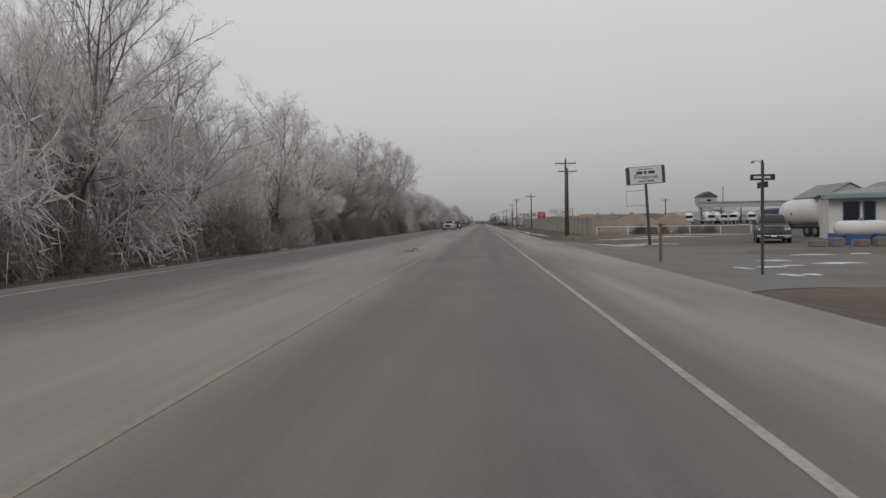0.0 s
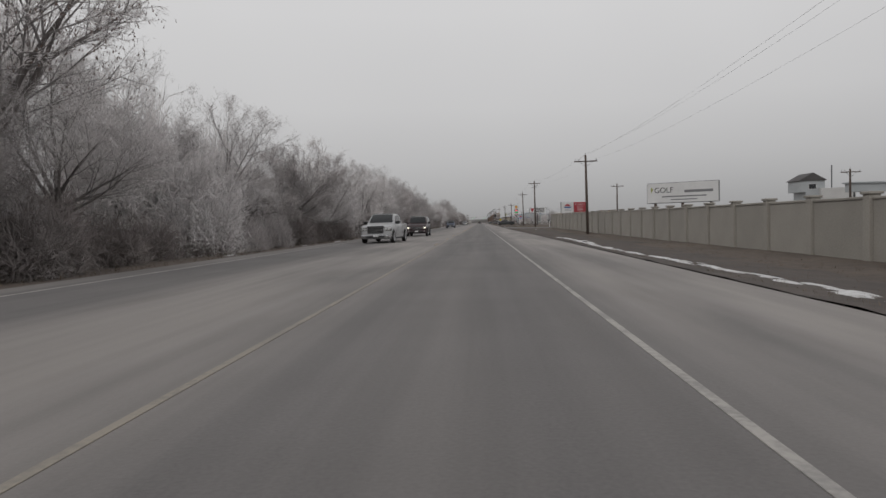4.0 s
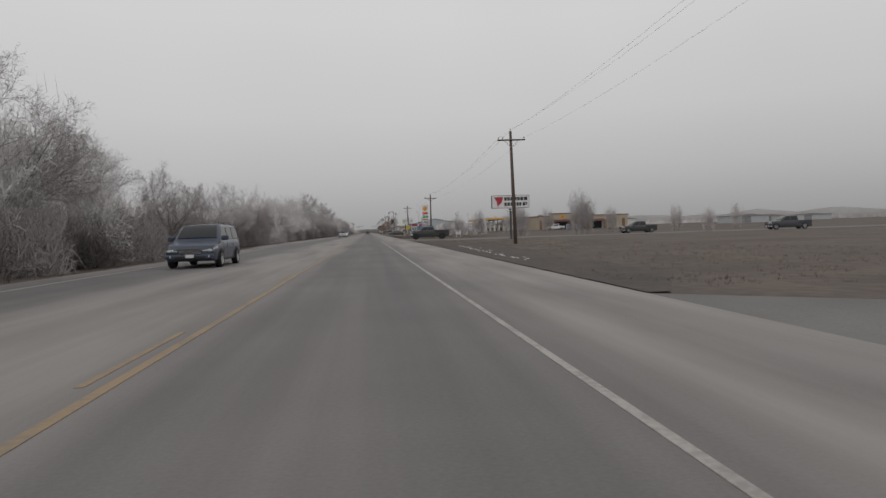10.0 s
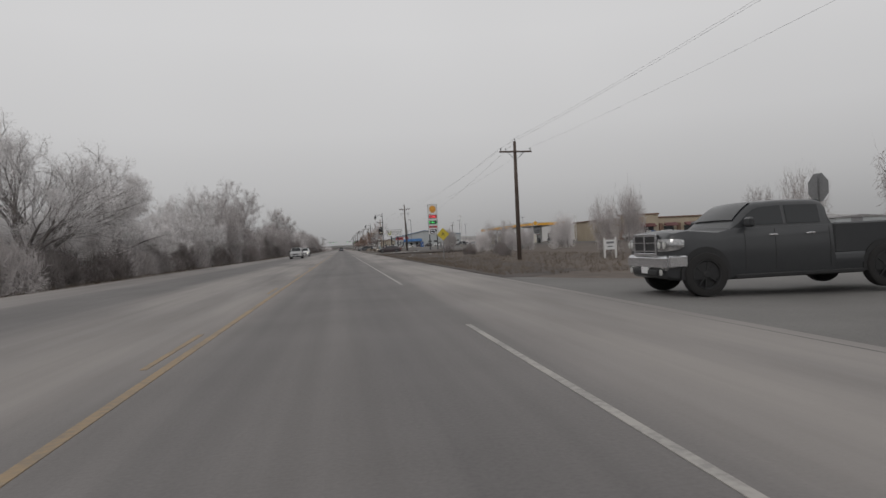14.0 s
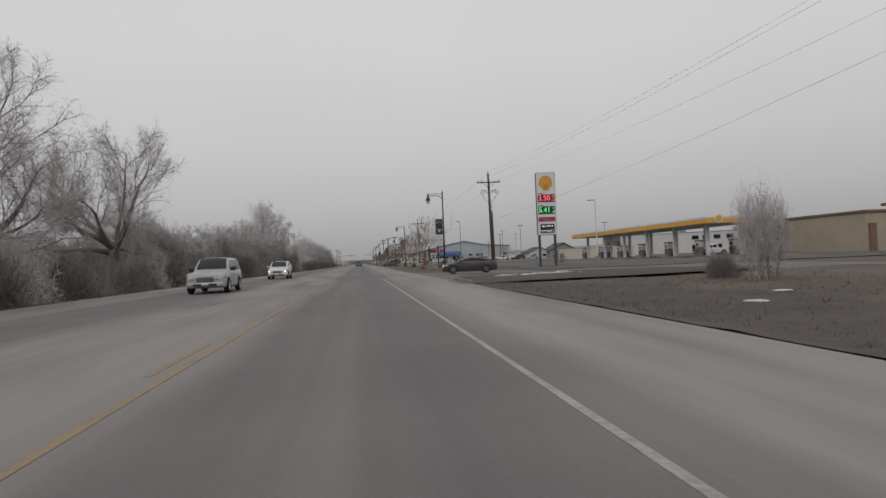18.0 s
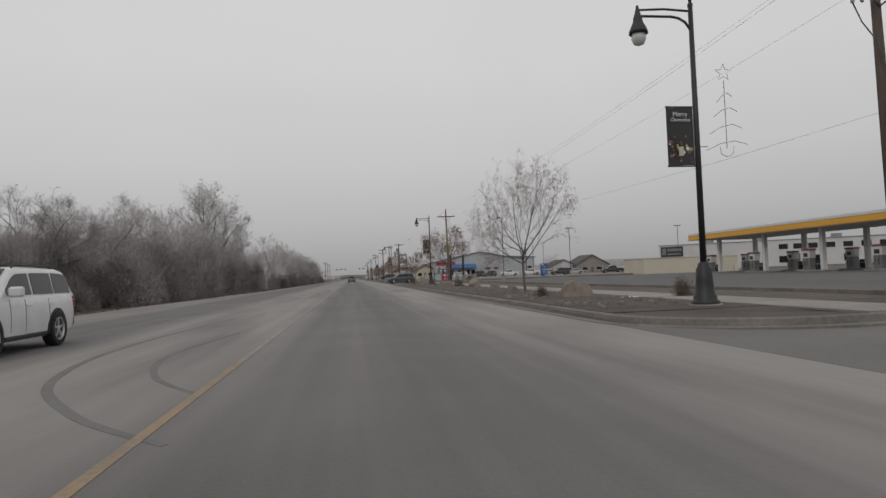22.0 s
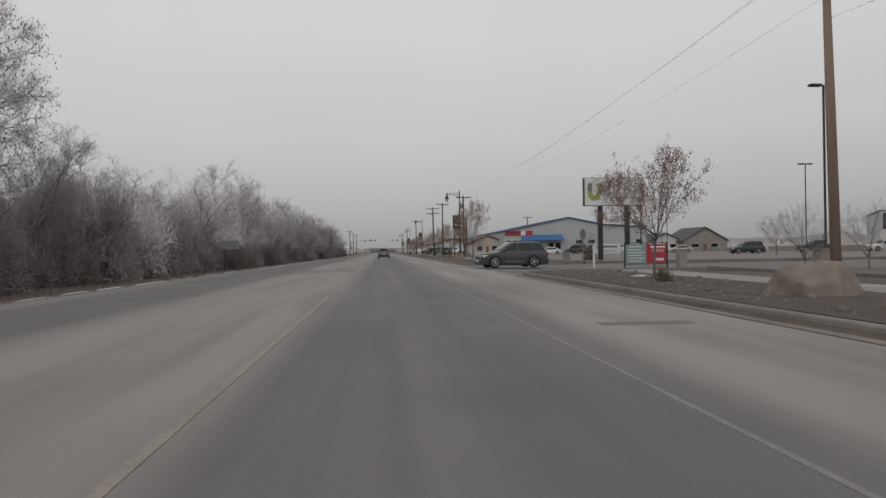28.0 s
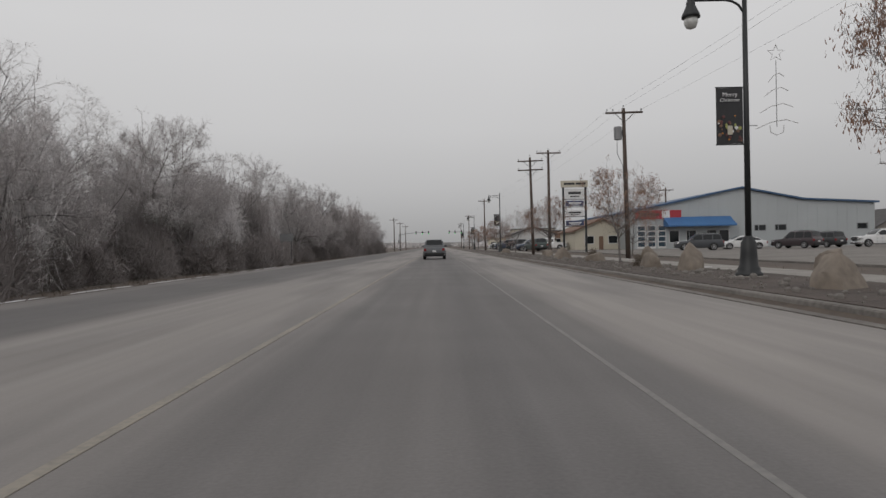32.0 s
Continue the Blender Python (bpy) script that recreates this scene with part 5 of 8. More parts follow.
    screen("rear_window", [p for p in line if p[0] < rt + 0.02 and p[1] > b + (0.16 if kind != "sedan" else 0.06)])
    ys = sorted(p[0] for p in line)
    height = lambda y: float(np.interp(y, ys, [z for _, z in sorted(line)]))  # noqa: E731
    lo, hi = rb + 0.18, ws - 0.28
    cuts = {"suv": (0.0, 0.27, 0.30, 0.62, 0.655, 1.0), "pickup": (0.04, 0.46, 0.51, 1.0), "sedan": (0.04, 0.495, 0.505, 1.0), "van": (0.0, 0.30, 0.33, 0.62, 0.655, 1.0)}[kind]
    for s in (-1, 1):
        for u0, u1 in zip(cuts[::2], cuts[1::2]):
            lay, edge, foot = [], [], []
            for i in range(8):
                y_ = lo + (hi - lo) * (u0 + (u1 - u0) * i / 7)
                z0, z1 = b + 0.06, height(y_) - 0.115
                if z1 < z0 + 0.03:
                    continue
                lay.append([(s * (wide(z0) + 0.012), y_, z0), (s * (wide(z1) + 0.012), y_, z1), (s * (wide(z1) - 0.02), y_, z1), (s * (wide(z0) - 0.02), y_, z0)])
                edge.append((s * (wide(z1) + 0.008), y_, z1 + 0.012))
                foot.append((s * (wide(z0) + 0.012), y_, z0 - 0.008))
            if len(lay) < 3:
                continue
            part("side_window", Geo().loft(lay), M["glass"], ob)
            if trim:
                part("window_trim", Geo().tube(edge, 0.013, 5), M["chrome"], ob)
                part("window_trim", Geo().tube(foot, 0.011, 5), M["chrome"], ob)
            if kind != "suv" or u0 > 0:
                hy_ = lo + (hi - lo) * u0 + 0.16
                part("door_handle", Geo().box(s * hw * 0.985 - 0.02, hy_, belt - 0.20 + lift, s * hw * 0.985 + 0.022, hy_ + 0.20, belt - 0.165 + lift, 0.008), M["chrome"] if color in ("black", "plum") else col, ob)
    # wheels
    for sx in (-1, 1):
        for wy in (f - axle, -f + 1.02 * (0.86 if kind == "sedan" else 1)):
            cx = sx * (hw - 0.115)
            arch = [(wy + (wheel + 0.075) * math.cos(a), wheel + lift * 0.8 + (wheel + 0.075) * math.sin(a)) for a in [math.pi * t / 10 for t in range(11)]] + [(wy - wheel - 0.075, 0.3 + lift), (wy + wheel + 0.075, 0.3 + lift)]
            part("wheel_arch", Geo().prism(arch, "x", sx * (hw - 0.2), sx * (hw + 0.002)), M["black_trim"], ob)
            prof = [(wheel * 0.66, -0.115), (wheel * 0.92, -0.12), (wheel * 0.98, -0.105), (wheel, -0.08), (wheel, 0.08), (wheel * 0.98, 0.105), (wheel * 0.92, 0.12), (wheel * 0.70, 0.115), (wheel * 0.67, 0.10)]
            tyre = part("wheel", Geo().lathe(prof, 24, caps=False), M["tyre"], ob, "black tyre on a light rim" if rims == "rim" else "black tyre on a dark rim", smooth=40)
            tyre.matrix_basis = pose(cx + sx * 0.045, wy, wheel, 0, 90 * sx, 0)
            part("brake", Geo().lathe([(0.0, 0.02), (wheel * 0.64, 0.02), (wheel * 0.66, -0.05)], 16), M["black_trim"], tyre)
            part("rim", Geo().lathe([(wheel * 0.60, 0.03), (wheel * 0.605, 0.09), (wheel * 0.64, 0.112), (wheel * 0.675, 0.108), (wheel * 0.675, 0.02)], 24, caps=False), M[rims], tyre, smooth=40)
            part("hub", Geo().lathe([(wheel * 0.17, 0.03), (wheel * 0.17, 0.085), (wheel * 0.12, 0.10), (wheel * 0.05, 0.10)], 10), M[rims], tyre)
            sw = 0.030 if spokes < 8 else 0.017
            for q in range(spokes):
                part("spoke", Geo().loft([[(wheel * 0.13, -sw, z), (wheel * 0.62, -sw * 0.6, z), (wheel * 0.62, sw * 0.6, z), (wheel * 0.13, sw, z)] for z in (0.045, 0.088)]), M[rims], tyre).matrix_basis = pose(0, 0, 0, 0, 0, 360 / spokes * q + (8 if q % 2 else -8) * (spokes > 6))
    # seams round the doors
    doors = {"suv": (ws - 0.28, 0.02 * L, -0.20 * L), "van": (ws - 0.4, 0.06 * L, -0.18 * L), "pickup": (ws - 0.25, 0.10 * L, rb + 0.1), "sedan": (ws - 0.2, 0.0, -0.20 * L)}[kind]
    for s in (-1, 1):
        for dy in doors:
            zb = 0.26 * drop
            skin = [(hw * 0.985, zb + 0.16), (hw, zb + (belt - zb) * 0.42), (hw * 0.998, zb + (belt - zb) * 0.60), (hw * 0.985, belt - (belt - zb) * 0.22), (hw * 0.962, belt - 0.06)]
            part("door_seam", Geo().tube([(s * (px + 0.001), dy, pz + lift) for px, pz in skin], 0.006, 4), M["black_trim"], ob)
        part("side_sill", Geo().box(min(s * hw * 0.93, s * (hw + 0.004)), -f + 1.5, 0.27 * drop + lift, max(s * hw * 0.93, s * (hw + 0.004)), f - 1.4, 0.36 * drop + lift, 0.02), M["black_trim"], ob)
        if strip:
            part("chrome_strip", Geo().box(s * (hw + 0.006) - 0.008, -f + 1.75, 0.425 + lift, s * (hw + 0.006) + 0.008, f - 1.6, 0.455 + lift, 0.004), M["chrome"], ob)
    # front and rear
    g0, g1 = (max(nose * 0.54, bumper[1]), nose * 0.95) if bed else (nose * 0.56, nose * 0.80)
    gw = hw * (0.56 if bed else 0.46)
    part("grille", Geo().box(-gw * 0.95, f - 0.06, g0 + lift, gw * 0.95, f + 0.015, g1 + lift, 0.02), M["black_trim"], ob)
    if grille == "chrome":
        z0, z1, t_ = g0 - 0.02 + lift, g1 + 0.02 + lift, 0.065 if bed else 0.028
        part("grille_frame", Geo().box(-gw, f, z0, gw, f + 0.045, z0 + t_, 0.01).box(-gw, f, z1 - t_, gw, f + 0.045, z1, 0.01).box(-gw, f, z0 + t_, -gw + t_, f + 0.045, z1 - t_, 0.01)
             .box(gw - t_, f, z0 + t_, gw, f + 0.045, z1 - t_, 0.01).box(-t_ / 2, f, z0 + t_, t_ / 2, f + 0.045, z1 - t_, 0.008), M["chrome"], ob, "bright chrome grille frame")
    for q in range(2 if grille == "chrome" else 4):
        zq = g0 + (g1 - g0) * (0.18 + 0.2 * q * (2 if grille == "chrome" else 1)) + lift
        part("grille_bar", Geo().box(-gw * 0.92, f + 0.01, zq, gw * 0.92, f + 0.028, zq + 0.02), M["chrome"], ob)
    steel = M["chrome"] if kind == "pickup" else col
    shell = part("front_bumper", Geo().box(-hw * 0.93, f - 0.14, bumper[0] * drop + lift, hw * 0.93, f + 0.055, bumper[1] + lift, 0.06), steel, ob)
    if kind == "pickup":
        for s in (-1, 1):
            part("bumper_end", Geo().box(min(s * hw * 0.90, s * (hw + 0.012)), f - 0.42, bumper[0] + 0.05 + lift, max(s * hw * 0.90, s * (hw + 0.012)), f - 0.02, bumper[1] - 0.01 + lift, 0.03), steel, shell)
    part("rear_bumper", Geo().box(-hw * 0.92, -f - 0.05, 0.36 * drop + lift, hw * 0.92, -f + 0.12, 0.60 + lift, 0.05), M["chrome"] if kind == "pickup" else M["black_trim"] if kind == "suv" else col, ob)
    part("lower_grille", Geo().box(-hw * 0.6, f + 0.02, 0.38 + lift, hw * 0.6, f + 0.062, 0.50 + lift, 0.02), M["black_trim"], ob)
    for s in (-1, 1):
        part("fog_lamp", Geo().lathe([(0.0, 0.0), (0.06, 0.0), (0.065, 0.02), (0.0, 0.03)], 10), M["headlight"], ob).matrix_basis = pose(s * hw * 0.74, f + 0.03, 0.46 + lift, -90, 0, 0)
    part("number_plate", Geo().box(-0.16, -f - 0.065, 0.66 + lift, 0.16, -f - 0.03 + (0.05 if kind != "pickup" else 0.02), 0.81 + lift, 0.005), M["sign_white"], ob)
    part("number_plate", Geo().box(-0.16, f + 0.03, 0.42 + lift, 0.16, f + 0.065, 0.55 + lift, 0.005), M["sign_white"], ob)
    for s in (-1, 1):
        if bed:
            lo_, hi_ = max(nose * 0.68, bumper[1] + 0.05) + lift, nose * 0.875 + lift
            bend = [(0.60, 0.02, 0, 1), (0.78, 0.015, 0, 1), (0.90, -0.03, 0.02, 1), (0.97, -0.10, 0.06, 0.98), (1.0, -0.24, 0.14, 0.95), (1.0, -0.34, 0.34, 0.86)]
        else:
            lo_, hi_ = nose * 0.66 + lift, nose * 0.90 + lift
            bend = [(0.49, 0.012, 0.04, 0.34), (0.64, 0.008, 0.04, 0.46), (0.80, -0.02, 0.06, 0.60), (0.905, -0.09, 0.12, 0.74), (0.965, -0.20, 0.26, 0.86), (0.985, -0.34, 0.46, 0.96), (0.99, -0.46, 0.78, 1.0)]
        lay = []
        for u, dy, v0, v1 in bend:
            za, zc = lo_ + (hi_ - lo_) * v0, lo_ + (hi_ - lo_) * v1
            px, py = s * (hw * u + 0.008), f + dy
            lay.append([(px, py, za), (px + s * 0.012, py + 0.012, (za + zc) / 2), (px - s * 0.012, py - 0.005, zc), (px - s * 0.06, py - 0.06, zc), (px - s * 0.06, py - 0.06, za)])
        lamp_case = part("headlight", Geo().loft(lay), M["lamp_case"], ob, "clear headlight glass over a bright reflector", smooth=40)
        for u in (0.68, 0.86) if bed else (0.78,):
            bulb = part("lens", Geo().lathe([(0.0, 0.0), (0.055, 0.0), (0.06, 0.015), (0.0, 0.03)], 12), M["lamp_on"] if lights else M["headlight"], lamp_case)
            bulb.matrix_basis = pose(s * hw * u, f + (0.022 if bed and u < 0.7 else 0.002 if bed else -0.004), lo_ + (hi_ - lo_) * (0.5 if bed else 0.32), -90, 0, 0)
            bulb.scale = (1.2, 1.2, 1.0) if bed else (1.7, 0.75, 1.0)
        part("taillight", Geo().box(min(s * hw * 0.72, s * hw * 0.95), -f - 0.015, belt - 0.34 + lift, max(s * hw * 0.72, s * hw * 0.95), -f + 0.14, belt - 0.12 + lift, 0.025), M["taillight"], ob)
        part("door_mirror", Geo().box(min(s * hw * 0.94, s * (hw + 0.22)), ws - 0.36, belt - 0.01 + lift, max(s * hw * 0.94, s * (hw + 0.22)), ws - 0.24, belt + 0.19 + lift, 0.04), M["black_trim"] if color == "silver" else col, ob)
    if kind in ("suv", "van"):
        for s in (-1, 1):
            part("roof_rail", Geo().tube([(s * hw * 0.66, wt - 0.25, r - 0.01), (s * hw * 0.66, wt - 0.35, r + 0.045), (s * hw * 0.66, rt + 0.35, r + 0.045), (s * hw * 0.66, rt + 0.25, r - 0.01)], 0.018, 5), M["black_trim"], ob)
    return ob


SUV = dict()
BIG = dict(L=5.15, W=2.0, H=1.92, belt=1.20, nose=1.12, ws=1.05, wt=0.42, rt=-2.2, rb=-2.48, wheel=0.40)
PICK = dict(L=5.9, W=2.03, H=1.93, belt=1.25, nose=1.18, ws=1.36, wt=0.55, rt=-0.92, rb=-1.12, kind="pickup", category="pickup truck", wheel=0.41)
SEDAN = dict(L=4.85, W=1.85, H=1.46, belt=0.94, nose=0.80, ws=1.28, wt=0.38, rt=-1.0, rb=-2.05, kind="sedan", wheel=0.33)
VAN = dict(L=5.05, W=1.95, H=1.74, belt=1.08, nose=0.95, ws=1.45, wt=0.62, rt=-2.1, rb=-2.38, kind="van", wheel=0.35)

vehicle("station_wagon", "grey sport utility car seen from behind, driving ahead", "grey", -0.45, 609.5, 0, L=4.82, W=1.94, H=1.76, z=0)
vehicle("suv", "dark maroon sport utility car with lit headlights", "maroon", -6.1, 149.0, 180, lights=True, z=0, **BIG)
vehicle("pickup_truck", "silver crew cab pickup truck on the highway", "silver", -6.55, 128.8, 176, z=0, **PICK)
vehicle("minivan", "dark blue minivan on the far lane", "navy", -7.0, 240.7, 180, z=0, **VAN)
vehicle("suv", "silver boxy sport utility car on the far lane", "silver", -7.5, 403.4, 180, L=4.75, W=1.87, H=1.76, nose=1.02, z=0)
vehicle("suv", "white sport utility car on the far lane", "white", -7.8, 433.5, 180, L=4.6, W=1.85, H=1.68, lights=True, z=0)
vehicle("pickup_truck", "lifted black crew cab pickup truck waiting at the side road", "black", 8.9, 308.25, 87, lift=0.05, axle=0.78, rims="black_trim", grille="chrome", z=-0.07, spokes=8, bumper=(0.50, 0.80), **dict(PICK, L=5.66, nose=1.29, belt=1.30, wheel=0.44, H=1.82, ws=1.46, wt=0.9, rt=-0.55, rb=-0.70))
vehicle("pickup_truck", "black pickup truck parked in the open lot", "black", 44.3, 316, 90, grille="chrome", **PICK)
vehicle("sedan", "dark plum sedan waiting to leave the filling station", "plum", 8.95, 422.35, 85, z=0.01, axle=0.8, spokes=10, trim=True, grille="chrome", lights=True, rims="grey_metal", **dict(SEDAN, L=4.42, H=1.37, wheel=0.335, nose=0.86, belt=0.95, ws=1.12, wt=0.18, rt=-1.0, rb=-1.95))
vehicle("suv", "dark charcoal sport utility car with alloy wheels in the drive", "charcoal", 7.95, 533.3, 96, z=0.01, spokes=10, strip=True, grille="chrome", drop=0.72, **dict(BIG, L=4.65, H=1.74, belt=1.12, nose=1.0, ws=1.08, wt=0.12, rt=-1.78, rb=-2.24, wheel=0.40))
LOT = [("pickup_truck", "dark pickup truck parked on the dirt yard", "charcoal", 20.2, 47.3, 160, PICK), ("suv", "white car parked at the edge of the open lot", "white", 78, 268, 100, SUV),
       ("pickup_truck", "white pickup truck parked at the edge of the open lot", "white", 88, 266, 80, PICK), ("pickup_truck", "dark pickup truck parked beyond the field", "charcoal", 60, 300, 80, PICK),
       ("suv", "dark grey car parked before the metal building", "charcoal", 27.5, 618, 75, SUV), ("sedan", "white sedan parked before the metal building", "white", 33.5, 621, 80, SEDAN),
       ("suv", "dark brown jeep parked before the metal building", "plum", 38.5, 619, 30, dict(H=1.85)), ("suv", "black car parked before the metal building", "black", 43, 622, 20, SUV),
       ("pickup_truck", "white pickup truck parked before the metal building", "white", 48.5, 620, 85, PICK), ("pickup_truck", "white pickup truck parked before the metal building", "white", 55.5, 620, 85, PICK),
       ("sedan", "silver sedan parked by the metal building", "silver", 62, 622, 80, SEDAN), ("suv", "dark green car parked beside the street", "green", 13.5, 640, 12, SUV),
       ("pickup_truck", "white pickup truck parked beside the station shop", "white", 64, 431, 85, PICK), ("pickup_truck", "white pickup truck parked behind the pumps", "white", 62, 478, 85, PICK),
       ("suv", "dark car parked by the fence of the lot", "black", 52, 580, 85, SUV), ("sedan", "silver sedan parked in the gym car park", "silver", 60, 592, 85, SEDAN),
       ("pickup_truck", "dark pickup truck parked in the gym car park", "black", 70, 590, 85, PICK), ("suv", "white car parked in the gym car park", "white", 80, 588, 85, SUV)]
rv = random.Random(3)
for k in range(9):
    kind, cfg = rv.choice((("suv", SUV), ("sedan", SEDAN), ("pickup_truck", PICK)))
    c = rv.choice(("black", "charcoal", "silver", "white", "navy", "maroon"))
    LOT.append((kind, {"black": "black", "charcoal": "dark grey", "silver": "silver", "white": "white", "navy": "dark blue", "maroon": "maroon"}[c] + " car parked along the street before the shops", c, 13.5 + rv.uniform(-0.4, 1.5) + (k % 2) * 4, 650 + 7 * k, rv.choice((70, 80, 95, 265)), cfg))
for nm, lb, c, x, y, turn, cfg in LOT:
    vehicle(nm, lb, c, x, y, turn, z=max(land(x, y), 0.19) if y > 540 or x > 60 else None, **cfg)

# ---- walls, fences and signs ----
def sign_box(ob, w, h, z0, face, d=0.30, rim="sign_black", name="sign_box"):
    """A framed sign case, centred on x, whose face looks towards -y."""
    b = part(name, Geo().box(-w / 2, -d / 2, z0, w / 2, d / 2, z0 + h, 0.03), M[rim], ob)
    part("face", Geo().box(-w / 2 + 0.05, -d / 2 - 0.015, z0 + 0.05, w / 2 - 0.05, -d / 2 + 0.05, z0 + h - 0.05), M[face], b)
    return b


def bars(parent, rows, material, y, name="printed_bar"):
    """Flat bars in place of writing: x0, x1, z0, z1."""
    for x0, x1, z0, z1 in rows:
        part(name, Geo().box(x0, y - 0.006, z0, x1, y + 0.02, z1), M[material], parent)


# precast wall along the plant
wall = thing("precast_wall", pose(13.2, 0, 0), "long tan precast concrete wall with square posts", "wall")
WALL_Y0, WALL_Y1, BAY = 79.5, 204.5, 3.9
def wall_foot(y):
    return -0.75 + 0.62 * (y - 80) / 124


nb = int(round((WALL_Y1 - WALL_Y0) / BAY))
post_me = Geo().box(-0.2, -0.2, 0, 0.2, 0.2, 2.45, 0.02).box(-0.26, -0.26, 2.45, 0.26, 0.26, 2.55, 0.02).mesh("post", M["fence"])
panel_me = Geo().box(-0.07, -BAY / 2 + 0.19, 0, 0.07, BAY / 2 - 0.19, 2.28, 0.015).box(-0.12, -BAY / 2 + 0.19, 2.28, 0.12, BAY / 2 - 0.19, 2.38, 0.02).mesh("panel", M["fence"])
for k in range(nb + 1):
    o = new("post", post_me)
    o.parent, o.matrix_basis = wall, pose(0.0, WALL_Y0 + BAY * k, wall_foot(WALL_Y0 + BAY * k))
    if k < nb:
        o = new("panel", panel_me)
        o.parent, o.matrix_basis = wall, pose(0.0, WALL_Y0 + BAY * (k + 0.5), wall_foot(WALL_Y0 + BAY * (k + 0.5)))
# the wall's return at its far end, with the taller pier
wall2 = thing("precast_wall_return", pose(13.2, 204.5, -0.13), "tan precast concrete wall that turns away from the road", "wall")
for k in range(8):
    o = new("post", post_me)
    o.parent, o.matrix_basis = wall2, pose(BAY * (k + 1), 0, 0)
    o = new("panel", panel_me)
    o.parent, o.matrix_basis = wall2, pose(BAY * (k + 0.5), 0, 0, 0, 0, 90)


def pipe_fence(name, pts, h, label):
    ob = thing(name, pose(0, 0, 0), label, "fence")
    for a, b in zip(pts[:-1], pts[1:]):
        za, zb = land(*a), land(*b)
        part("rail", Geo().tube([(a[0], a[1], za + h), (b[0], b[1], zb + h)], 0.045, 8), M["white_paint"], ob, smooth=True)
    for x, y in pts:
        part("post", Geo().tube([(x, y, land(x, y) - 0.3), (x, y, land(x, y) + h + 0.03)], 0.05, 8), M["white_paint"], ob, smooth=True)
    return ob


pipe_fence("pipe_fence", [(12.95 + 3.6 * k, 75.7 + 0.4 * k) for k in range(9)], 1.02, "white painted pipe rail fence at the yard's edge")
pipe_fence("pipe_fence", [(14.5 + 3.0 * k, 221.5 - 0.25 * k) for k in range(11)], 1.25, "white painted pipe rail fence beside the drive")
gate = thing("pipe_gate", pose(15.3, 207.2, land(15.3, 207)), "white pipe gate with a box on its post", "gate")
part("gate_post", Geo().tube([(0, 0, -0.3), (0, 0, 1.4)], 0.06, 8), M["white_paint"], gate)
part("gate_rail", Geo().tube([(0, 0.1, 1.2), (4.5, 9.5, 1.25)], 0.045, 8), M["white_paint"], gate)
part("gate_stay", Geo().tube([(2.2, 4.6, 0.2), (3.6, 7.5, 1.2)], 0.035, 8), M["white_paint"], gate)
part("weight_box", Geo().box(-0.25, -0.2, 1.25, 1.0, 0.35, 1.62, 0.02), M["white_paint"], gate)

# propane sign on a leaning post
s = thing("propane_sign", pose(11.2, 44.9, land(11.2, 45), 0, -3.5, 0), "white propane sign with maroon ends on a leaning steel post", "sign")
part("post", Geo().tube([(0, 0, -0.3), (0, 0, 4.2)], [0.10, 0.09], 10), M["steel_dark"], s)
b = sign_box(s, 2.55, 1.2, 4.15, "sign_white", 0.28, "grey_metal")
for sx in (-1, 1):
    part("end_panel", Geo().box(min(sx * 1.06, sx * 1.27), -0.165, 4.17, max(sx * 1.06, sx * 1.27), -0.1, 5.33), M["sign_maroon"], b)
bars(b, [(-0.62, -0.22, 4.82, 5.02), (-0.12, 0.08, 4.82, 5.02), (0.18, 0.60, 4.82, 5.02), (-0.45, 0.45, 5.12, 5.17)], "sign_navy", -0.16)
lettering("Propane", 0.42, M["sign_navy"], b, 0, 4.62, -0.168, squeeze=1.12)
bars(b, [(-0.5, -0.08, 4.30, 4.38), (0.02, 0.55, 4.30, 4.38)], "sign_maroon", -0.16)
part("empty_frame", Geo().tube([(-0.02, 0, 3.75), (-1.35, 0, 3.75), (-1.35, 0, 2.75), (-0.25, 0, 2.75), (-0.02, 0, 2.5)], 0.02, 5), M["grey_metal"], s, "bare pipe frame of a lost lower sign")
p = thing("marker_post", pose(5.75, 21.8, land(5.75, 21.8)), "slim brown steel marker post at the drive", "post")
part("post", Geo().tube([(0, 0, -0.3), (0, 0, 1.2)], 0.05, 8), M["brick_brown"], p)
part("cap", Geo().lathe([(0.055, 1.2), (0.06, 1.25), (0.0, 1.28)], 8), M["steel_dark"], p)
# crossing street-name plates
p = thing("street_sign", pose(7.38, 17.9, land(7.38, 17.9)), "street name plates on a round grey post", "street sign")
part("post", Geo().tube([(0, 0, -0.3), (0, 0, 3.0)], 0.04, 8), M["steel_dark"], p)
for k, (zz, tn) in enumerate(((2.62, 0), (2.42, 90))):
    pl = part("name_plate", Geo().box(-0.32, -0.012, zz - 0.08, 0.32, 0.012, zz + 0.08, 0.004), M["sign_black"], p)
    pl.matrix_basis = pose(0, 0, 0, 0, 0, tn)
    bars(pl, [(-0.24, 0.2, zz - 0.03, zz + 0.03)], "sign_white", -0.012)
p = thing("yard_light", pose(23.8, 57.5, land(23.8, 57.5)), "old yard light on a timber pole", "light pole")
part("pole", Geo().tube([(0, 0, -0.3), (0, 0, 6.7)], [0.13, 0.09], 8), M["pole_wood"], p)
part("arm", Geo().tube([(0, 0, 6.4), (-0.3, 0, 6.62), (-0.75, 0, 6.62)], 0.025, 6), M["grey_metal"], p)
part("lamp_head", Geo().lathe([(0.05, 6.65), (0.14, 6.58), (0.16, 6.48), (0.08, 6.42)], 10, -0.78, 0), M["grey_metal"], p)

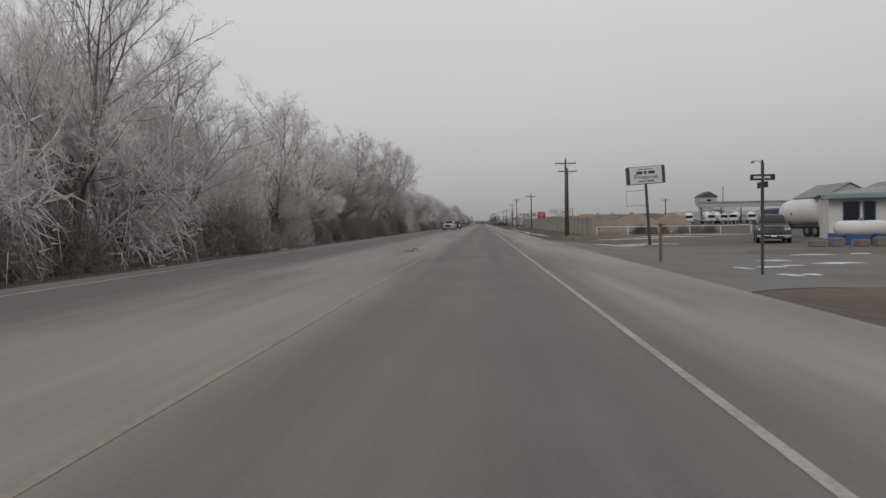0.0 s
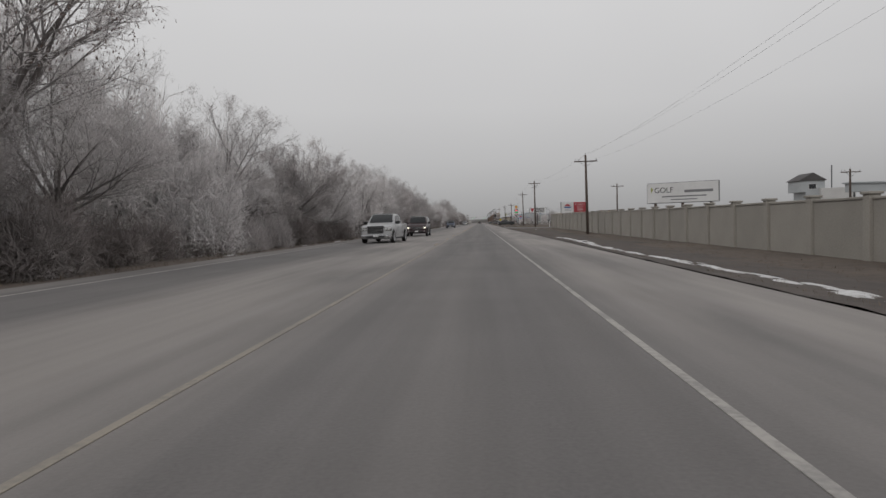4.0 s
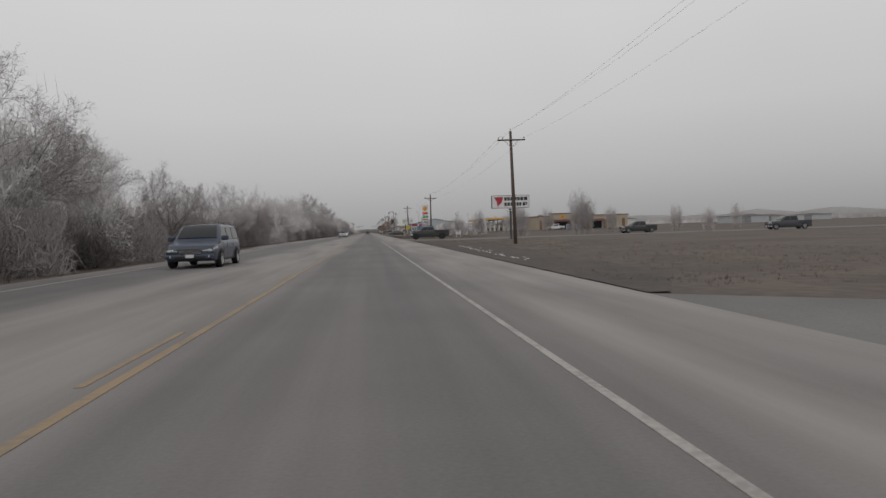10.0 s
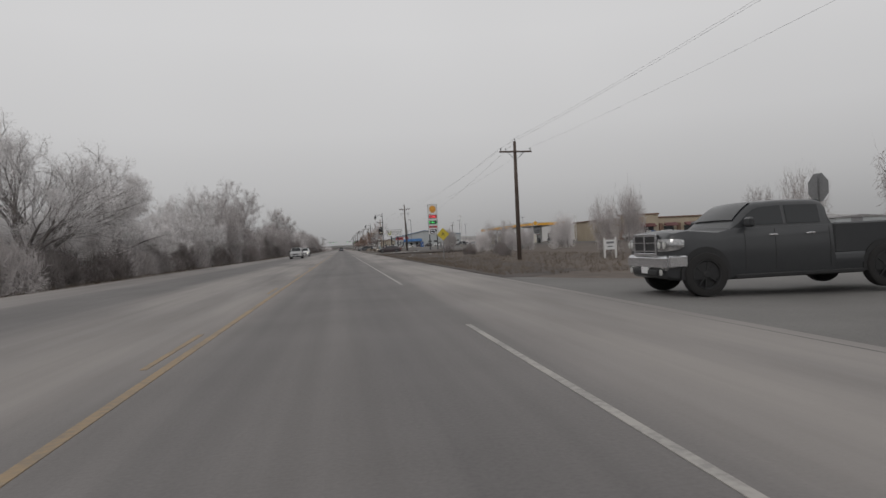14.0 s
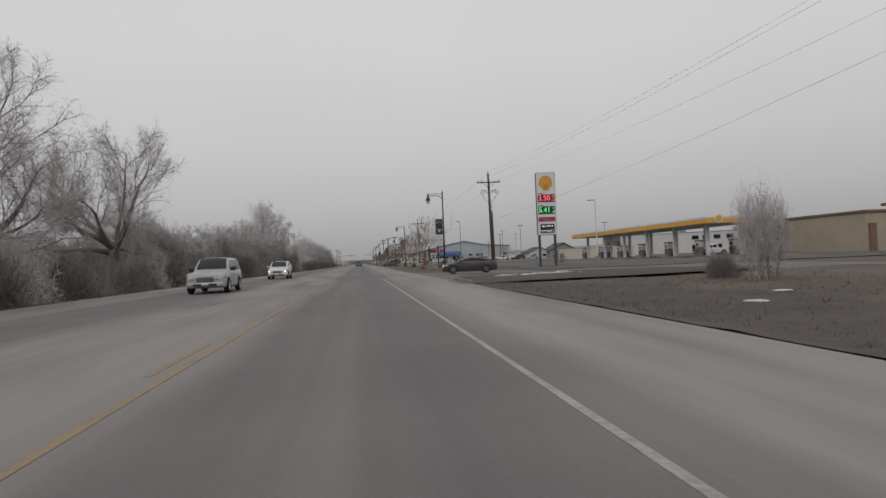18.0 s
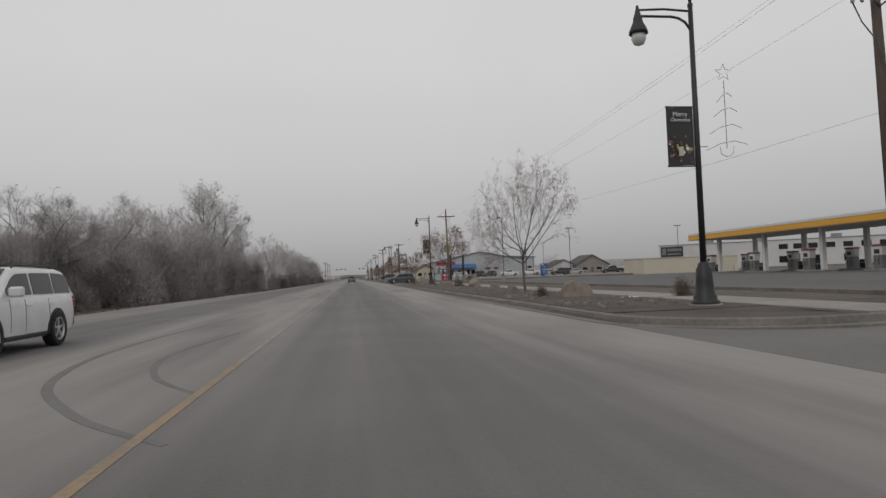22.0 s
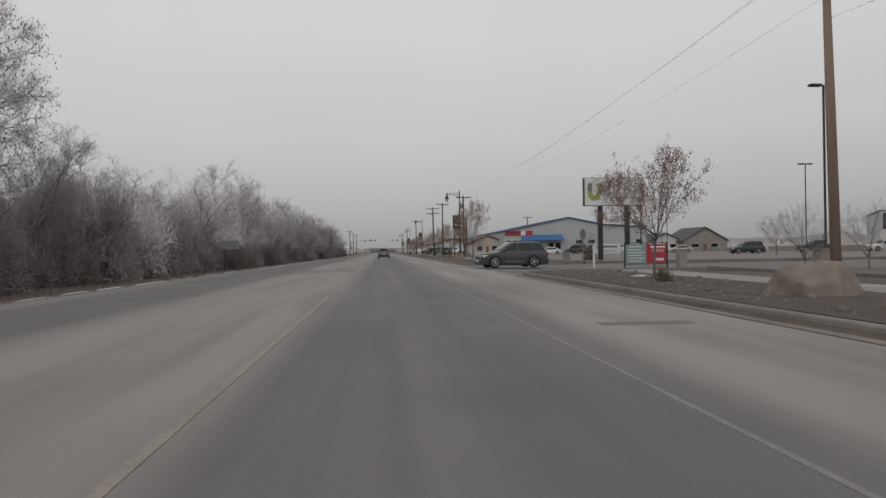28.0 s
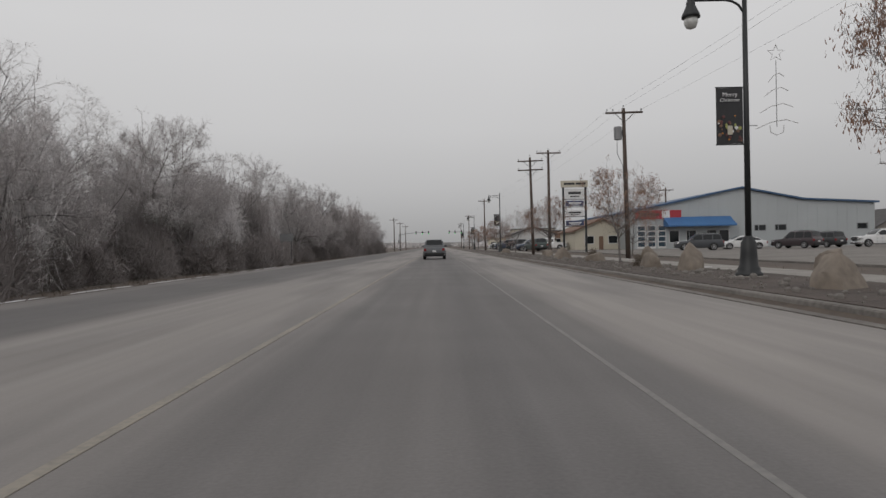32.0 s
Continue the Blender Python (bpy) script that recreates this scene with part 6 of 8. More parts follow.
# billboard by the wall
s = thing("billboard", pose(16.1, 137.0, land(16, 137), 0, 0, -36), "weathered white billboard standing behind the wall", "billboard")
for x in (-2.2, 0, 2.2):
    part("post", Geo().box(x - 0.09, 0.0, -0.3, x + 0.09, 0.18, 3.1), M["pole_wood"], s)
b = sign_box(s, 5.7, 1.65, 2.75, "sign_white", 0.2, "grey_metal")
lettering("GOLF", 0.62, M["sign_black"], b, -1.45, 3.78, -0.118)
bars(b, [(0.2, 2.4, 3.55, 3.75), (-1.6, 1.9, 3.22, 3.32), (-0.9, 1.2, 2.98, 3.06)], "sign_grey", -0.11)
part("printed_flag", Geo().prism([(-2.5, 3.55), (-2.3, 3.9), (-2.5, 4.1)], "y", -0.125, -0.1), M["sign_olive"], b)

# double sign of the batch plant
s = thing("plant_sign", pose(16.85, 202.6, land(16.8, 202), 0, 0, 29), "pair of white and red plant signs on steel posts", "sign")
for x in (-2.75, -0.02, 2.75):
    part("post", Geo().box(x - 0.05, 0.0, -0.3, x + 0.05, 0.1, 4.55), M["grey_metal"], s)
w = part("white_panel", Geo().box(-2.7, -0.06, 2.4, -0.06, 0.0, 4.45, 0.01), M["sign_white"], s)
part("emblem", Geo().prism([(-1.38 + 0.62 * math.cos(a), 3.78 + 0.36 * math.sin(a)) for a in [math.pi * t / 12 for t in range(13)]], "y", -0.075, -0.05), M["sign_red"], w)
bars(w, [(-2.15, -0.62, 3.45, 3.70)], "sign_blue", -0.065)
bars(w, [(-2.05, -1.65, 3.05, 3.14), (-1.55, -1.2, 3.05, 3.14), (-1.1, -0.6, 3.05, 3.14)], "sign_grey", -0.065)
r_ = part("red_panel", Geo().box(0.02, -0.06, 2.4, 2.75, 0.0, 4.5, 0.01), M["sign_red"], s)
for k, tx in enumerate(("ROOSEVELT", "BATCH", "PLANT")):
    lettering(tx, 0.42, M["sign_white"], r_, 1.38, 4.08 - 0.44 * k, -0.068)
bars(r_, [(1.0, 1.75, 2.82, 2.87)], "sign_white", -0.065)

# farm shop sign
s = thing("shop_sign", pose(18.45, 295.9, land(18.4, 296)), "wide white shop sign with a red shield on one steel post", "sign")
part("post", Geo().box(-0.13, -0.13, -0.3, 0.13, 0.13, 4.2, 0.02), M["steel_dark"], s)
b = sign_box(s, 5.0, 1.68, 4.02, "sign_white", 0.42)
part("emblem", Geo().prism([(-2.2, 5.45), (-1.0, 5.5), (-1.15, 4.85), (-1.75, 4.22), (-1.85, 4.85)], "y", -0.245, -0.2), M["sign_red"], b)
bars(b, [(-0.85, -0.52, 5.0, 5.45), (-0.45, -0.1, 5.0, 5.45), (-0.02, 0.38, 5.0, 5.45), (0.46, 0.80, 5.0, 5.45), (0.88, 1.2, 5.0, 5.45), (1.28, 1.68, 5.0, 5.45), (1.76, 2.2, 5.0, 5.45),
         (-0.85, -0.52, 4.3, 4.75), (-0.45, -0.1, 4.3, 4.75), (-0.02, 0.30, 4.3, 4.75), (0.38, 0.70, 4.3, 4.75), (0.78, 1.06, 4.3, 4.75), (1.12, 1.42, 4.3, 4.75), (1.6, 1.9, 4.3, 4.75), (1.96, 2.2, 4.42, 4.75)], "sign_black", -0.225)
pl = part("number_plaque", Geo().box(-0.36, -0.16, 3.68, 0.40, 0.16, 4.0, 0.01), M["sign_white"], s)
bars(pl, [(-0.26, -0.12, 3.74, 3.94), (-0.06, 0.08, 3.74, 3.94), (0.14, 0.30, 3.74, 3.94)], "sign_black", -0.165)

# filling station price sign
s = thing("price_sign", pose(19.45, 434.9, 0.15, 0, 0, -4), "tall white filling station price sign on two posts", "price sign")
for x in (-0.82, 0.82):
    part("post", Geo().box(x - 0.12, -0.12, -0.4, x + 0.12, 0.12, 3.4, 0.02), M["steel_dark"], s)
b = part("sign_case", Geo().box(-1.02, -0.24, 3.2, 1.02, 0.24, 9.75, 0.03), M["sign_grey"], s)
part("face", Geo().box(-0.97, -0.26, 3.25, 0.97, -0.2, 9.70), M["sign_white"], b)
fan = [(0.72 * math.cos(a) * (1.0 if 0.25 < a < 2.9 else 0.98), 8.62 + 0.78 * math.sin(a)) for a in [math.pi * (-0.12 + 1.24 * t / 20) for t in range(21)]]
fan = fan + [(-0.34, 8.0), (-0.30, 7.86), (0.30, 7.86), (0.34, 8.0)]
e = part("emblem", Geo().prism(fan, "y", -0.275, -0.25), M["shell_orange"], b, "orange shell emblem")
part("emblem_fan", Geo().prism([(x * 0.9, 8.6 + (z - 8.6) * 0.9) for x, z in fan], "y", -0.285, -0.27), M["shell_yellow"], e)
for k in range(7):
    a = math.pi * (0.08 + 0.84 * k / 6)
    part("emblem_rib", Geo().prism([(-0.03 + 0.06 * math.cos(a), 8.0), (0.03 + 0.06 * math.cos(a), 8.0), (0.62 * math.cos(a) + 0.02, 8.62 + 0.64 * math.sin(a)), (0.62 * math.cos(a) - 0.02, 8.62 + 0.64 * math.sin(a))], "y", -0.292, -0.28), M["shell_orange"], e)
for zc, word, mt in ((7.05, "3.50", "led_red"), (5.80, "5.41", "led_green")):
    pn = part("price_panel", Geo().box(-0.88, -0.285, zc - 0.40, 0.88, -0.25, zc + 0.40), M["sign_black"], b)
    lettering(word, 0.78, M[mt], pn, -0.22, zc, -0.294, squeeze=0.95)
    lettering("9", 0.34, M[mt], pn, 0.70, zc + 0.18, -0.294)
    lettering("10", 0.30, M[mt], pn, 0.70, zc - 0.2, -0.294)
    bars(b, [(-0.8, -0.3, zc + 0.47, zc + 0.56)], "sign_red", -0.262)
pn = part("grade_panel", Geo().box(-0.88, -0.285, 4.62, 0.88, -0.25, 5.08), M["sign_red"], b)
bars(pn, [(-0.4, 0.45, 4.70, 4.82), (-0.4, 0.0, 4.9, 5.0)], "sign_grey", -0.29)
pn = part("message_panel", Geo().box(-0.72, -0.285, 3.42, 0.76, -0.25, 4.35), M["sign_black"], b)
lettering("FILL YOUR", 0.24, M["led_white"], pn, 0.02, 4.12, -0.294)
lettering("CUP TODAY", 0.24, M["led_white"], pn, 0.02, 3.62, -0.294)

# gym billboard
s = thing("gym_sign", pose(20.15, 546.9, 0.18), "white gym sign in a black frame on two thick posts", "sign")
for x in (-1.25, 1.25):
    part("post", Geo().box(x - 0.20, -0.16, -0.4, x + 0.20, 0.16, 5.0, 0.02), M["black_metal"], s)
b = sign_box(s, 5.55, 2.55, 4.88, "sign_white", 0.5, "black_metal")
part("emblem", Geo().prism([(-2.45, 6.9), (-2.05, 6.9), (-2.05, 6.0), (-1.85, 5.8), (-1.6, 6.0), (-1.6, 6.9), (-1.25, 6.9), (-1.25, 5.75), (-1.55, 5.4), (-1.85, 5.32), (-2.15, 5.4), (-2.45, 5.75)], "y", -0.285, -0.25), M["sign_olive"], b)
part("emblem_cap", Geo().prism([(-2.45, 6.9), (-2.05, 6.9), (-2.05, 6.2), (-2.45, 6.2)], "y", -0.290, -0.25), M["sign_grey"], b)
lettering("FITNESS", 0.86, M["sign_grey"], b, 0.76, 6.42, -0.278, squeeze=1.28)
bars(b, [(-1.0, 2.45, 6.0, 6.04)], "sign_grey", -0.27)
lettering("Therapy & Gym", 0.54, M["sign_grey"], b, 0.76, 5.62, -0.278, squeeze=1.12)
ban = thing("vinyl_banner", pose(22, 554, 0.2), "white vinyl banner stretched between stakes", "banner")
for x in (-1.5, 1.5):
    part("stake", Geo().tube([(x, 0.03, -0.2), (x, 0.03, 1.6)], 0.03, 6), M["grey_metal"], ban)
v = part("sheet", Geo().box(-1.45, -0.01, 0.5, 1.45, 0.01, 1.5, 0.004), M["sign_white"], ban)
lettering("Coming Soon!", 0.36, M["sign_grey"], v, 0, 0.8, -0.016)
bars(v, [(-1.1, 1.1, 1.1, 1.3)], "sign_grey", -0.01)

# menu board
s = thing("menu_board", pose(14.0, 525.0, -0.1, 0, 0, -4), "low framed menu board, teal fading to red", "sign")
for x in (-1.2, 1.2):
    part("post", Geo().box(x - 0.035, -0.035, -0.3, x + 0.035, 0.035, 1.62), M["black_metal"], s)
part("frame", Geo().tube([(-1.2, 0, 1.6), (1.2, 0, 1.6)], 0.025, 6).tube([(-1.2, 0, 0.42), (1.2, 0, 0.42)], 0.025, 6), M["black_metal"], s)
v = part("sheet", Geo().box(-1.16, -0.015, 0.46, 0.02, 0.015, 1.52, 0.004), M["sign_teal"], s)
v2 = part("sheet", Geo().box(0.025, -0.015, 0.46, 1.16, 0.015, 1.52, 0.004), M["sign_red"], s, "red half of the board")
bars(v, [(-1.0, -0.2, 1.36, 1.42), (-1.0, -0.3, 1.2, 1.25), (-1.0, -0.1, 1.04, 1.09), (-1.0, -0.25, 0.88, 0.93), (-1.0, -0.05, 0.72, 0.77), (-1.0, -0.2, 0.56, 0.61)], "sign_white", -0.012)
lettering("MENU", 0.24, M["sign_white"], v2, 0.68, 1.16, -0.02)
bars(v2, [(0.25, 1.1, 1.32, 1.42), (0.45, 1.0, 0.6, 0.74)], "sign_white", -0.012)
# small blue pump sign
s = thing("pump_sign", pose(25.7, 506.6, 0.2), "small blue sign with white lines on a post", "sign")
part("post", Geo().box(-0.05, 0.0, -0.3, 0.05, 0.1, 2.0), M["grey_metal"], s)
v = part("panel", Geo().box(-0.5, -0.04, 0.35, 0.5, 0.0, 2.1, 0.01), M["sign_blue"], s)
for tx, tz in (("TAP", 1.62), ("PUMP", 1.26), ("GO", 0.90)):
    lettering(tx, 0.30, M["sign_white"], v, 0.06, tz, -0.05)
bars(v, [(-0.42, 0.0, 1.88, 1.98), (0.1, 0.4, 0.48, 0.56)], "sign_white", -0.038)

# plaza sign
s = thing("plaza_sign", pose(15.3, 622.2, 0.18), "tall plaza sign with stacked panels in a dark frame", "sign")
for x in (-1.25, 1.25):
    part("post", Geo().box(x - 0.11, -0.11, -0.4, x + 0.11, 0.11, 7.3, 0.02), M["black_metal"], s)
top = part("top_panel", Geo().box(-1.5, -0.2, 7.3, 1.5, 0.2, 8.05, 0.02), M["stucco_cream"], s, "cream header panel")
bars(top, [(-1.2, 0.0, 7.58, 7.8), (0.15, 1.25, 7.58, 7.8)], "sign_black", -0.21)
for z0, z1, mt, bm_ in ((6.05, 7.15, "sign_white", "sign_black"), (5.2, 5.8, "sign_navy", "sign_white"), (4.1, 4.75, "sign_white", "sign_black"), (3.0, 3.55, "sign_navy", "sign_white")):
    v = part("tenant_panel", Geo().box(-1.0, -0.14, z0, 1.0, 0.14, z1, 0.015), M[mt], s)
    bars(v, [(-0.7, 0.7, z0 + 0.42 * (z1 - z0), z0 + 0.68 * (z1 - z0)), (-0.5, 0.5, z0 + 0.15 * (z1 - z0), z0 + 0.26 * (z1 - z0))], bm_, -0.145)
    part("bar", Geo().box(-1.25, -0.04, z0 - 0.14, 1.25, 0.04, z0 - 0.07), M["black_metal"], s)


def road_sign(name, x, y, turn, outline, zc, face, label, writing=None, back="grey_metal"):
    ob = thing(name, pose(x, y, max(land(x, y), -0.25), 0, 0, turn), label, "road sign")
    part("post", Geo().box(-0.03, 0.0, -0.3, 0.03, 0.05, zc + 0.3), M["grey_metal"], ob)
    pl = part("plate", Geo().prism([(px, zc + pz) for px, pz in outline], "y", -0.012, 0.0), M[back], ob)
    part("face", Geo().prism([(px * 0.97, zc + pz * 0.97) for px, pz in outline], "y", -0.018, -0.008), M[face], pl)
    for tx, size, dz in writing or ():
        lettering(tx, size, M["sign_black"], pl, 0, zc + dz, -0.024)
    return ob


octagon = [(0.44 * math.cos(math.pi / 8 + k * math.pi / 4), 0.44 * math.sin(math.pi / 8 + k * math.pi / 4)) for k in range(8)]
road_sign("stop_sign", 13.4, 312.4, 90, octagon, 2.55, "sign_red", "octagonal stop sign seen from its grey back")
road_sign("stop_sign", 12.6, 432.0, 80, octagon, 2.62, "sign_red", "octagonal stop sign seen from its grey back")
road_sign("stop_sign", 16.2, 543.5, 110, octagon, 2.5, "sign_red", "octagonal stop sign seen from its grey back")
road_sign("warning_sign", 8.4, 351, 0, [(0.55, 0), (0, 0.55), (-0.55, 0), (0, -0.55)], 2.2, "sign_yellow", "yellow diamond warning sign with an arrow", [("^", 0.7, -0.1)])
road_sign("speed_limit_sign", 9.6, 655, 0, [(-0.4, -0.5), (0.4, -0.5), (0.4, 0.5), (-0.4, 0.5)], 2.7, "sign_white", "white speed limit sign reading 35", [("SPEED", 0.19, 0.36), ("LIMIT", 0.19, 0.18), ("35", 0.5, -0.18)])
p = thing("object_marker", pose(15.9, 379.5, land(15.9, 379.5), 0, 8, 20), "striped object marker on a short stake", "marker")
p.scale = (0.62, 0.62, 0.62)
part("stake", Geo().tube([(0, 0.02, -0.3), (0, 0.02, 1.0)], 0.03, 6), M["grey_metal"], p)
v = part("panel", Geo().box(-0.15, -0.02, 0.45, 0.15, 0.0, 1.25), M["sign_white"], p)
for k in range(3):
    part("stripe", Geo().prism([(-0.15, 0.5 + 0.26 * k), (0.15, 0.62 + 0.26 * k), (0.15, 0.74 + 0.26 * k), (-0.15, 0.62 + 0.26 * k)], "y", -0.03, -0.015), M["shell_orange"], v)

p = thing("yard_sign", pose(17.0, 335.8, land(17, 335.8), 0, 0, 10), "white wooden frame sign standing in dry grass", "sign")
for x in (-0.42, 0.42):
    part("post", Geo().box(x - 0.05, -0.05, -0.3, x + 0.05, 0.05, 1.35, 0.01), M["white_paint"], p)
v = part("panel", Geo().box(-0.37, -0.02, 0.55, 0.37, 0.02, 1.2, 0.008), M["sign_white"], p)
bars(v, [(-0.28, 0.28, 0.95, 1.08), (-0.2, 0.2, 0.72, 0.8)], "sign_grey", -0.02)

# traffic signals over the crossing far ahead
for sx, x in ((1, -15.0), (-1, 15.5)):
    s = thing("traffic_signal", pose(x, 800, 0), "steel mast arm with traffic signals over the crossing", "traffic signal", "signals")
    part("mast", Geo().tube([(0, 0, -0.3), (0, 0, 6.4)], [0.16, 0.12], 10), M["grey_metal"], s)
    part("arm", Geo().tube([(0, 0, 5.6), (sx * 3, 0, 6.2), (sx * 7, 0, 6.5), (sx * 11.5, 0, 6.55)], [0.11, 0.09, 0.08, 0.06], 8), M["grey_metal"], s)
    for k in (6.5, 9.0, 11.3):
        hd = part("signal_head", Geo().box(sx * k - 0.2, -0.2, 5.85, sx * k + 0.2, 0.1, 7.0, 0.03), M["sign_black"], s)
        part("lens", Geo().lathe([(0.0, 0), (0.13, 0.0), (0.13, 0.03), (0.0, 0.04)], 10), M["led_green"], hd, "green signal lens").matrix_basis = pose(sx * k, -0.2, 6.05, 90, 0, 0)
    part("side_head", Geo().box(-0.35, -0.2, 2.6, 0.05, 0.1, 3.7, 0.03), M["sign_black"], s)

# ---- buildings ----
def block(ob, name, x0, y0, z0, x1, y1, z1, material, c=0.0, label=""):
    return part(name, Geo().box(x0, y0, z0, x1, y1, z1, c), M[material], ob, label)


def window(ob, x0, z0, x1, z1, y=0.0, frame="white_paint", name="window", glass="glass"):
    """A framed window on a wall that looks towards -y."""
    w = part(name, Geo().box(x0, y - 0.05, z0, x1, y + 0.02, z0 + 0.08).box(x0, y - 0.05, z1 - 0.08, x1, y + 0.02, z1).box(x0, y - 0.05, z0 + 0.08, x0 + 0.08, y + 0.02, z1 - 0.08).box(x1 - 0.08, y - 0.05, z0 + 0.08, x1, y + 0.02, z1 - 0.08), M[frame], ob)
    part("pane", Geo().box(x0 + 0.08, y - 0.025, z0 + 0.08, x1 - 0.08, y + 0.01, z1 - 0.08), M[glass], w)
    return w


# propane office
b = thing("office_building", pose(26.0, 51, -0.4, 0, 0, -21), "low white office with blue trim and a grey roof", "building")
block(b, "wall", 0, 0, -0.3, 14, 8, 3.2, "white_paint")
block(b, "base_trim", -0.02, -0.03, -0.2, 14.02, 0.5, 0.45, "sign_blue", label="blue painted base")
block(b, "canopy_board", -0.5, -1.0, 3.0, 14.5, 0.3, 3.4, "sign_teal", 0.03, "dull blue fascia")
for x0, x1 in ((0.9, 2.0), (2.2, 3.0), (5.0, 6.6), (8.5, 10.0)):
    window(b, x0, 0.9 if x1 - x0 > 0.9 else 0.1, x1, 2.8, 0, "sign_blue")
part("roof", Geo().loft([rounded(-0.6, 8.6, 7.6, 3.4, 0.1), rounded(3.2, 5.2, 4.0, 4.0, 0.1)]), M["grey_metal"], b).matrix_basis = pose(7.2, 0, 0)
t_ = thing("propane_tank", pose(22.5, 40.5, -0.38, 0, 0, -8), "white horizontal propane tank on blue saddles", "tank")
part("tank", Geo().lathe([(0.0, -1.45), (0.25, -1.42), (0.42, -1.25), (0.46, -1.0), (0.46, 1.0), (0.42, 1.25), (0.25, 1.42), (0.0, 1.45)], 18), M["white_paint"], t_, smooth=True).matrix_basis = pose(0, 0, 0.95, 0, 90, 0)
for x in (-0.8, 0.8):
    block(t_, "saddle", x - 0.12, -0.4, -0.2, x + 0.12, 0.4, 0.62, "sign_blue", 0.02)
part("valve_hood", Geo().lathe([(0.14, 1.38), (0.14, 1.55), (0.0, 1.6)], 10), M["grey_metal"], t_)
for k in range(4):
    q = thing("concrete_block", pose(19.0 + 1.25 * k, 38.6 + 0.25 * (k % 2), -0.4, 0, 0, 8 * (k % 3)), "weathered concrete block lying in the yard", "concrete block", "yard blocks")
    part("block", Geo().box(-0.4, -0.25, -0.05, 0.4, 0.25, 0.36 + 0.12 * (k % 2), 0.06), M["kerb"], q)
tk = thing("tank_truck", pose(28.7, 60.5, -0.4, 0, 0, 8), "dark truck with a white propane tank", "truck")
part("tank", Geo().lathe([(0.0, -3.2), (0.6, -3.1), (1.0, -2.7), (1.15, -2.2), (1.15, 2.0), (1.0, 2.5), (0.6, 2.9), (0.0, 3.0)], 20), M["white_paint"], tk, smooth=True).matrix_basis = pose(0, -0.5, 2.15, 90, 0, 0)
block(tk, "chassis", -0.5, -3.8, 0.65, 0.5, 4.6, 0.95, "black_metal")
block(tk, "cab", -1.1, 3.0, 0.7, 1.1, 4.9, 2.6, "sign_navy", 0.18)
part("windscreen", Geo().box(-0.95, 4.88, 1.65, 0.95, 4.92, 2.4), M["glass"], tk)
bars(tk, [(-1.25, -1.16, 1.9, 2.1)], "sign_maroon", 0)
for wy in (4.0, -2.0, -3.1):
    for sx in (-1, 1):
        w = part("wheel", Geo().lathe([(0.25, -0.15), (0.48, -0.15), (0.5, -0.1), (0.5, 0.1), (0.48, 0.15), (0.28, 0.15), (0.25, 0.05)], 16), M["tyre"], tk)
        w.matrix_basis = pose(sx * 0.95, wy, 0.5, 0, 90 * sx, 0)
        part("rim", Geo().lathe([(0.0, 0.06), (0.24, 0.08), (0.27, 0.12)], 12), M["grey_metal"], w)


def heap(name, x, y, rx, ry, h, material, label, seed, steep=1.9):
    """A loose heap with an uneven flank."""
    g = Geo()
    nr, na = 9, 30
    for i in range(nr + 1):
        for k in range(na):
            a, t = 2 * math.pi * k / na, i / nr
            w = 1 + 0.22 * noise.noise((math.cos(a) * 1.3, math.sin(a) * 1.3, seed))
            zz = h * (1 - t ** steep) * (1 + 0.25 * noise.noise((t * 2.2, a, seed + 5)) * t) - 0.35 * t
            g.v.append((rx * t * w * math.cos(a), ry * t * w * math.sin(a), zz))
    for i in range(nr):
        for k in range(na):
            a, b2 = i * na + k, i * na + (k + 1) % na
            g.f.append((a, a + na, b2 + na, b2))
    ob = thing(name, pose(x, y, land(x, y)), label, "heap")
    part("heap", g, M[material], ob, smooth=True)
    return ob


heap("sand_heap", 23.0, 100, 6.4, 5, 2.7, "sand", "tan heap of sand behind the fence", 1, 1.5)
heap("sand_heap", 28.5, 101, 4.6, 4.5, 2.9, "sand", "tan heap of sand with snow on its flank", 6, 1.5)
heap("gravel_heap", 21.5, 86, 3.6, 2.4, 1.0, "soil", "dark heap of gravel with snow on it", 2)
heap("gravel_heap", 28.0, 88, 4.0, 2.6, 1.15, "soil", "dark heap of gravel and brush", 3)
heap("earth_mound", 52, 215, 20, 9, 3.6, "dirt", "broad brown mound of earth behind the wall", 4)


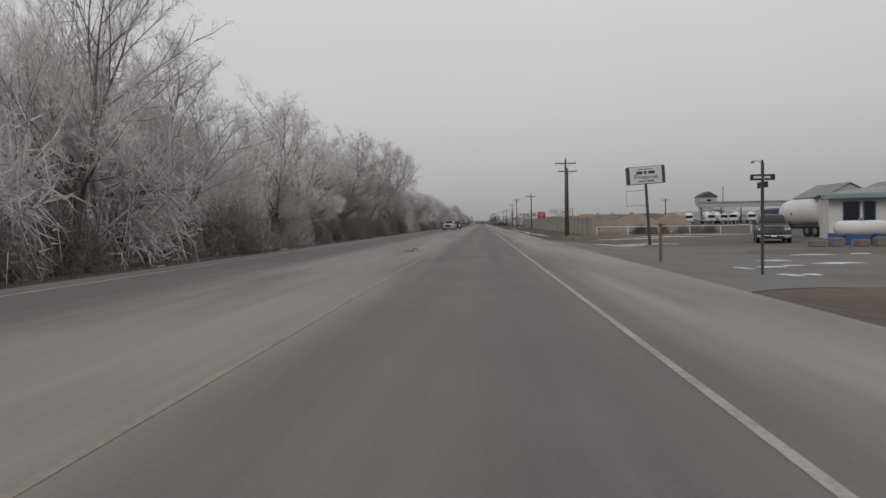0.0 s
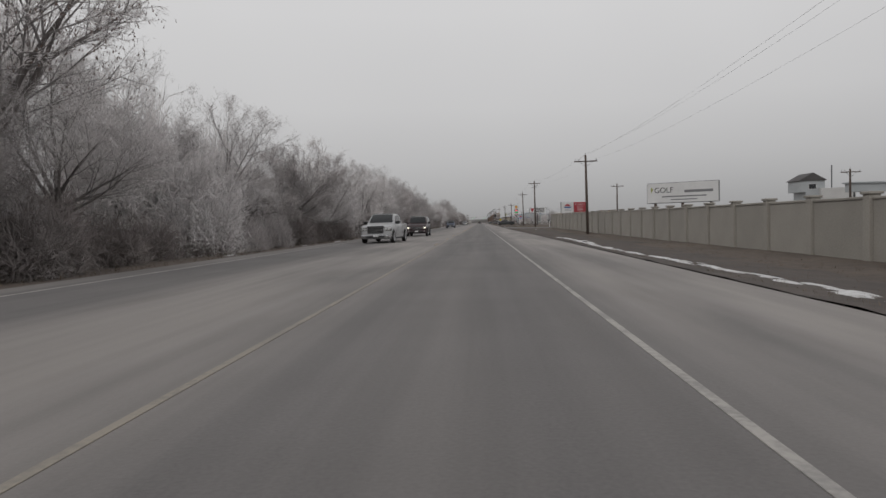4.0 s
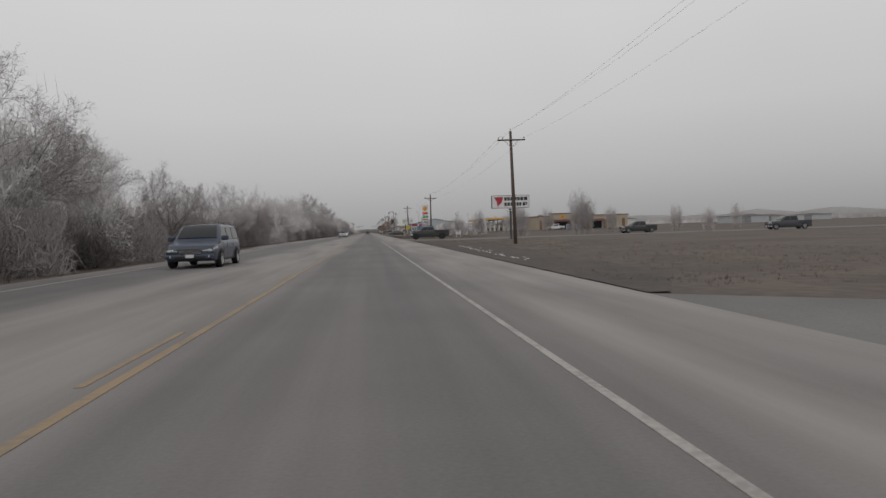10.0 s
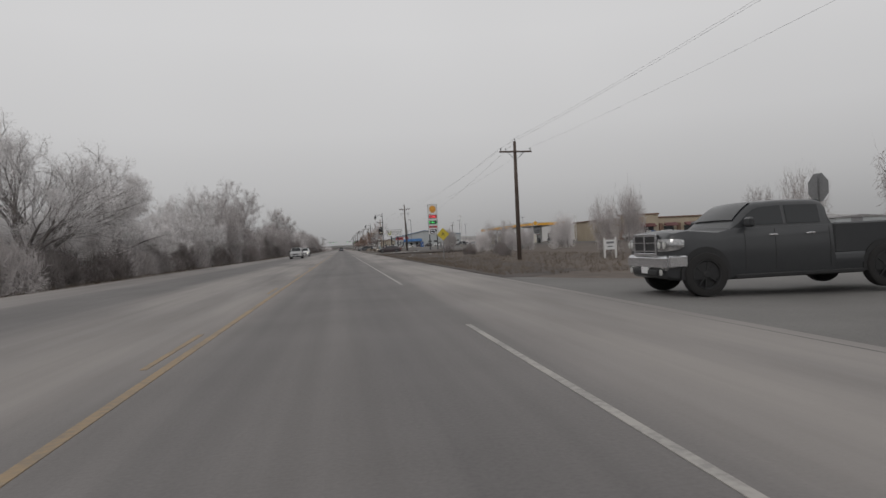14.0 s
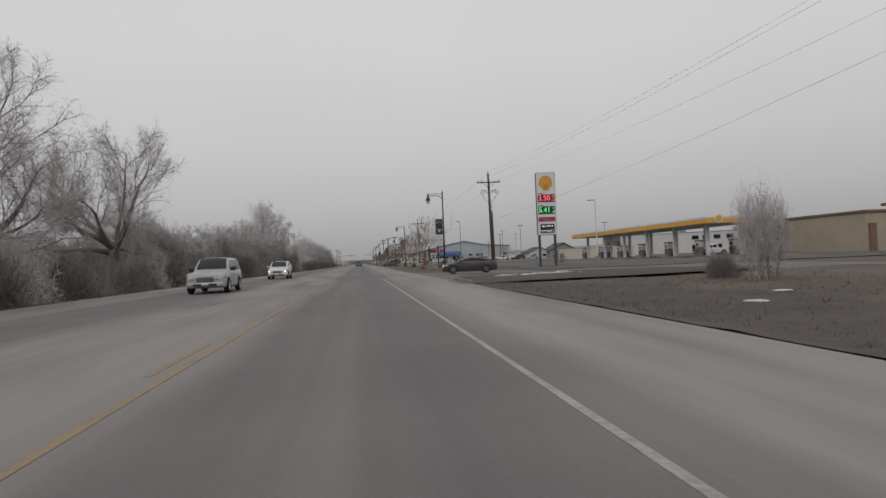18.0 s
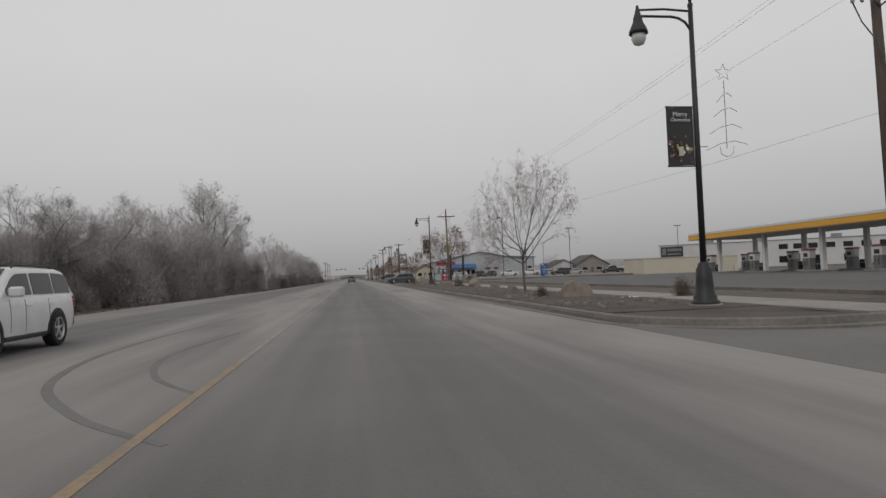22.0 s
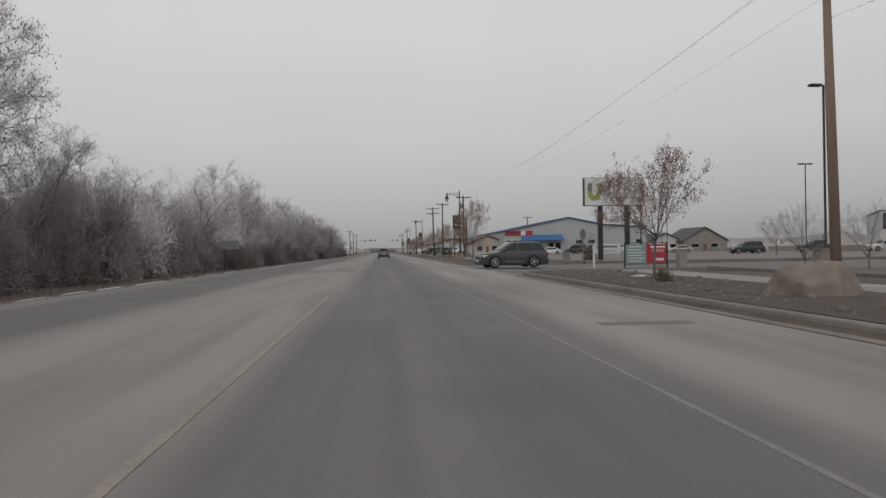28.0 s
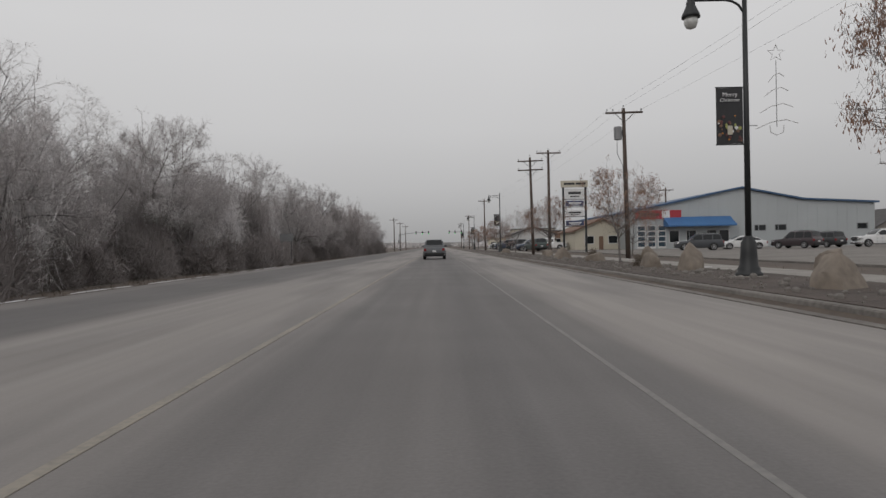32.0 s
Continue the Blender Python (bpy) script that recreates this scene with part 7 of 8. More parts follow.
def mixer(x, y, turn):
    ob = thing("mixer_truck", pose(x, y, land(x, y), 0, 0, turn), "white concrete mixer truck parked in a row", "truck", "mixer trucks")
    part("drum", Geo().lathe([(0.35, -2.7), (0.75, -2.2), (1.15, -0.8), (1.2, 0.2), (0.95, 1.5), (0.6, 1.9), (0.0, 1.95)], 16), M["white_paint"], ob, smooth=True).matrix_basis = pose(0, -0.6, 2.5, 78, 0, 0)
    part("drum_stripe", Geo().lathe([(1.17, -0.5), (1.215, -0.3), (1.215, 0.0), (1.18, 0.2)], 16), M["grey_metal"], ob, "grey stripe round the drum").matrix_basis = pose(0, -0.6, 2.5, 78, 0, 0)
    block(ob, "chassis", -0.5, -4.0, 0.75, 0.5, 4.2, 1.05, "black_metal")
    block(ob, "cab", -1.15, 2.2, 0.8, 1.15, 4.2, 2.85, "white_paint", 0.2)
    part("windscreen", Geo().box(-1.0, 4.17, 1.8, 1.0, 4.22, 2.6), M["glass"], ob)
    part("chute", Geo().tube([(0, -3.2, 3.2), (0, -4.2, 1.8)], [0.3, 0.2], 8), M["grey_metal"], ob)
    block(ob, "hopper", -0.5, -3.6, 3.2, 0.5, -2.7, 3.9, "grey_metal", 0.05)
    for wy in (3.4, -1.6, -2.8):
        for sx in (-1, 1):
            w = part("wheel", Geo().lathe([(0.25, -0.15), (0.48, -0.15), (0.5, -0.1), (0.5, 0.1), (0.48, 0.15), (0.28, 0.15), (0.25, 0.05)], 14), M["tyre"], ob)
            w.matrix_basis = pose(sx * 0.95, wy, 0.5, 0, 90 * sx, 0)
    return ob


mx = mixer(56, 196, 160)
for k in range(1, 10):
    copy_thing(mx, pose(56 + 4.3 * k + 0.6 * (k % 3), 196 + 1.6 * (k % 2), land(56 + 4.3 * k, 196), 0, 0, 150 + 13 * (k % 4)))
cv = thing("conveyor", pose(66, 204, 0, 0, 0, 2), "long covered conveyor on steel legs", "conveyor")
block(cv, "gallery", 0, 0, 5.0, 62, 2.2, 6.5, "steel_siding", 0.05)
block(cv, "gallery_roof", -0.3, -0.4, 6.5, 62.3, 2.6, 6.75, "steel_siding")
for k in range(11):
    part("leg", Geo().tube([(1 + 6 * k, 0.3, -0.5), (1 + 6 * k, 1.1, 5.0)], 0.12, 6).tube([(1 + 6 * k, 1.9, -0.5), (1 + 6 * k, 1.1, 5.0)], 0.12, 6), M["steel_dark"], cv)
tw = thing("plant_tower", pose(86.5, 266, 0), "grey metal head house of the batch plant on a tower", "building")
block(tw, "tower", 1.5, 0, -0.5, 9, 7, 7.2, "steel_siding")
block(tw, "lean_to", 5, -1, 5.0, 14, 6, 8.2, "wall_white")
block(tw, "head_house", 0, 0, 7.2, 6.5, 7, 10.4, "steel_siding")
part("roof", Geo().prism([(-0.5, 10.3), (7.0, 10.3), (3.25, 12.4)], "y", -0.4, 7.4), M["roof_dark"], tw)
window(tw, 2.2, 8.0, 4.2, 9.4, 0)
part("stack", Geo().tube([(9.8, 3, 8), (9.8, 3, 14.5)], 0.15, 8), M["steel_dark"], tw)
def barn(x, y, w, d, h, rise, label):
    ob = thing("plant_barn", pose(x, y, 0), label, "building")
    block(ob, "wall", 0, 0, -0.5, w, d, h, "steel_siding")
    part("gable", Geo().prism([(0, h), (w, h), (w / 2, h + rise)], "y", 0, d), M["steel_siding"], ob)
    for s0, s1 in ((-0.6, w / 2), (w + 0.6, w / 2)):
        part("roof", Geo().prism([(s0, h - 0.2), (s0, h + 0.1), (s1, h + rise + 0.3), (s1, h + rise)], "y", -0.6, d + 0.6), M["roof_grey"], ob)
    block(ob, "roller_door", w * 0.3, -0.06, 0, w * 0.7, 0, h * 0.7, "grey_metal")
    window(ob, w * 0.42, h * 0.85, w * 0.58, h * 1.1)
    return ob


barn(119, 236, 17, 22, 8.6, 4.6, "tall grey metal barn with a snow-dusted gable roof")
barn(139, 232, 22, 26, 9.6, 4.4, "large grey metal barn with a gable roof")

# filling station: canopy, pumps and shop
cp = thing("station_canopy", pose(44.6, 448, 0.2), "long white canopy with a yellow band over the fuel pumps", "canopy")
block(cp, "deck", 0.05, 0.05, 4.35, 8.95, 53.95, 4.75, "white_paint", 0.03)
block(cp, "fascia", -0.03, -0.03, 4.40, 9.03, 54.03, 4.98, "shell_yellow", 0.02, "yellow fascia")
block(cp, "fascia_cap", -0.06, -0.06, 4.985, 9.06, 54.06, 5.28, "sign_white", 0.02, "white upper edge")
block(cp, "fascia_stripe", -0.07, -0.07, 4.36, 9.07, 54.07, 4.43, "shell_orange", 0, "thin orange stripe")
for k in range(6):
    for x in (2.0, 7.0):
        block(cp, "column", x - 0.22, 3.5 + 9.3 * k - 0.22, -0.1, x + 0.22, 3.5 + 9.3 * k + 0.22, 4.36, "white_paint", 0.02)
em = part("emblem_board", Geo().lathe([(0.62, 0.0), (0.62, 0.08), (0.56, 0.12)], 18), M["sign_white"], cp)
em.matrix_basis = pose(1.6, -0.08, 4.95, 90, 0, 0)
part("emblem", Geo().lathe([(0.48, 0.1), (0.46, 0.15), (0.0, 0.16)], 14), M["shell_yellow"], em)
for k in range(6):
    for x in (2.0, 7.0):
        pm = thing("fuel_pump", pose(44.6 + x, 448 + 5.6 + 9.3 * k, 0.2), "grey and white fuel pump on an island", "fuel pump", "fuel pumps")
        block(pm, "island", -0.6, -3.0, -0.1, 0.6, 1.4, 0.16, "concrete", 0.05)
        block(pm, "cabinet", -0.35, -0.5, 0.16, 0.35, 0.5, 1.35, "grey_metal", 0.03)
        block(pm, "head", -0.38, -0.55, 1.35, 0.38, 0.55, 2.15, "white_paint", 0.05)
        block(pm, "display", -0.40, -0.3, 1.5, -0.37, 0.3, 1.9, "sign_black")
        block(pm, "topper", -0.42, -0.58, 2.15, 0.42, 0.58, 2.35, "grey_metal", 0.02)
        block(pm, "header_band", -0.435, -0.59, 2.20, 0.435, 0.59, 2.29, "sign_red", 0.005)
        for s_ in (-1, 1):
            part("hose", Geo().tube([(-0.38, 0.3 * s_, 1.4), (-0.55, 0.35 * s_, 0.9), (-0.5, 0.3 * s_, 0.5), (-0.4, 0.15 * s_, 1.0)], 0.025, 5), M["black_trim"], pm)
        bn = thing("waste_bin", pose(44.6 + x, 448 + 4.3 + 9.3 * k, 0.3), "black waste bin beside the pumps", "bin", "waste bins")
        part("bin", Geo().lathe([(0.24, 0.0), (0.28, 0.6), (0.28, 0.8), (0.2, 0.95), (0.0, 1.0)], 12), M["black_trim"], bn)
        part("lid_band", Geo().lathe([(0.285, 0.6), (0.295, 0.62), (0.295, 0.68), (0.285, 0.7)], 12), M["grey_metal"], bn)
sp = thing("station_shop", pose(60.5, 440, 0.2), "tan stucco shop with a brown cornice and red awnings", "building")
block(sp, "wall", 0, 0, -0.6, 33, 20, 4.7, "stucco_tan")
block(sp, "entrance_wall", 4, -0.8, -0.4, 13, 0.1, 5.5, "stucco_tan")
block(sp, "cornice", -0.25, -0.25, 4.7, 33.25, 20.2, 5.0, "brick_brown", 0.04)
block(sp, "entrance_cornice", 3.8, -1.0, 5.5, 13.2, 2.0, 5.85, "brick_brown", 0.04)
for x in (0.3, 3.4, 13.2, 18, 24, 31):
    block(sp, "pilaster", x, -0.28 if not 3 < x < 14 else -0.95, -0.4, x + 0.9, 0.05, 3.4, "brick_brown", 0.02)
for x0, x1 in ((5, 12), (14.4, 17.5), (19.5, 23.5)):
    part("awning", Geo().prism([(-0.85, 2.95), (-0.82, 3.5), (-2.1, 2.85), (-2.1, 2.7)], "x", x0, x1), M["sign_maroon"], sp, "dark red sloping awning")
    block(sp, "shop_window", x0 + 0.3, -0.9 if x0 < 10 else -0.06, 0.1, x1 - 0.3, -0.75 if x0 < 10 else 0.02, 2.7, "glass")
em = part("emblem_board", Geo().lathe([(0.7, 0.0), (0.7, 0.08), (0.6, 0.12)], 18), M["shell_yellow"], sp)
em.matrix_basis = pose(8.5, -0.85, 4.5, 90, 0, 0)
part("emblem", Geo().lathe([(0.5, 0.1), (0.46, 0.16), (0.0, 0.17)], 14), M["shell_orange"], em)
for k, (x, mt) in enumerate(((70.5, "sign_white"), (71.6, "sign_blue"), (74.2, "sign_white"), (75.6, "sign_white"))):
    v = thing("vending_box", pose(x, 438.2, 0.2), "tall outdoor merchandise cabinet by the shop wall", "cabinet", "shop cabinets")
    block(v, "cabinet", -0.45, -0.4, 0, 0.45, 0.35, 1.8, mt, 0.03)
    block(v, "door", -0.4, -0.44, 0.15, 0.4, -0.39, 1.65, "grey_metal", 0.01)
bw = thing("cream_wall", pose(54, 536, 0.15), "low cream stucco wall round a service yard", "wall")
block(bw, "wall", 0, 0, -0.4, 19, 0.3, 2.65, "stucco_cream")
block(bw, "side_wall", 0, 0.3, -0.4, 0.3, 9, 2.65, "stucco_cream")
block(bw, "coping", -0.08, -0.08, 2.65, 19.08, 9.05, 2.75, "stucco_tan", 0.02)
block(bw, "end_pier", 18.2, -0.25, -0.3, 19.2, 0.6, 1.0, "stucco_cream", 0.03)
block(bw, "meter_box", 12, -0.15, 0.9, 12.5, 0.0, 1.5, "grey_metal", 0.02)
# gym
gy = thing("gym_building", pose(88.4, 599, 0.4, 0, 0, -34), "large white gym with small dark windows", "building")
block(gy, "wall", 0, 0, -2.0, 62, 26, 6.8, "wall_white")
block(gy, "parapet", -0.15, -0.15, 6.8, 62.15, 26.15, 7.05, "grey_metal", 0.03)
for k, x in enumerate((31, 34.5, 38, 42, 46, 50, 54, 58)):
    window(gy, x, 4.4, x + 2.2, 5.8, 0, "steel_dark")
    if k % 2 == 0:
        window(gy, x, 0.8, x + 2.6, 2.6, 0, "steel_dark")
block(gy, "loading_door", 33, -0.06, 0, 36, 0, 3.2, "brick_brown")
block(gy, "wall_sign", 0.5, -0.12, 3.6, 6.6, -0.004, 6.5, "sign_black", 0.02, "dark wall sign with pale lines")
for x0, x1, z0, z1 in ((0.9, 1.9, 4.2, 6.1), (2.3, 6.2, 5.2, 6.0), (2.3, 5.9, 4.2, 4.6)):
    block(gy, "printed_bar", x0, -0.135, z0, x1, -0.121, z1, "sign_grey")
for x in (12, 26, 44):
    block(gy, "rooftop_unit", x, 6, 7.05, x + 2.4, 8.4, 8.2, "grey_metal", 0.04)
tr = thing("white_trailer", pose(66, 562, 0.2), "white enclosed trailer parked by the cream wall", "trailer")
block(tr, "box", -4, -1.2, 0.6, 4, 1.2, 2.6, "white_paint", 0.05)
for x in (-0.5, 0.6):
    part("wheel", Geo().lathe([(0.15, -0.1), (0.33, -0.1), (0.35, 0.0), (0.33, 0.1), (0.15, 0.1)], 14), M["tyre"], tr).matrix_basis = pose(x, -1.22, 0.36, 90, 0, 0)
block(tr, "hitch", -5.2, -0.1, 0.5, -4, 0.1, 0.65, "black_metal")


def house(x, y, w, d, h, rise, walls, roof, label, turn=0):
    ob = thing("house", pose(x, y, max(land(x, y), 0.1), 0, 0, turn), label, "house")
    block(ob, "wall", 0, 0, -0.5, w, d, h, walls)
    part("gable", Geo().prism([(0, h), (w, h), (w / 2, h + rise * 0.97)], "y", 0, d), M[walls], ob)
    for s0, s1 in ((-0.5, w / 2), (w + 0.5, w / 2)):
        part("roof", Geo().prism([(s0, h - 0.15), (s0, h + 0.1), (s1, h + rise + 0.2), (s1, h + rise - 0.05)], "y", -0.6, d + 0.6), M[roof], ob)
    window(ob, w * 0.18, 0.9, w * 0.36, 2.2)
    window(ob, w * 0.62, 0.9, w * 0.80, 2.2)
    block(ob, "door", w * 0.45, -0.05, 0, w * 0.53, 0, 2.1, "brick_brown", 0.01)
    return ob


house(96, 692, 15, 16, 3.0, 4.4, "concrete", "roof_dark", "grey house with a dark shingled gable roof")
house(86, 696, 12, 14, 2.8, 3.0, "wall_white", "roof_dark", "pale house with a dark gable roof")
house(21.5, 652, 8.5, 12, 2.9, 1.9, "stucco_cream", "brick_brown", "small cream shop with a brown gable roof")
house(17, 700, 10, 12, 3.2, 1.8, "wall_white", "roof_dark", "small pale shop with a low gable roof")
# metal building with the blue roof edge
mb = thing("metal_building", pose(28.6, 644, 0.2), "pale grey metal building with a blue roof edge and awning", "building")
prof = [(0, -0.5), (35.2, -0.5), (35.2, 6.1), (24.5, 6.7), (15.6, 8.5), (0, 5.4)]
part("wall", Geo().prism(prof, "y", 0, 42), M["steel_siding"], mb)
for a_, b_ in (((-0.4, 5.35), (15.6, 8.55)), ((15.6, 8.55), (24.5, 6.75)), ((24.5, 6.75), (35.6, 6.1))):
    part("roof", Geo().prism([a_, (a_[0], a_[1] + 0.25), (b_[0], b_[1] + 0.25), b_], "y", -0.5, 42.5), M["roof_blue"], mb, "dark blue metal roof")
part("rib", Geo().box(0, 0, 0, 0.05, 0.05, 0.05), M["steel_siding"], mb).matrix_basis = pose(1, 0.1, 0.2)
for k in range(24):
    x = 0.7 + 1.45 * k
    zt = lerp(x, [(0, 5.4), (15.6, 8.5), (24.5, 6.7), (35.2, 6.1)])
    part("siding_rib", Geo().box(x - 0.03, -0.03, -0.3, x + 0.03, 0.01, zt - 0.1), M["steel_siding"], mb)
sg = block(mb, "sign_band", 0.1, -0.16, 4.3, 6.8, -0.02, 5.55, "sign_red", 0.01, "long red sign band")
bars(sg, [(0.6, 3.6, 4.75, 5.15)], "sign_maroon", -0.165)
block(mb, "sign_end", 3.95, -0.18, 4.36, 5.1, -0.03, 5.5, "sign_white", 0.01, "white end of the sign")
for k in range(3):
    x = 0.35 + 1.5 * k
    dr = block(mb, "roller_door", x, -0.06, 0, x + 1.2, 0, 3.4, "white_paint")
    for q in range(4):
        part("pane", Geo().box(x + 0.1, -0.075, 0.3 + 0.78 * q, x + 1.1, -0.05, 0.92 + 0.78 * q), M["glass_blue"], dr)
part("awning", Geo().prism([(-0.03, 4.55), (-2.2, 3.3), (-2.2, 3.1), (-0.03, 3.1)], "x", 4.2, 14.0), M["awning_blue"], mb, "bright blue sloping awning")
for x in (5, 7.5, 10.5, 12.3):
    window(mb, x, 0.8, x + 1.5, 2.6, 0, "white_paint")
for x in (17.5, 20.5, 32.5):
    window(mb, x, 2.3, x + 1.7, 3.2, 0, "grey_metal")
block(mb, "gutter", 0.0, -0.55, 5.35, 0.2, -0.35, 5.5, "roof_blue")

# far shops and low roofs toward the crossing
rf = random.Random(12)
for k in range(12):
    x, y = 20 + rf.uniform(0, 14), 725 + 14 * k
    ob = thing("shop_building", pose(x, y, 0.0), rf.choice(["small pale shop building in the distance", "low tan shop building in the distance", "low brown shop building in the distance"]), "building", "far shops")
    h = rf.uniform(3.5, 5.5)
    mt = rf.choice(["wall_white", "stucco_tan", "brick_brown", "stucco_cream"])
    block(ob, "wall", 0, 0, -0.5, 12, 10, h, mt)
    block(ob, "cornice", -0.2, -0.2, h, 12.2, 10.2, h + 0.3, "roof_dark", 0.03)
    for q in range(3):
        window(ob, 1 + 3.6 * q, 0.7, 3.6 + 3.6 * q, 2.6)
for k in range(8):
    x, y = 110 + 26 * k, 480 + rf.uniform(-60, 120)
    ob = thing("far_warehouse", pose(x, y, land(x, y), 0, 0, rf.uniform(-20, 20)), "pale warehouse far across the open ground", "building", "far warehouses")
    w, h = rf.uniform(14, 26), rf.uniform(2.6, 3.8)
    block(ob, "wall", 0, 0, -1.5, w, 15, h, rf.choice(["wall_white", "steel_siding", "steel_siding"]))
    part("roof", Geo().prism([(-0.4, h), (w + 0.4, h), (w + 0.4, h + 0.2), (w / 2, h + 1.0), (-0.4, h + 0.2)], "y", -0.4, 15.4), M["roof_grey"], ob)
    block(ob, "roller_door", w * 0.3, -0.06, 0, w * 0.3 + 4, 0, 3.6, "grey_metal")

# ---- boulders, litter, snow and weeds ----
def boulder(x, y, w, h, seed, label="rough tan boulder set in the planting strip"):
    """A quarried stone: a lump cut by a few broken faces, with a rough skin."""
    r = random.Random(seed)
    cuts = [(Vector((r.gauss(0, 1), r.gauss(0, 1), abs(r.gauss(0.2, 0.7)))).normalized(), r.uniform(0.48, 0.8)) for _ in range(8)]
    g, nr, na = Geo(), 16, 30
    for i in range(nr + 1):
        ph = math.pi * i / nr
        for k in range(na):
            a = 2 * math.pi * k / na
            d = Vector((math.sin(ph) * math.cos(a), math.sin(ph) * math.sin(a), math.cos(ph)))
            q = 1 + 0.2 * noise.noise(d * 1.4 + Vector((seed, 0, 0)))
            for n_, o in cuts:
                q = min(q, o / max(d.dot(n_), 0.05))
            q += 0.05 * noise.noise(d * 4.1 + Vector((0, seed, 0))) + 0.025 * noise.noise(d * 11 + Vector((seed, seed, 0)))
            g.v.append((d.x * w * 0.62 * q, d.y * w * 0.45 * q, max(d.z * q, -0.3) * h * 0.92 + h * 0.2))
    for i in range(nr):
        for k in range(na):
            a, b = i * na + k, i * na + (k + 1) % na
            g.f.append((a, a + na, b + na, b))
    ob = thing("boulder", pose(x, y, 0.15, 0, 0, seed * 47 % 360 if w < 1.5 else 8), label, "boulder", "boulders")
    part("rock", g, M["rock"], ob, smooth=40)
    return ob


for n_, (x, y, w, h) in enumerate([(8.3, 444.6, 1.3, 0.75), (9.4, 472.0, 1.3, 0.7), (8.5, 481.5, 1.0, 0.6), (8.9, 487, 1.2, 0.55), (8.3, 502.6, 1.9, 0.74), (9.6, 505.4, 0.9, 0.45), (8.0, 499.5, 0.9, 0.5),
                                   (8.7, 571.9, 0.95, 1.1), (8.1, 562.4, 1.4, 0.75), (8.6, 575.5, 0.9, 0.6), (8.9, 586, 1.0, 0.6), (8.4, 594, 1.2, 0.8), (8.8, 601, 0.9, 0.6), (13.8, 572, 1.1, 0.8), (9.8, 608, 0.9, 0.6),
                                   (8.4, 455.5, 0.8, 0.45), (9.0, 463, 0.9, 0.5), (12.5, 588, 1.0, 0.7), (8.3, 630, 1.1, 0.7)]):
    boulder(x, y, w, h, n_ + 1.3)


def patch(x, y, rx, ry, seed, name="snow_patch", base=None):
    """A thin, ragged patch of old snow."""
    g = Geo()
    n_ = 64
    ring = []
    for k in range(n_):
        a = 2 * math.pi * k / n_
        c_, s_ = math.cos(a), math.sin(a)
        w = max(0.12, 0.85 + 0.6 * noise.noise((c_ * 2.2, s_ * 2.2, seed)) + 0.5 * noise.noise((c_ * 5, s_ * 5, seed + 9)) + 0.45 * noise.noise((c_ * 12, s_ * 12, seed)))
        ring.append((x + rx * w * math.cos(a), y + ry * w * math.sin(a)))
    low = (lambda px, py: land(px, py) + 0.02) if base is None else (lambda px, py: base)
    up = min(1.0, 0.25 + 2.5 * min(rx, ry))
    g.v = [(px, py, low(px, py) + 0.012) for px, py in ring] + [(x + (px - x) * 0.6, y + (py - y) * 0.6, low(x + (px - x) * 0.6, y + (py - y) * 0.6) + 0.012 + 0.033 * up) for px, py in ring] + [(x, y, low(x, y) + 0.012 + 0.043 * up)]
    for k in range(n_):
        q = (k + 1) % n_
        g.f += [(k, q, n_ + q, n_ + k), (n_ + k, n_ + q, 2 * n_)]
    ob = tagged(new(name, g.mesh(name, M["snow"], True)), "thin ragged patch of old snow on the verge", "snow", "snow patches")
    return ob


rs = random.Random(21)
for k in range(110):
    y = 66 + 0.62 * k + rs.uniform(-0.6, 0.6)
    patch(5.95 + 0.25 * math.sin(y * 0.21) + rs.gauss(0, 0.16), y, rs.uniform(0.05, 0.24), rs.uniform(0.25, 1.0), k)
for k in range(34):
    x = rs.uniform(7.6, 13.5)
    patch(x, 405.8 + 0.42 * (x - 7.6) + rs.gauss(0, 0.9), rs.uniform(0.12, 0.5), rs.uniform(0.07, 0.2), k + 300, base=0.135)
for x, y, rx, ry in [(8.8, 43.5, 1.6, 0.7), (11.5, 46, 1.8, 0.4), (14, 60, 3.0, 0.5), (18, 66, 3.4, 0.5), (25, 74, 4, 0.5), (9.6, 22.5, 0.5, 0.25), (10.6, 23.2, 0.4, 0.2), (12.6, 24, 0.7, 0.3), (8.4, 18.5, 0.35, 0.25), (9.3, 19.2, 0.3, 0.2), (11.2, 26, 0.6, 0.3), (8.1, 21, 0.3, 0.2), (14.6, 30, 0.9, 0.3), (17, 30.6, 0.5, 0.25), (22.6, 86, 0.7, 0.9), (18.2, 85.2, 0.7, 0.6), (20.5, 87.5, 1.2, 0.9), (27.6, 95, 1.3, 1.0),
                     (7.4, 195, 0.12, 0.5), (8.6, 186, 0.14, 0.4), (11.0, 197, 0.12, 0.6), (9.2, 383, 0.3, 0.25), (7.6, 372, 0.25, 0.2), (12, 386, 0.3, 0.2), (9.4, 442, 0.5, 0.3), (9.6, 562, 0.6, 0.4), (10.2, 574, 0.4, 0.3), (8.8, 513, 0.4, 0.3)]:
    patch(x, y, rx, ry, x + y)
for k in range(44):
    y = 480 + 2.7 * k + rs.uniform(-0.8, 0.8)
    patch(edge_left(y) - 0.45 + rs.uniform(-0.2, 0.1), y, rs.uniform(0.06, 0.16), rs.uniform(0.5, 1.4), k + 50)
for k in range(10):
    y = 12 + 14 * k + rs.uniform(-5, 5)
    patch(edge_left(y) - 0.9 + rs.uniform(-0.4, 0.2), y, rs.uniform(0.1, 0.25), rs.uniform(0.4, 1.0), k + 150)

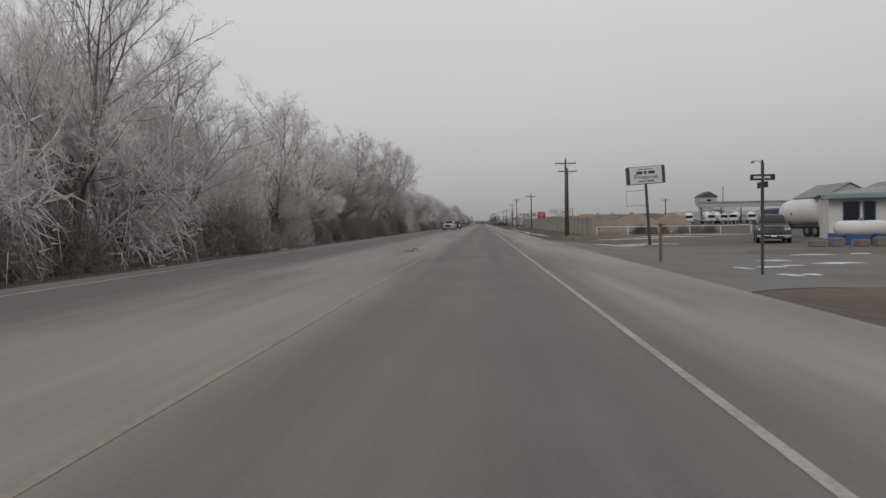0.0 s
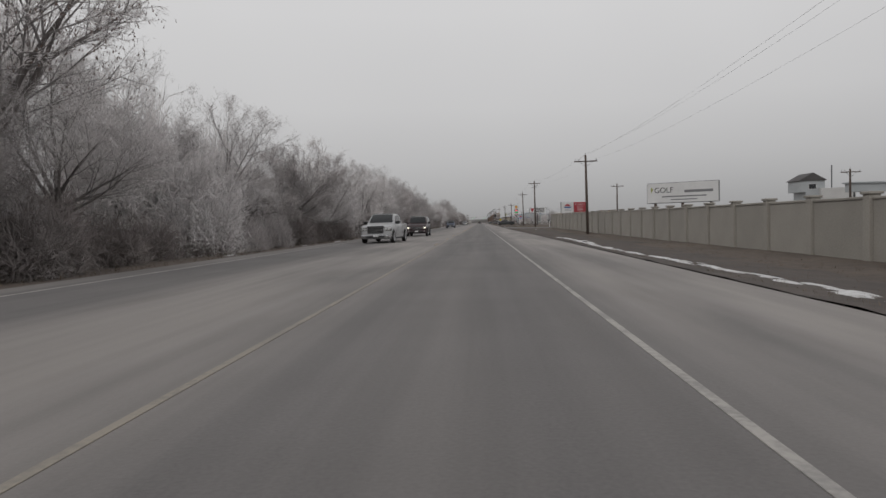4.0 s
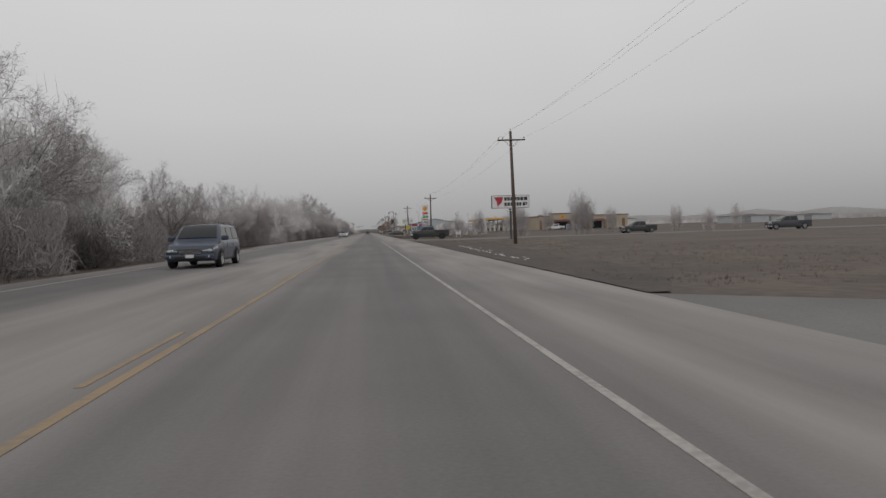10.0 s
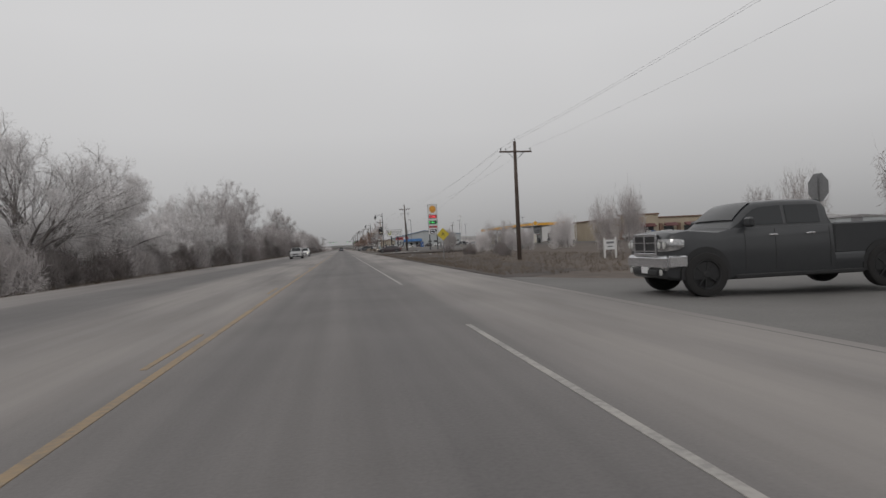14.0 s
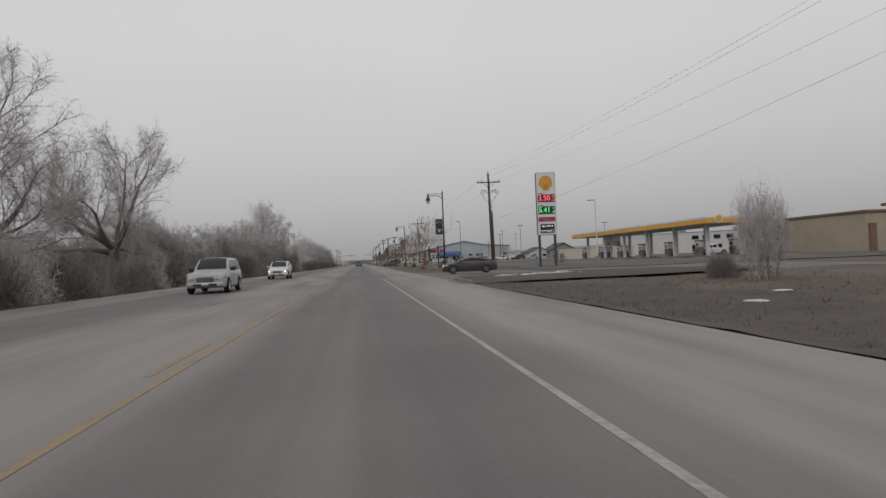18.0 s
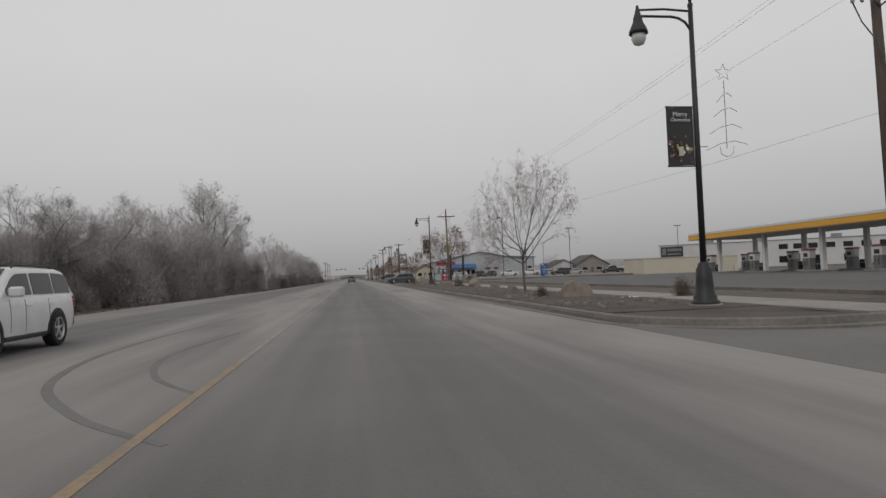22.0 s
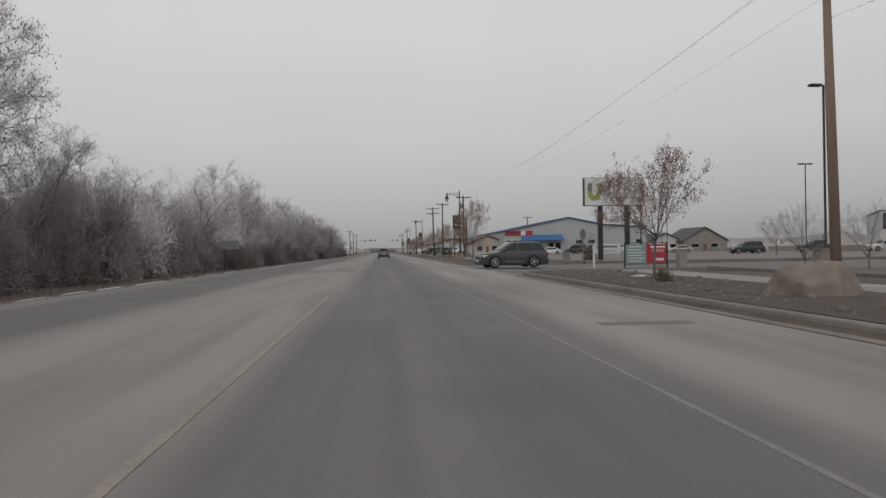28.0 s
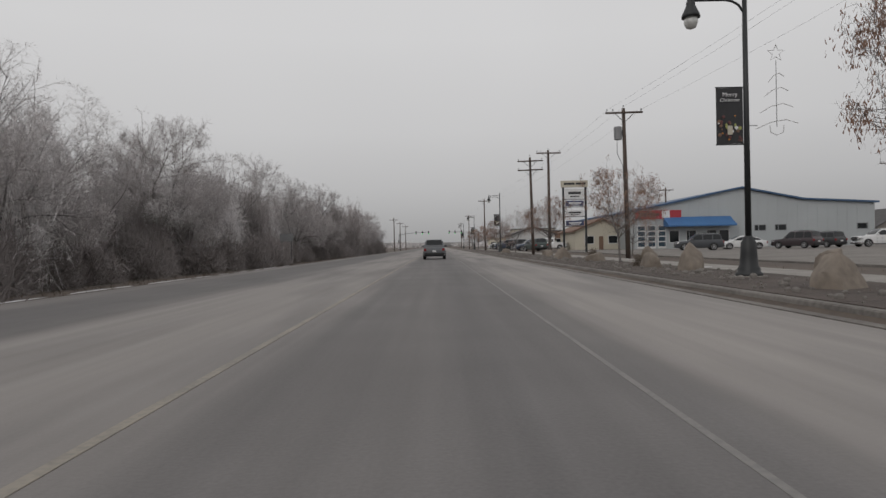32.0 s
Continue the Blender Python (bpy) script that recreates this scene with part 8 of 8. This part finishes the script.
for k in range(46):
    y = 236.5 + 0.55 * k + rs.uniform(-0.4, 0.4)
    patch(lerp(y, [(236, 5.8), (247, 6.05), (253, 6.3), (257, 6.75), (262, 6.75)]) + rs.gauss(0, 0.10) + (0.5 if k % 9 == 4 else 0), y, rs.uniform(0.02, 0.06), rs.uniform(0.12, 0.40), k + 400)
# weeds and dry grass: uncountable tufts
g = Geo()
rg = random.Random(33)


def tuft(x, y, h, n_):
    z = land(x, y) - 0.02
    for q in range(n_):
        a, r = rg.uniform(0, 6.28), rg.uniform(0.02, 0.16)
        p0 = (x + r * 0.6 * math.cos(a), y + r * 0.6 * math.sin(a), z)
        hh = h * rg.uniform(0.5, 1.2)
        g.blade(p0, (x + (r + 0.45 * hh) * math.cos(a) * 1.0, y + (r + 0.45 * hh) * math.sin(a), z + hh), 0.009)


def on_drive(y, x):
    return x < 40 and any(a < y < b for a, b in ((9, 50), (199, 224), (293, 319), (405, 433), (520, 543)))


for k in range(24000):
    y = rg.uniform(52, 410)
    x = edge_right(y) + 0.5 + 16 * rg.random() ** 1.8
    if on_drive(y, x) or (x > 12.5 and y < 206):
        continue
    tuft(x, y, (0.05 + 0.08 * rg.random()) * (2.6 if 316 < y < 360 else 1.5 if y > 360 else 1), 7)
for k in range(5200):
    y = rg.uniform(-5, 640)
    tuft(edge_left(y) - 0.35 - 3.8 * rg.random(), y, 0.14 + 0.2 * rg.random(), 6)
for k in range(500):
    y = rg.uniform(545, 640)
    tuft(edge_right(y) + rg.choice((0.6, 2.2, 3.2, 6.2, 7.5)) + rg.uniform(-0.4, 0.4), y, 0.15, 5)
ob = tagged(new("dry_grass", g.mesh("dry_grass", M["dry_blade"])), "tufts of dry brown grass and weeds along the verges", "grass", "", "stuff")

# loose stones and clods in the planting strips: uncountable
g = Geo()
for k in range(1500):
    y = rg.choice((rg.uniform(436, 519), rg.uniform(546, 640)))
    x = edge_right(y) + rg.uniform(0.35, 4.1 if y < 530 else 3.5)
    s_ = 0.035 + 0.10 * rg.random() ** 2.5
    pts = [(x + s_ * rg.uniform(0.6, 1.2) * math.cos(a), y + s_ * rg.uniform(0.6, 1.2) * math.sin(a)) for a in (0.2, 1.4, 2.7, 3.9, 5.2)]
    g.loft([[(px, py, 0.165) for px, py in pts], [(x + (px - x) * 0.95, y + (py - y) * 0.95, 0.175 + s_ * 0.5) for px, py in pts], [(x + (px - x) * 0.5, y + (py - y) * 0.5, 0.175 + s_ * 0.9) for px, py in pts]])
tagged(new("loose_stones", g.mesh("loose_stones", M["kerb"])), "loose grey-brown stones and clods on the mulch", "stones", "", "stuff")

# low dead bushes in the planting strips
for k, (x, y, s_) in enumerate([(7.3, 446, 0.22), (9.7, 449, 0.25), (10.9, 441, 0.3), (8.9, 477, 0.3), (8.4, 492, 0.28), (7.9, 509, 0.22), (9.0, 547, 0.3), (12.2, 555, 0.35), (8.6, 577, 0.25), (9.6, 590, 0.3), (14.6, 562, 0.35), (13.6, 549, 0.3), (17.6, 546, 0.45), (22.4, 545.8, 0.45)]):
    plant(dry_bush[0], x, y, s_ * 3.2)
# torn tyre tread on the far lane: a curled piece with loose strips
p = thing("tyre_scrap", pose(-3.55, 29.6, 0.004, 0, 0, 10), "curled scrap of torn black tyre tread lying on the asphalt", "tyre scrap")
curl = []
for k in range(9):
    a = -0.5 + 3.9 * k / 8
    cx, cz = 0.40 - 0.10 * math.cos(a), 0.075 + 0.075 * math.sin(a)
    ix, iz = 0.40 - 0.084 * math.cos(a), 0.075 + 0.059 * math.sin(a)
    w = 0.11 - 0.02 * math.sin(3.1 * k)
    curl.append([(cx, -w, cz), (cx, w, cz), (ix, w, iz), (ix, -w, iz)])
part("tread", Geo().loft(curl), M["tyre"], p)
for y0, x1, y1, r_ in ((-0.10, 0.02, -0.17, 0.012), (0.02, -0.10, 0.04, 0.011), (0.10, 0.08, 0.16, 0.009)):
    part("loose_strip", Geo().tube([(0.36, y0, 0.03), ((0.36 + x1) / 2, (y0 + y1) / 2 - 0.02, 0.022), (x1, y1, 0.02)], [r_, r_ * 1.1, r_ * 0.5], 5), M["tyre"], p)
# air station and small service boxes
p = thing("air_station", pose(21.8, 438.6, 0.2), "grey air and water station on a concrete pad", "machine")
part("pad", Geo().box(-0.9, -0.5, -0.1, 0.9, 0.5, 0.12, 0.03), M["concrete"], p)
part("cabinet", Geo().box(-0.5, -0.2, 0.12, -0.1, 0.2, 1.55, 0.03), M["grey_metal"], p)
part("cabinet", Geo().box(0.15, -0.2, 0.12, 0.5, 0.2, 1.2, 0.03), M["grey_metal"], p)
part("hose", Geo().tube([(0.5, 0, 1.0), (0.75, -0.1, 0.6), (0.65, -0.2, 0.3), (0.4, -0.25, 0.5)], 0.03, 6), M["black_trim"], p)
for x, y, w, h, mt in [(15.6, 512.5, 0.45, 0.9, "concrete"), (16.8, 526.5, 0.5, 0.9, "concrete"), (11.6, 526.8, 0.12, 1.1, "white_paint"), (17.5, 553, 0.6, 0.8, "grey_metal"), (24, 549, 0.8, 1.0, "concrete")]:
    p = thing("utility_box", pose(x, y, 0.17), "small metal service box beside the drive", "utility box", "service boxes")
    part("box", Geo().box(-w / 2, -w / 2, -0.1, w / 2, w / 2, h, 0.03), M[mt], p)
    part("lid", Geo().box(-w / 2 - 0.02, -w / 2 - 0.02, h, w / 2 + 0.02, w / 2 + 0.02, h + 0.06, 0.015), M[mt], p)
# manhole cover and black tyre marks
structure("manhole_cover", Geo().lathe([(0.42, -0.02), (0.42, 0.006), (0.40, 0.010), (0.0, 0.010)], 24, 3.3, 419.5), M["steel_dark"], "round iron manhole cover in the asphalt", "manhole")


def curve_mark(name, pts, w, label):
    """A thin dark ribbon of rubber along a smooth bend."""
    rings, n_ = [], 8
    line = []
    for i in range(len(pts) - 1):
        p0, p1, p2, p3 = (Vector((*pts[min(max(i + o, 0), len(pts) - 1)], 0)) for o in (-1, 0, 1, 2))
        for k in range(n_):
            t = k / n_
            line.append(0.5 * (2 * p1 + (p2 - p0) * t + (2 * p0 - 5 * p1 + 4 * p2 - p3) * t * t + (3 * p1 - p0 - 3 * p2 + p3) * t ** 3))
    for i, p in enumerate(line):
        d = (line[min(i + 1, len(line) - 1)] - line[max(i - 1, 0)]).normalized()
        s_ = Vector((d.y, -d.x, 0)) * w / 2 * (0.25 + 0.75 * math.sin(math.pi * (i + 0.5) / len(line)) ** 0.4)
        rings.append([tuple(p - s_ + Vector((0, 0, -0.02))), tuple(p + s_ + Vector((0, 0, -0.02))), tuple(p + s_ + Vector((0, 0, 0.004))), tuple(p - s_ + Vector((0, 0, 0.004)))])
    return structure(name, Geo().loft(rings), M["rubber_mark"], label, "tyre mark")


curve_mark("tyre_mark", [(-4.5, 442.5), (-5.1, 434), (-4.6, 429.2), (-3.3, 426.4), (-1.9, 424.7)], 0.13, "curved dark tyre mark left by a turning car")
curve_mark("tyre_mark_2", [(-3.3, 436), (-3.7, 431.5), (-3.2, 428.8), (-2.2, 427)], 0.10, "curved dark tyre mark left by a turning car")
curve_mark("tyre_mark_3", [(-5.6, 428), (-5.2, 421), (-4.2, 417.5), (-3.0, 416)], 0.12, "curved dark tyre mark left by a turning car")
g = Geo().box(2.7, 499.55, -0.03, 4.2, 499.95, 0.005, 0.0)
structure("road_patch", g, M["rubber_mark"], "dark square patch mended into the asphalt", "road patch")
for bx, by, bw, zb in ((-12.9, 543.3, 1.35, 1.6), (-12.6, 603.0, 1.1, 1.8)):
    ob = thing("sign_back", pose(bx, by, 0, 0, 0, 3), "grey back of a road sign with pale edge rails, on posts", "road sign")
    for sx in (-1, 1):
        part("post", Geo().box(sx * bw * 0.34 - 0.035, 0.02, -0.5, sx * bw * 0.34 + 0.035, 0.09, zb + 0.66), M["steel_dark"], ob)
    part("panel", Geo().box(-bw / 2, 0.0, zb, bw / 2, 0.02, zb + 0.64, 0.004), M["grey_metal"], ob)
    for zz in (zb, zb + 0.60):
        part("edge_rail", Geo().box(-bw / 2, -0.05, zz, bw / 2, 0.0, zz + 0.05, 0.01), M["grey_metal"], ob)
# far woods at the horizon; the pale frost colour also stands in for haze
g = Geo()
rw = random.Random(9)
for k in range(2600):
    y = rw.uniform(860, 1500)
    x = rw.choice((-1, 1)) * rw.uniform(16, 420) if k % 3 else rw.uniform(60, 700)
    h = rw.uniform(3, 7.5)
    for q in range(16):
        a = rw.uniform(0, 6.28)
        z0 = h * rw.uniform(0.0, 0.6)
        g.blade((x + rw.uniform(-1, 1), y, z0 - 0.3), (x + rw.uniform(-2.6, 2.6), y + rw.uniform(-2, 2), min(h, z0 + h * rw.uniform(0.3, 0.7))), 0.16)
tagged(new("far_woods", g.mesh("far_woods", M["frost_twig"])), "grey frosted woods far off at the horizon, pale as in haze", "woods", "", "stuff")
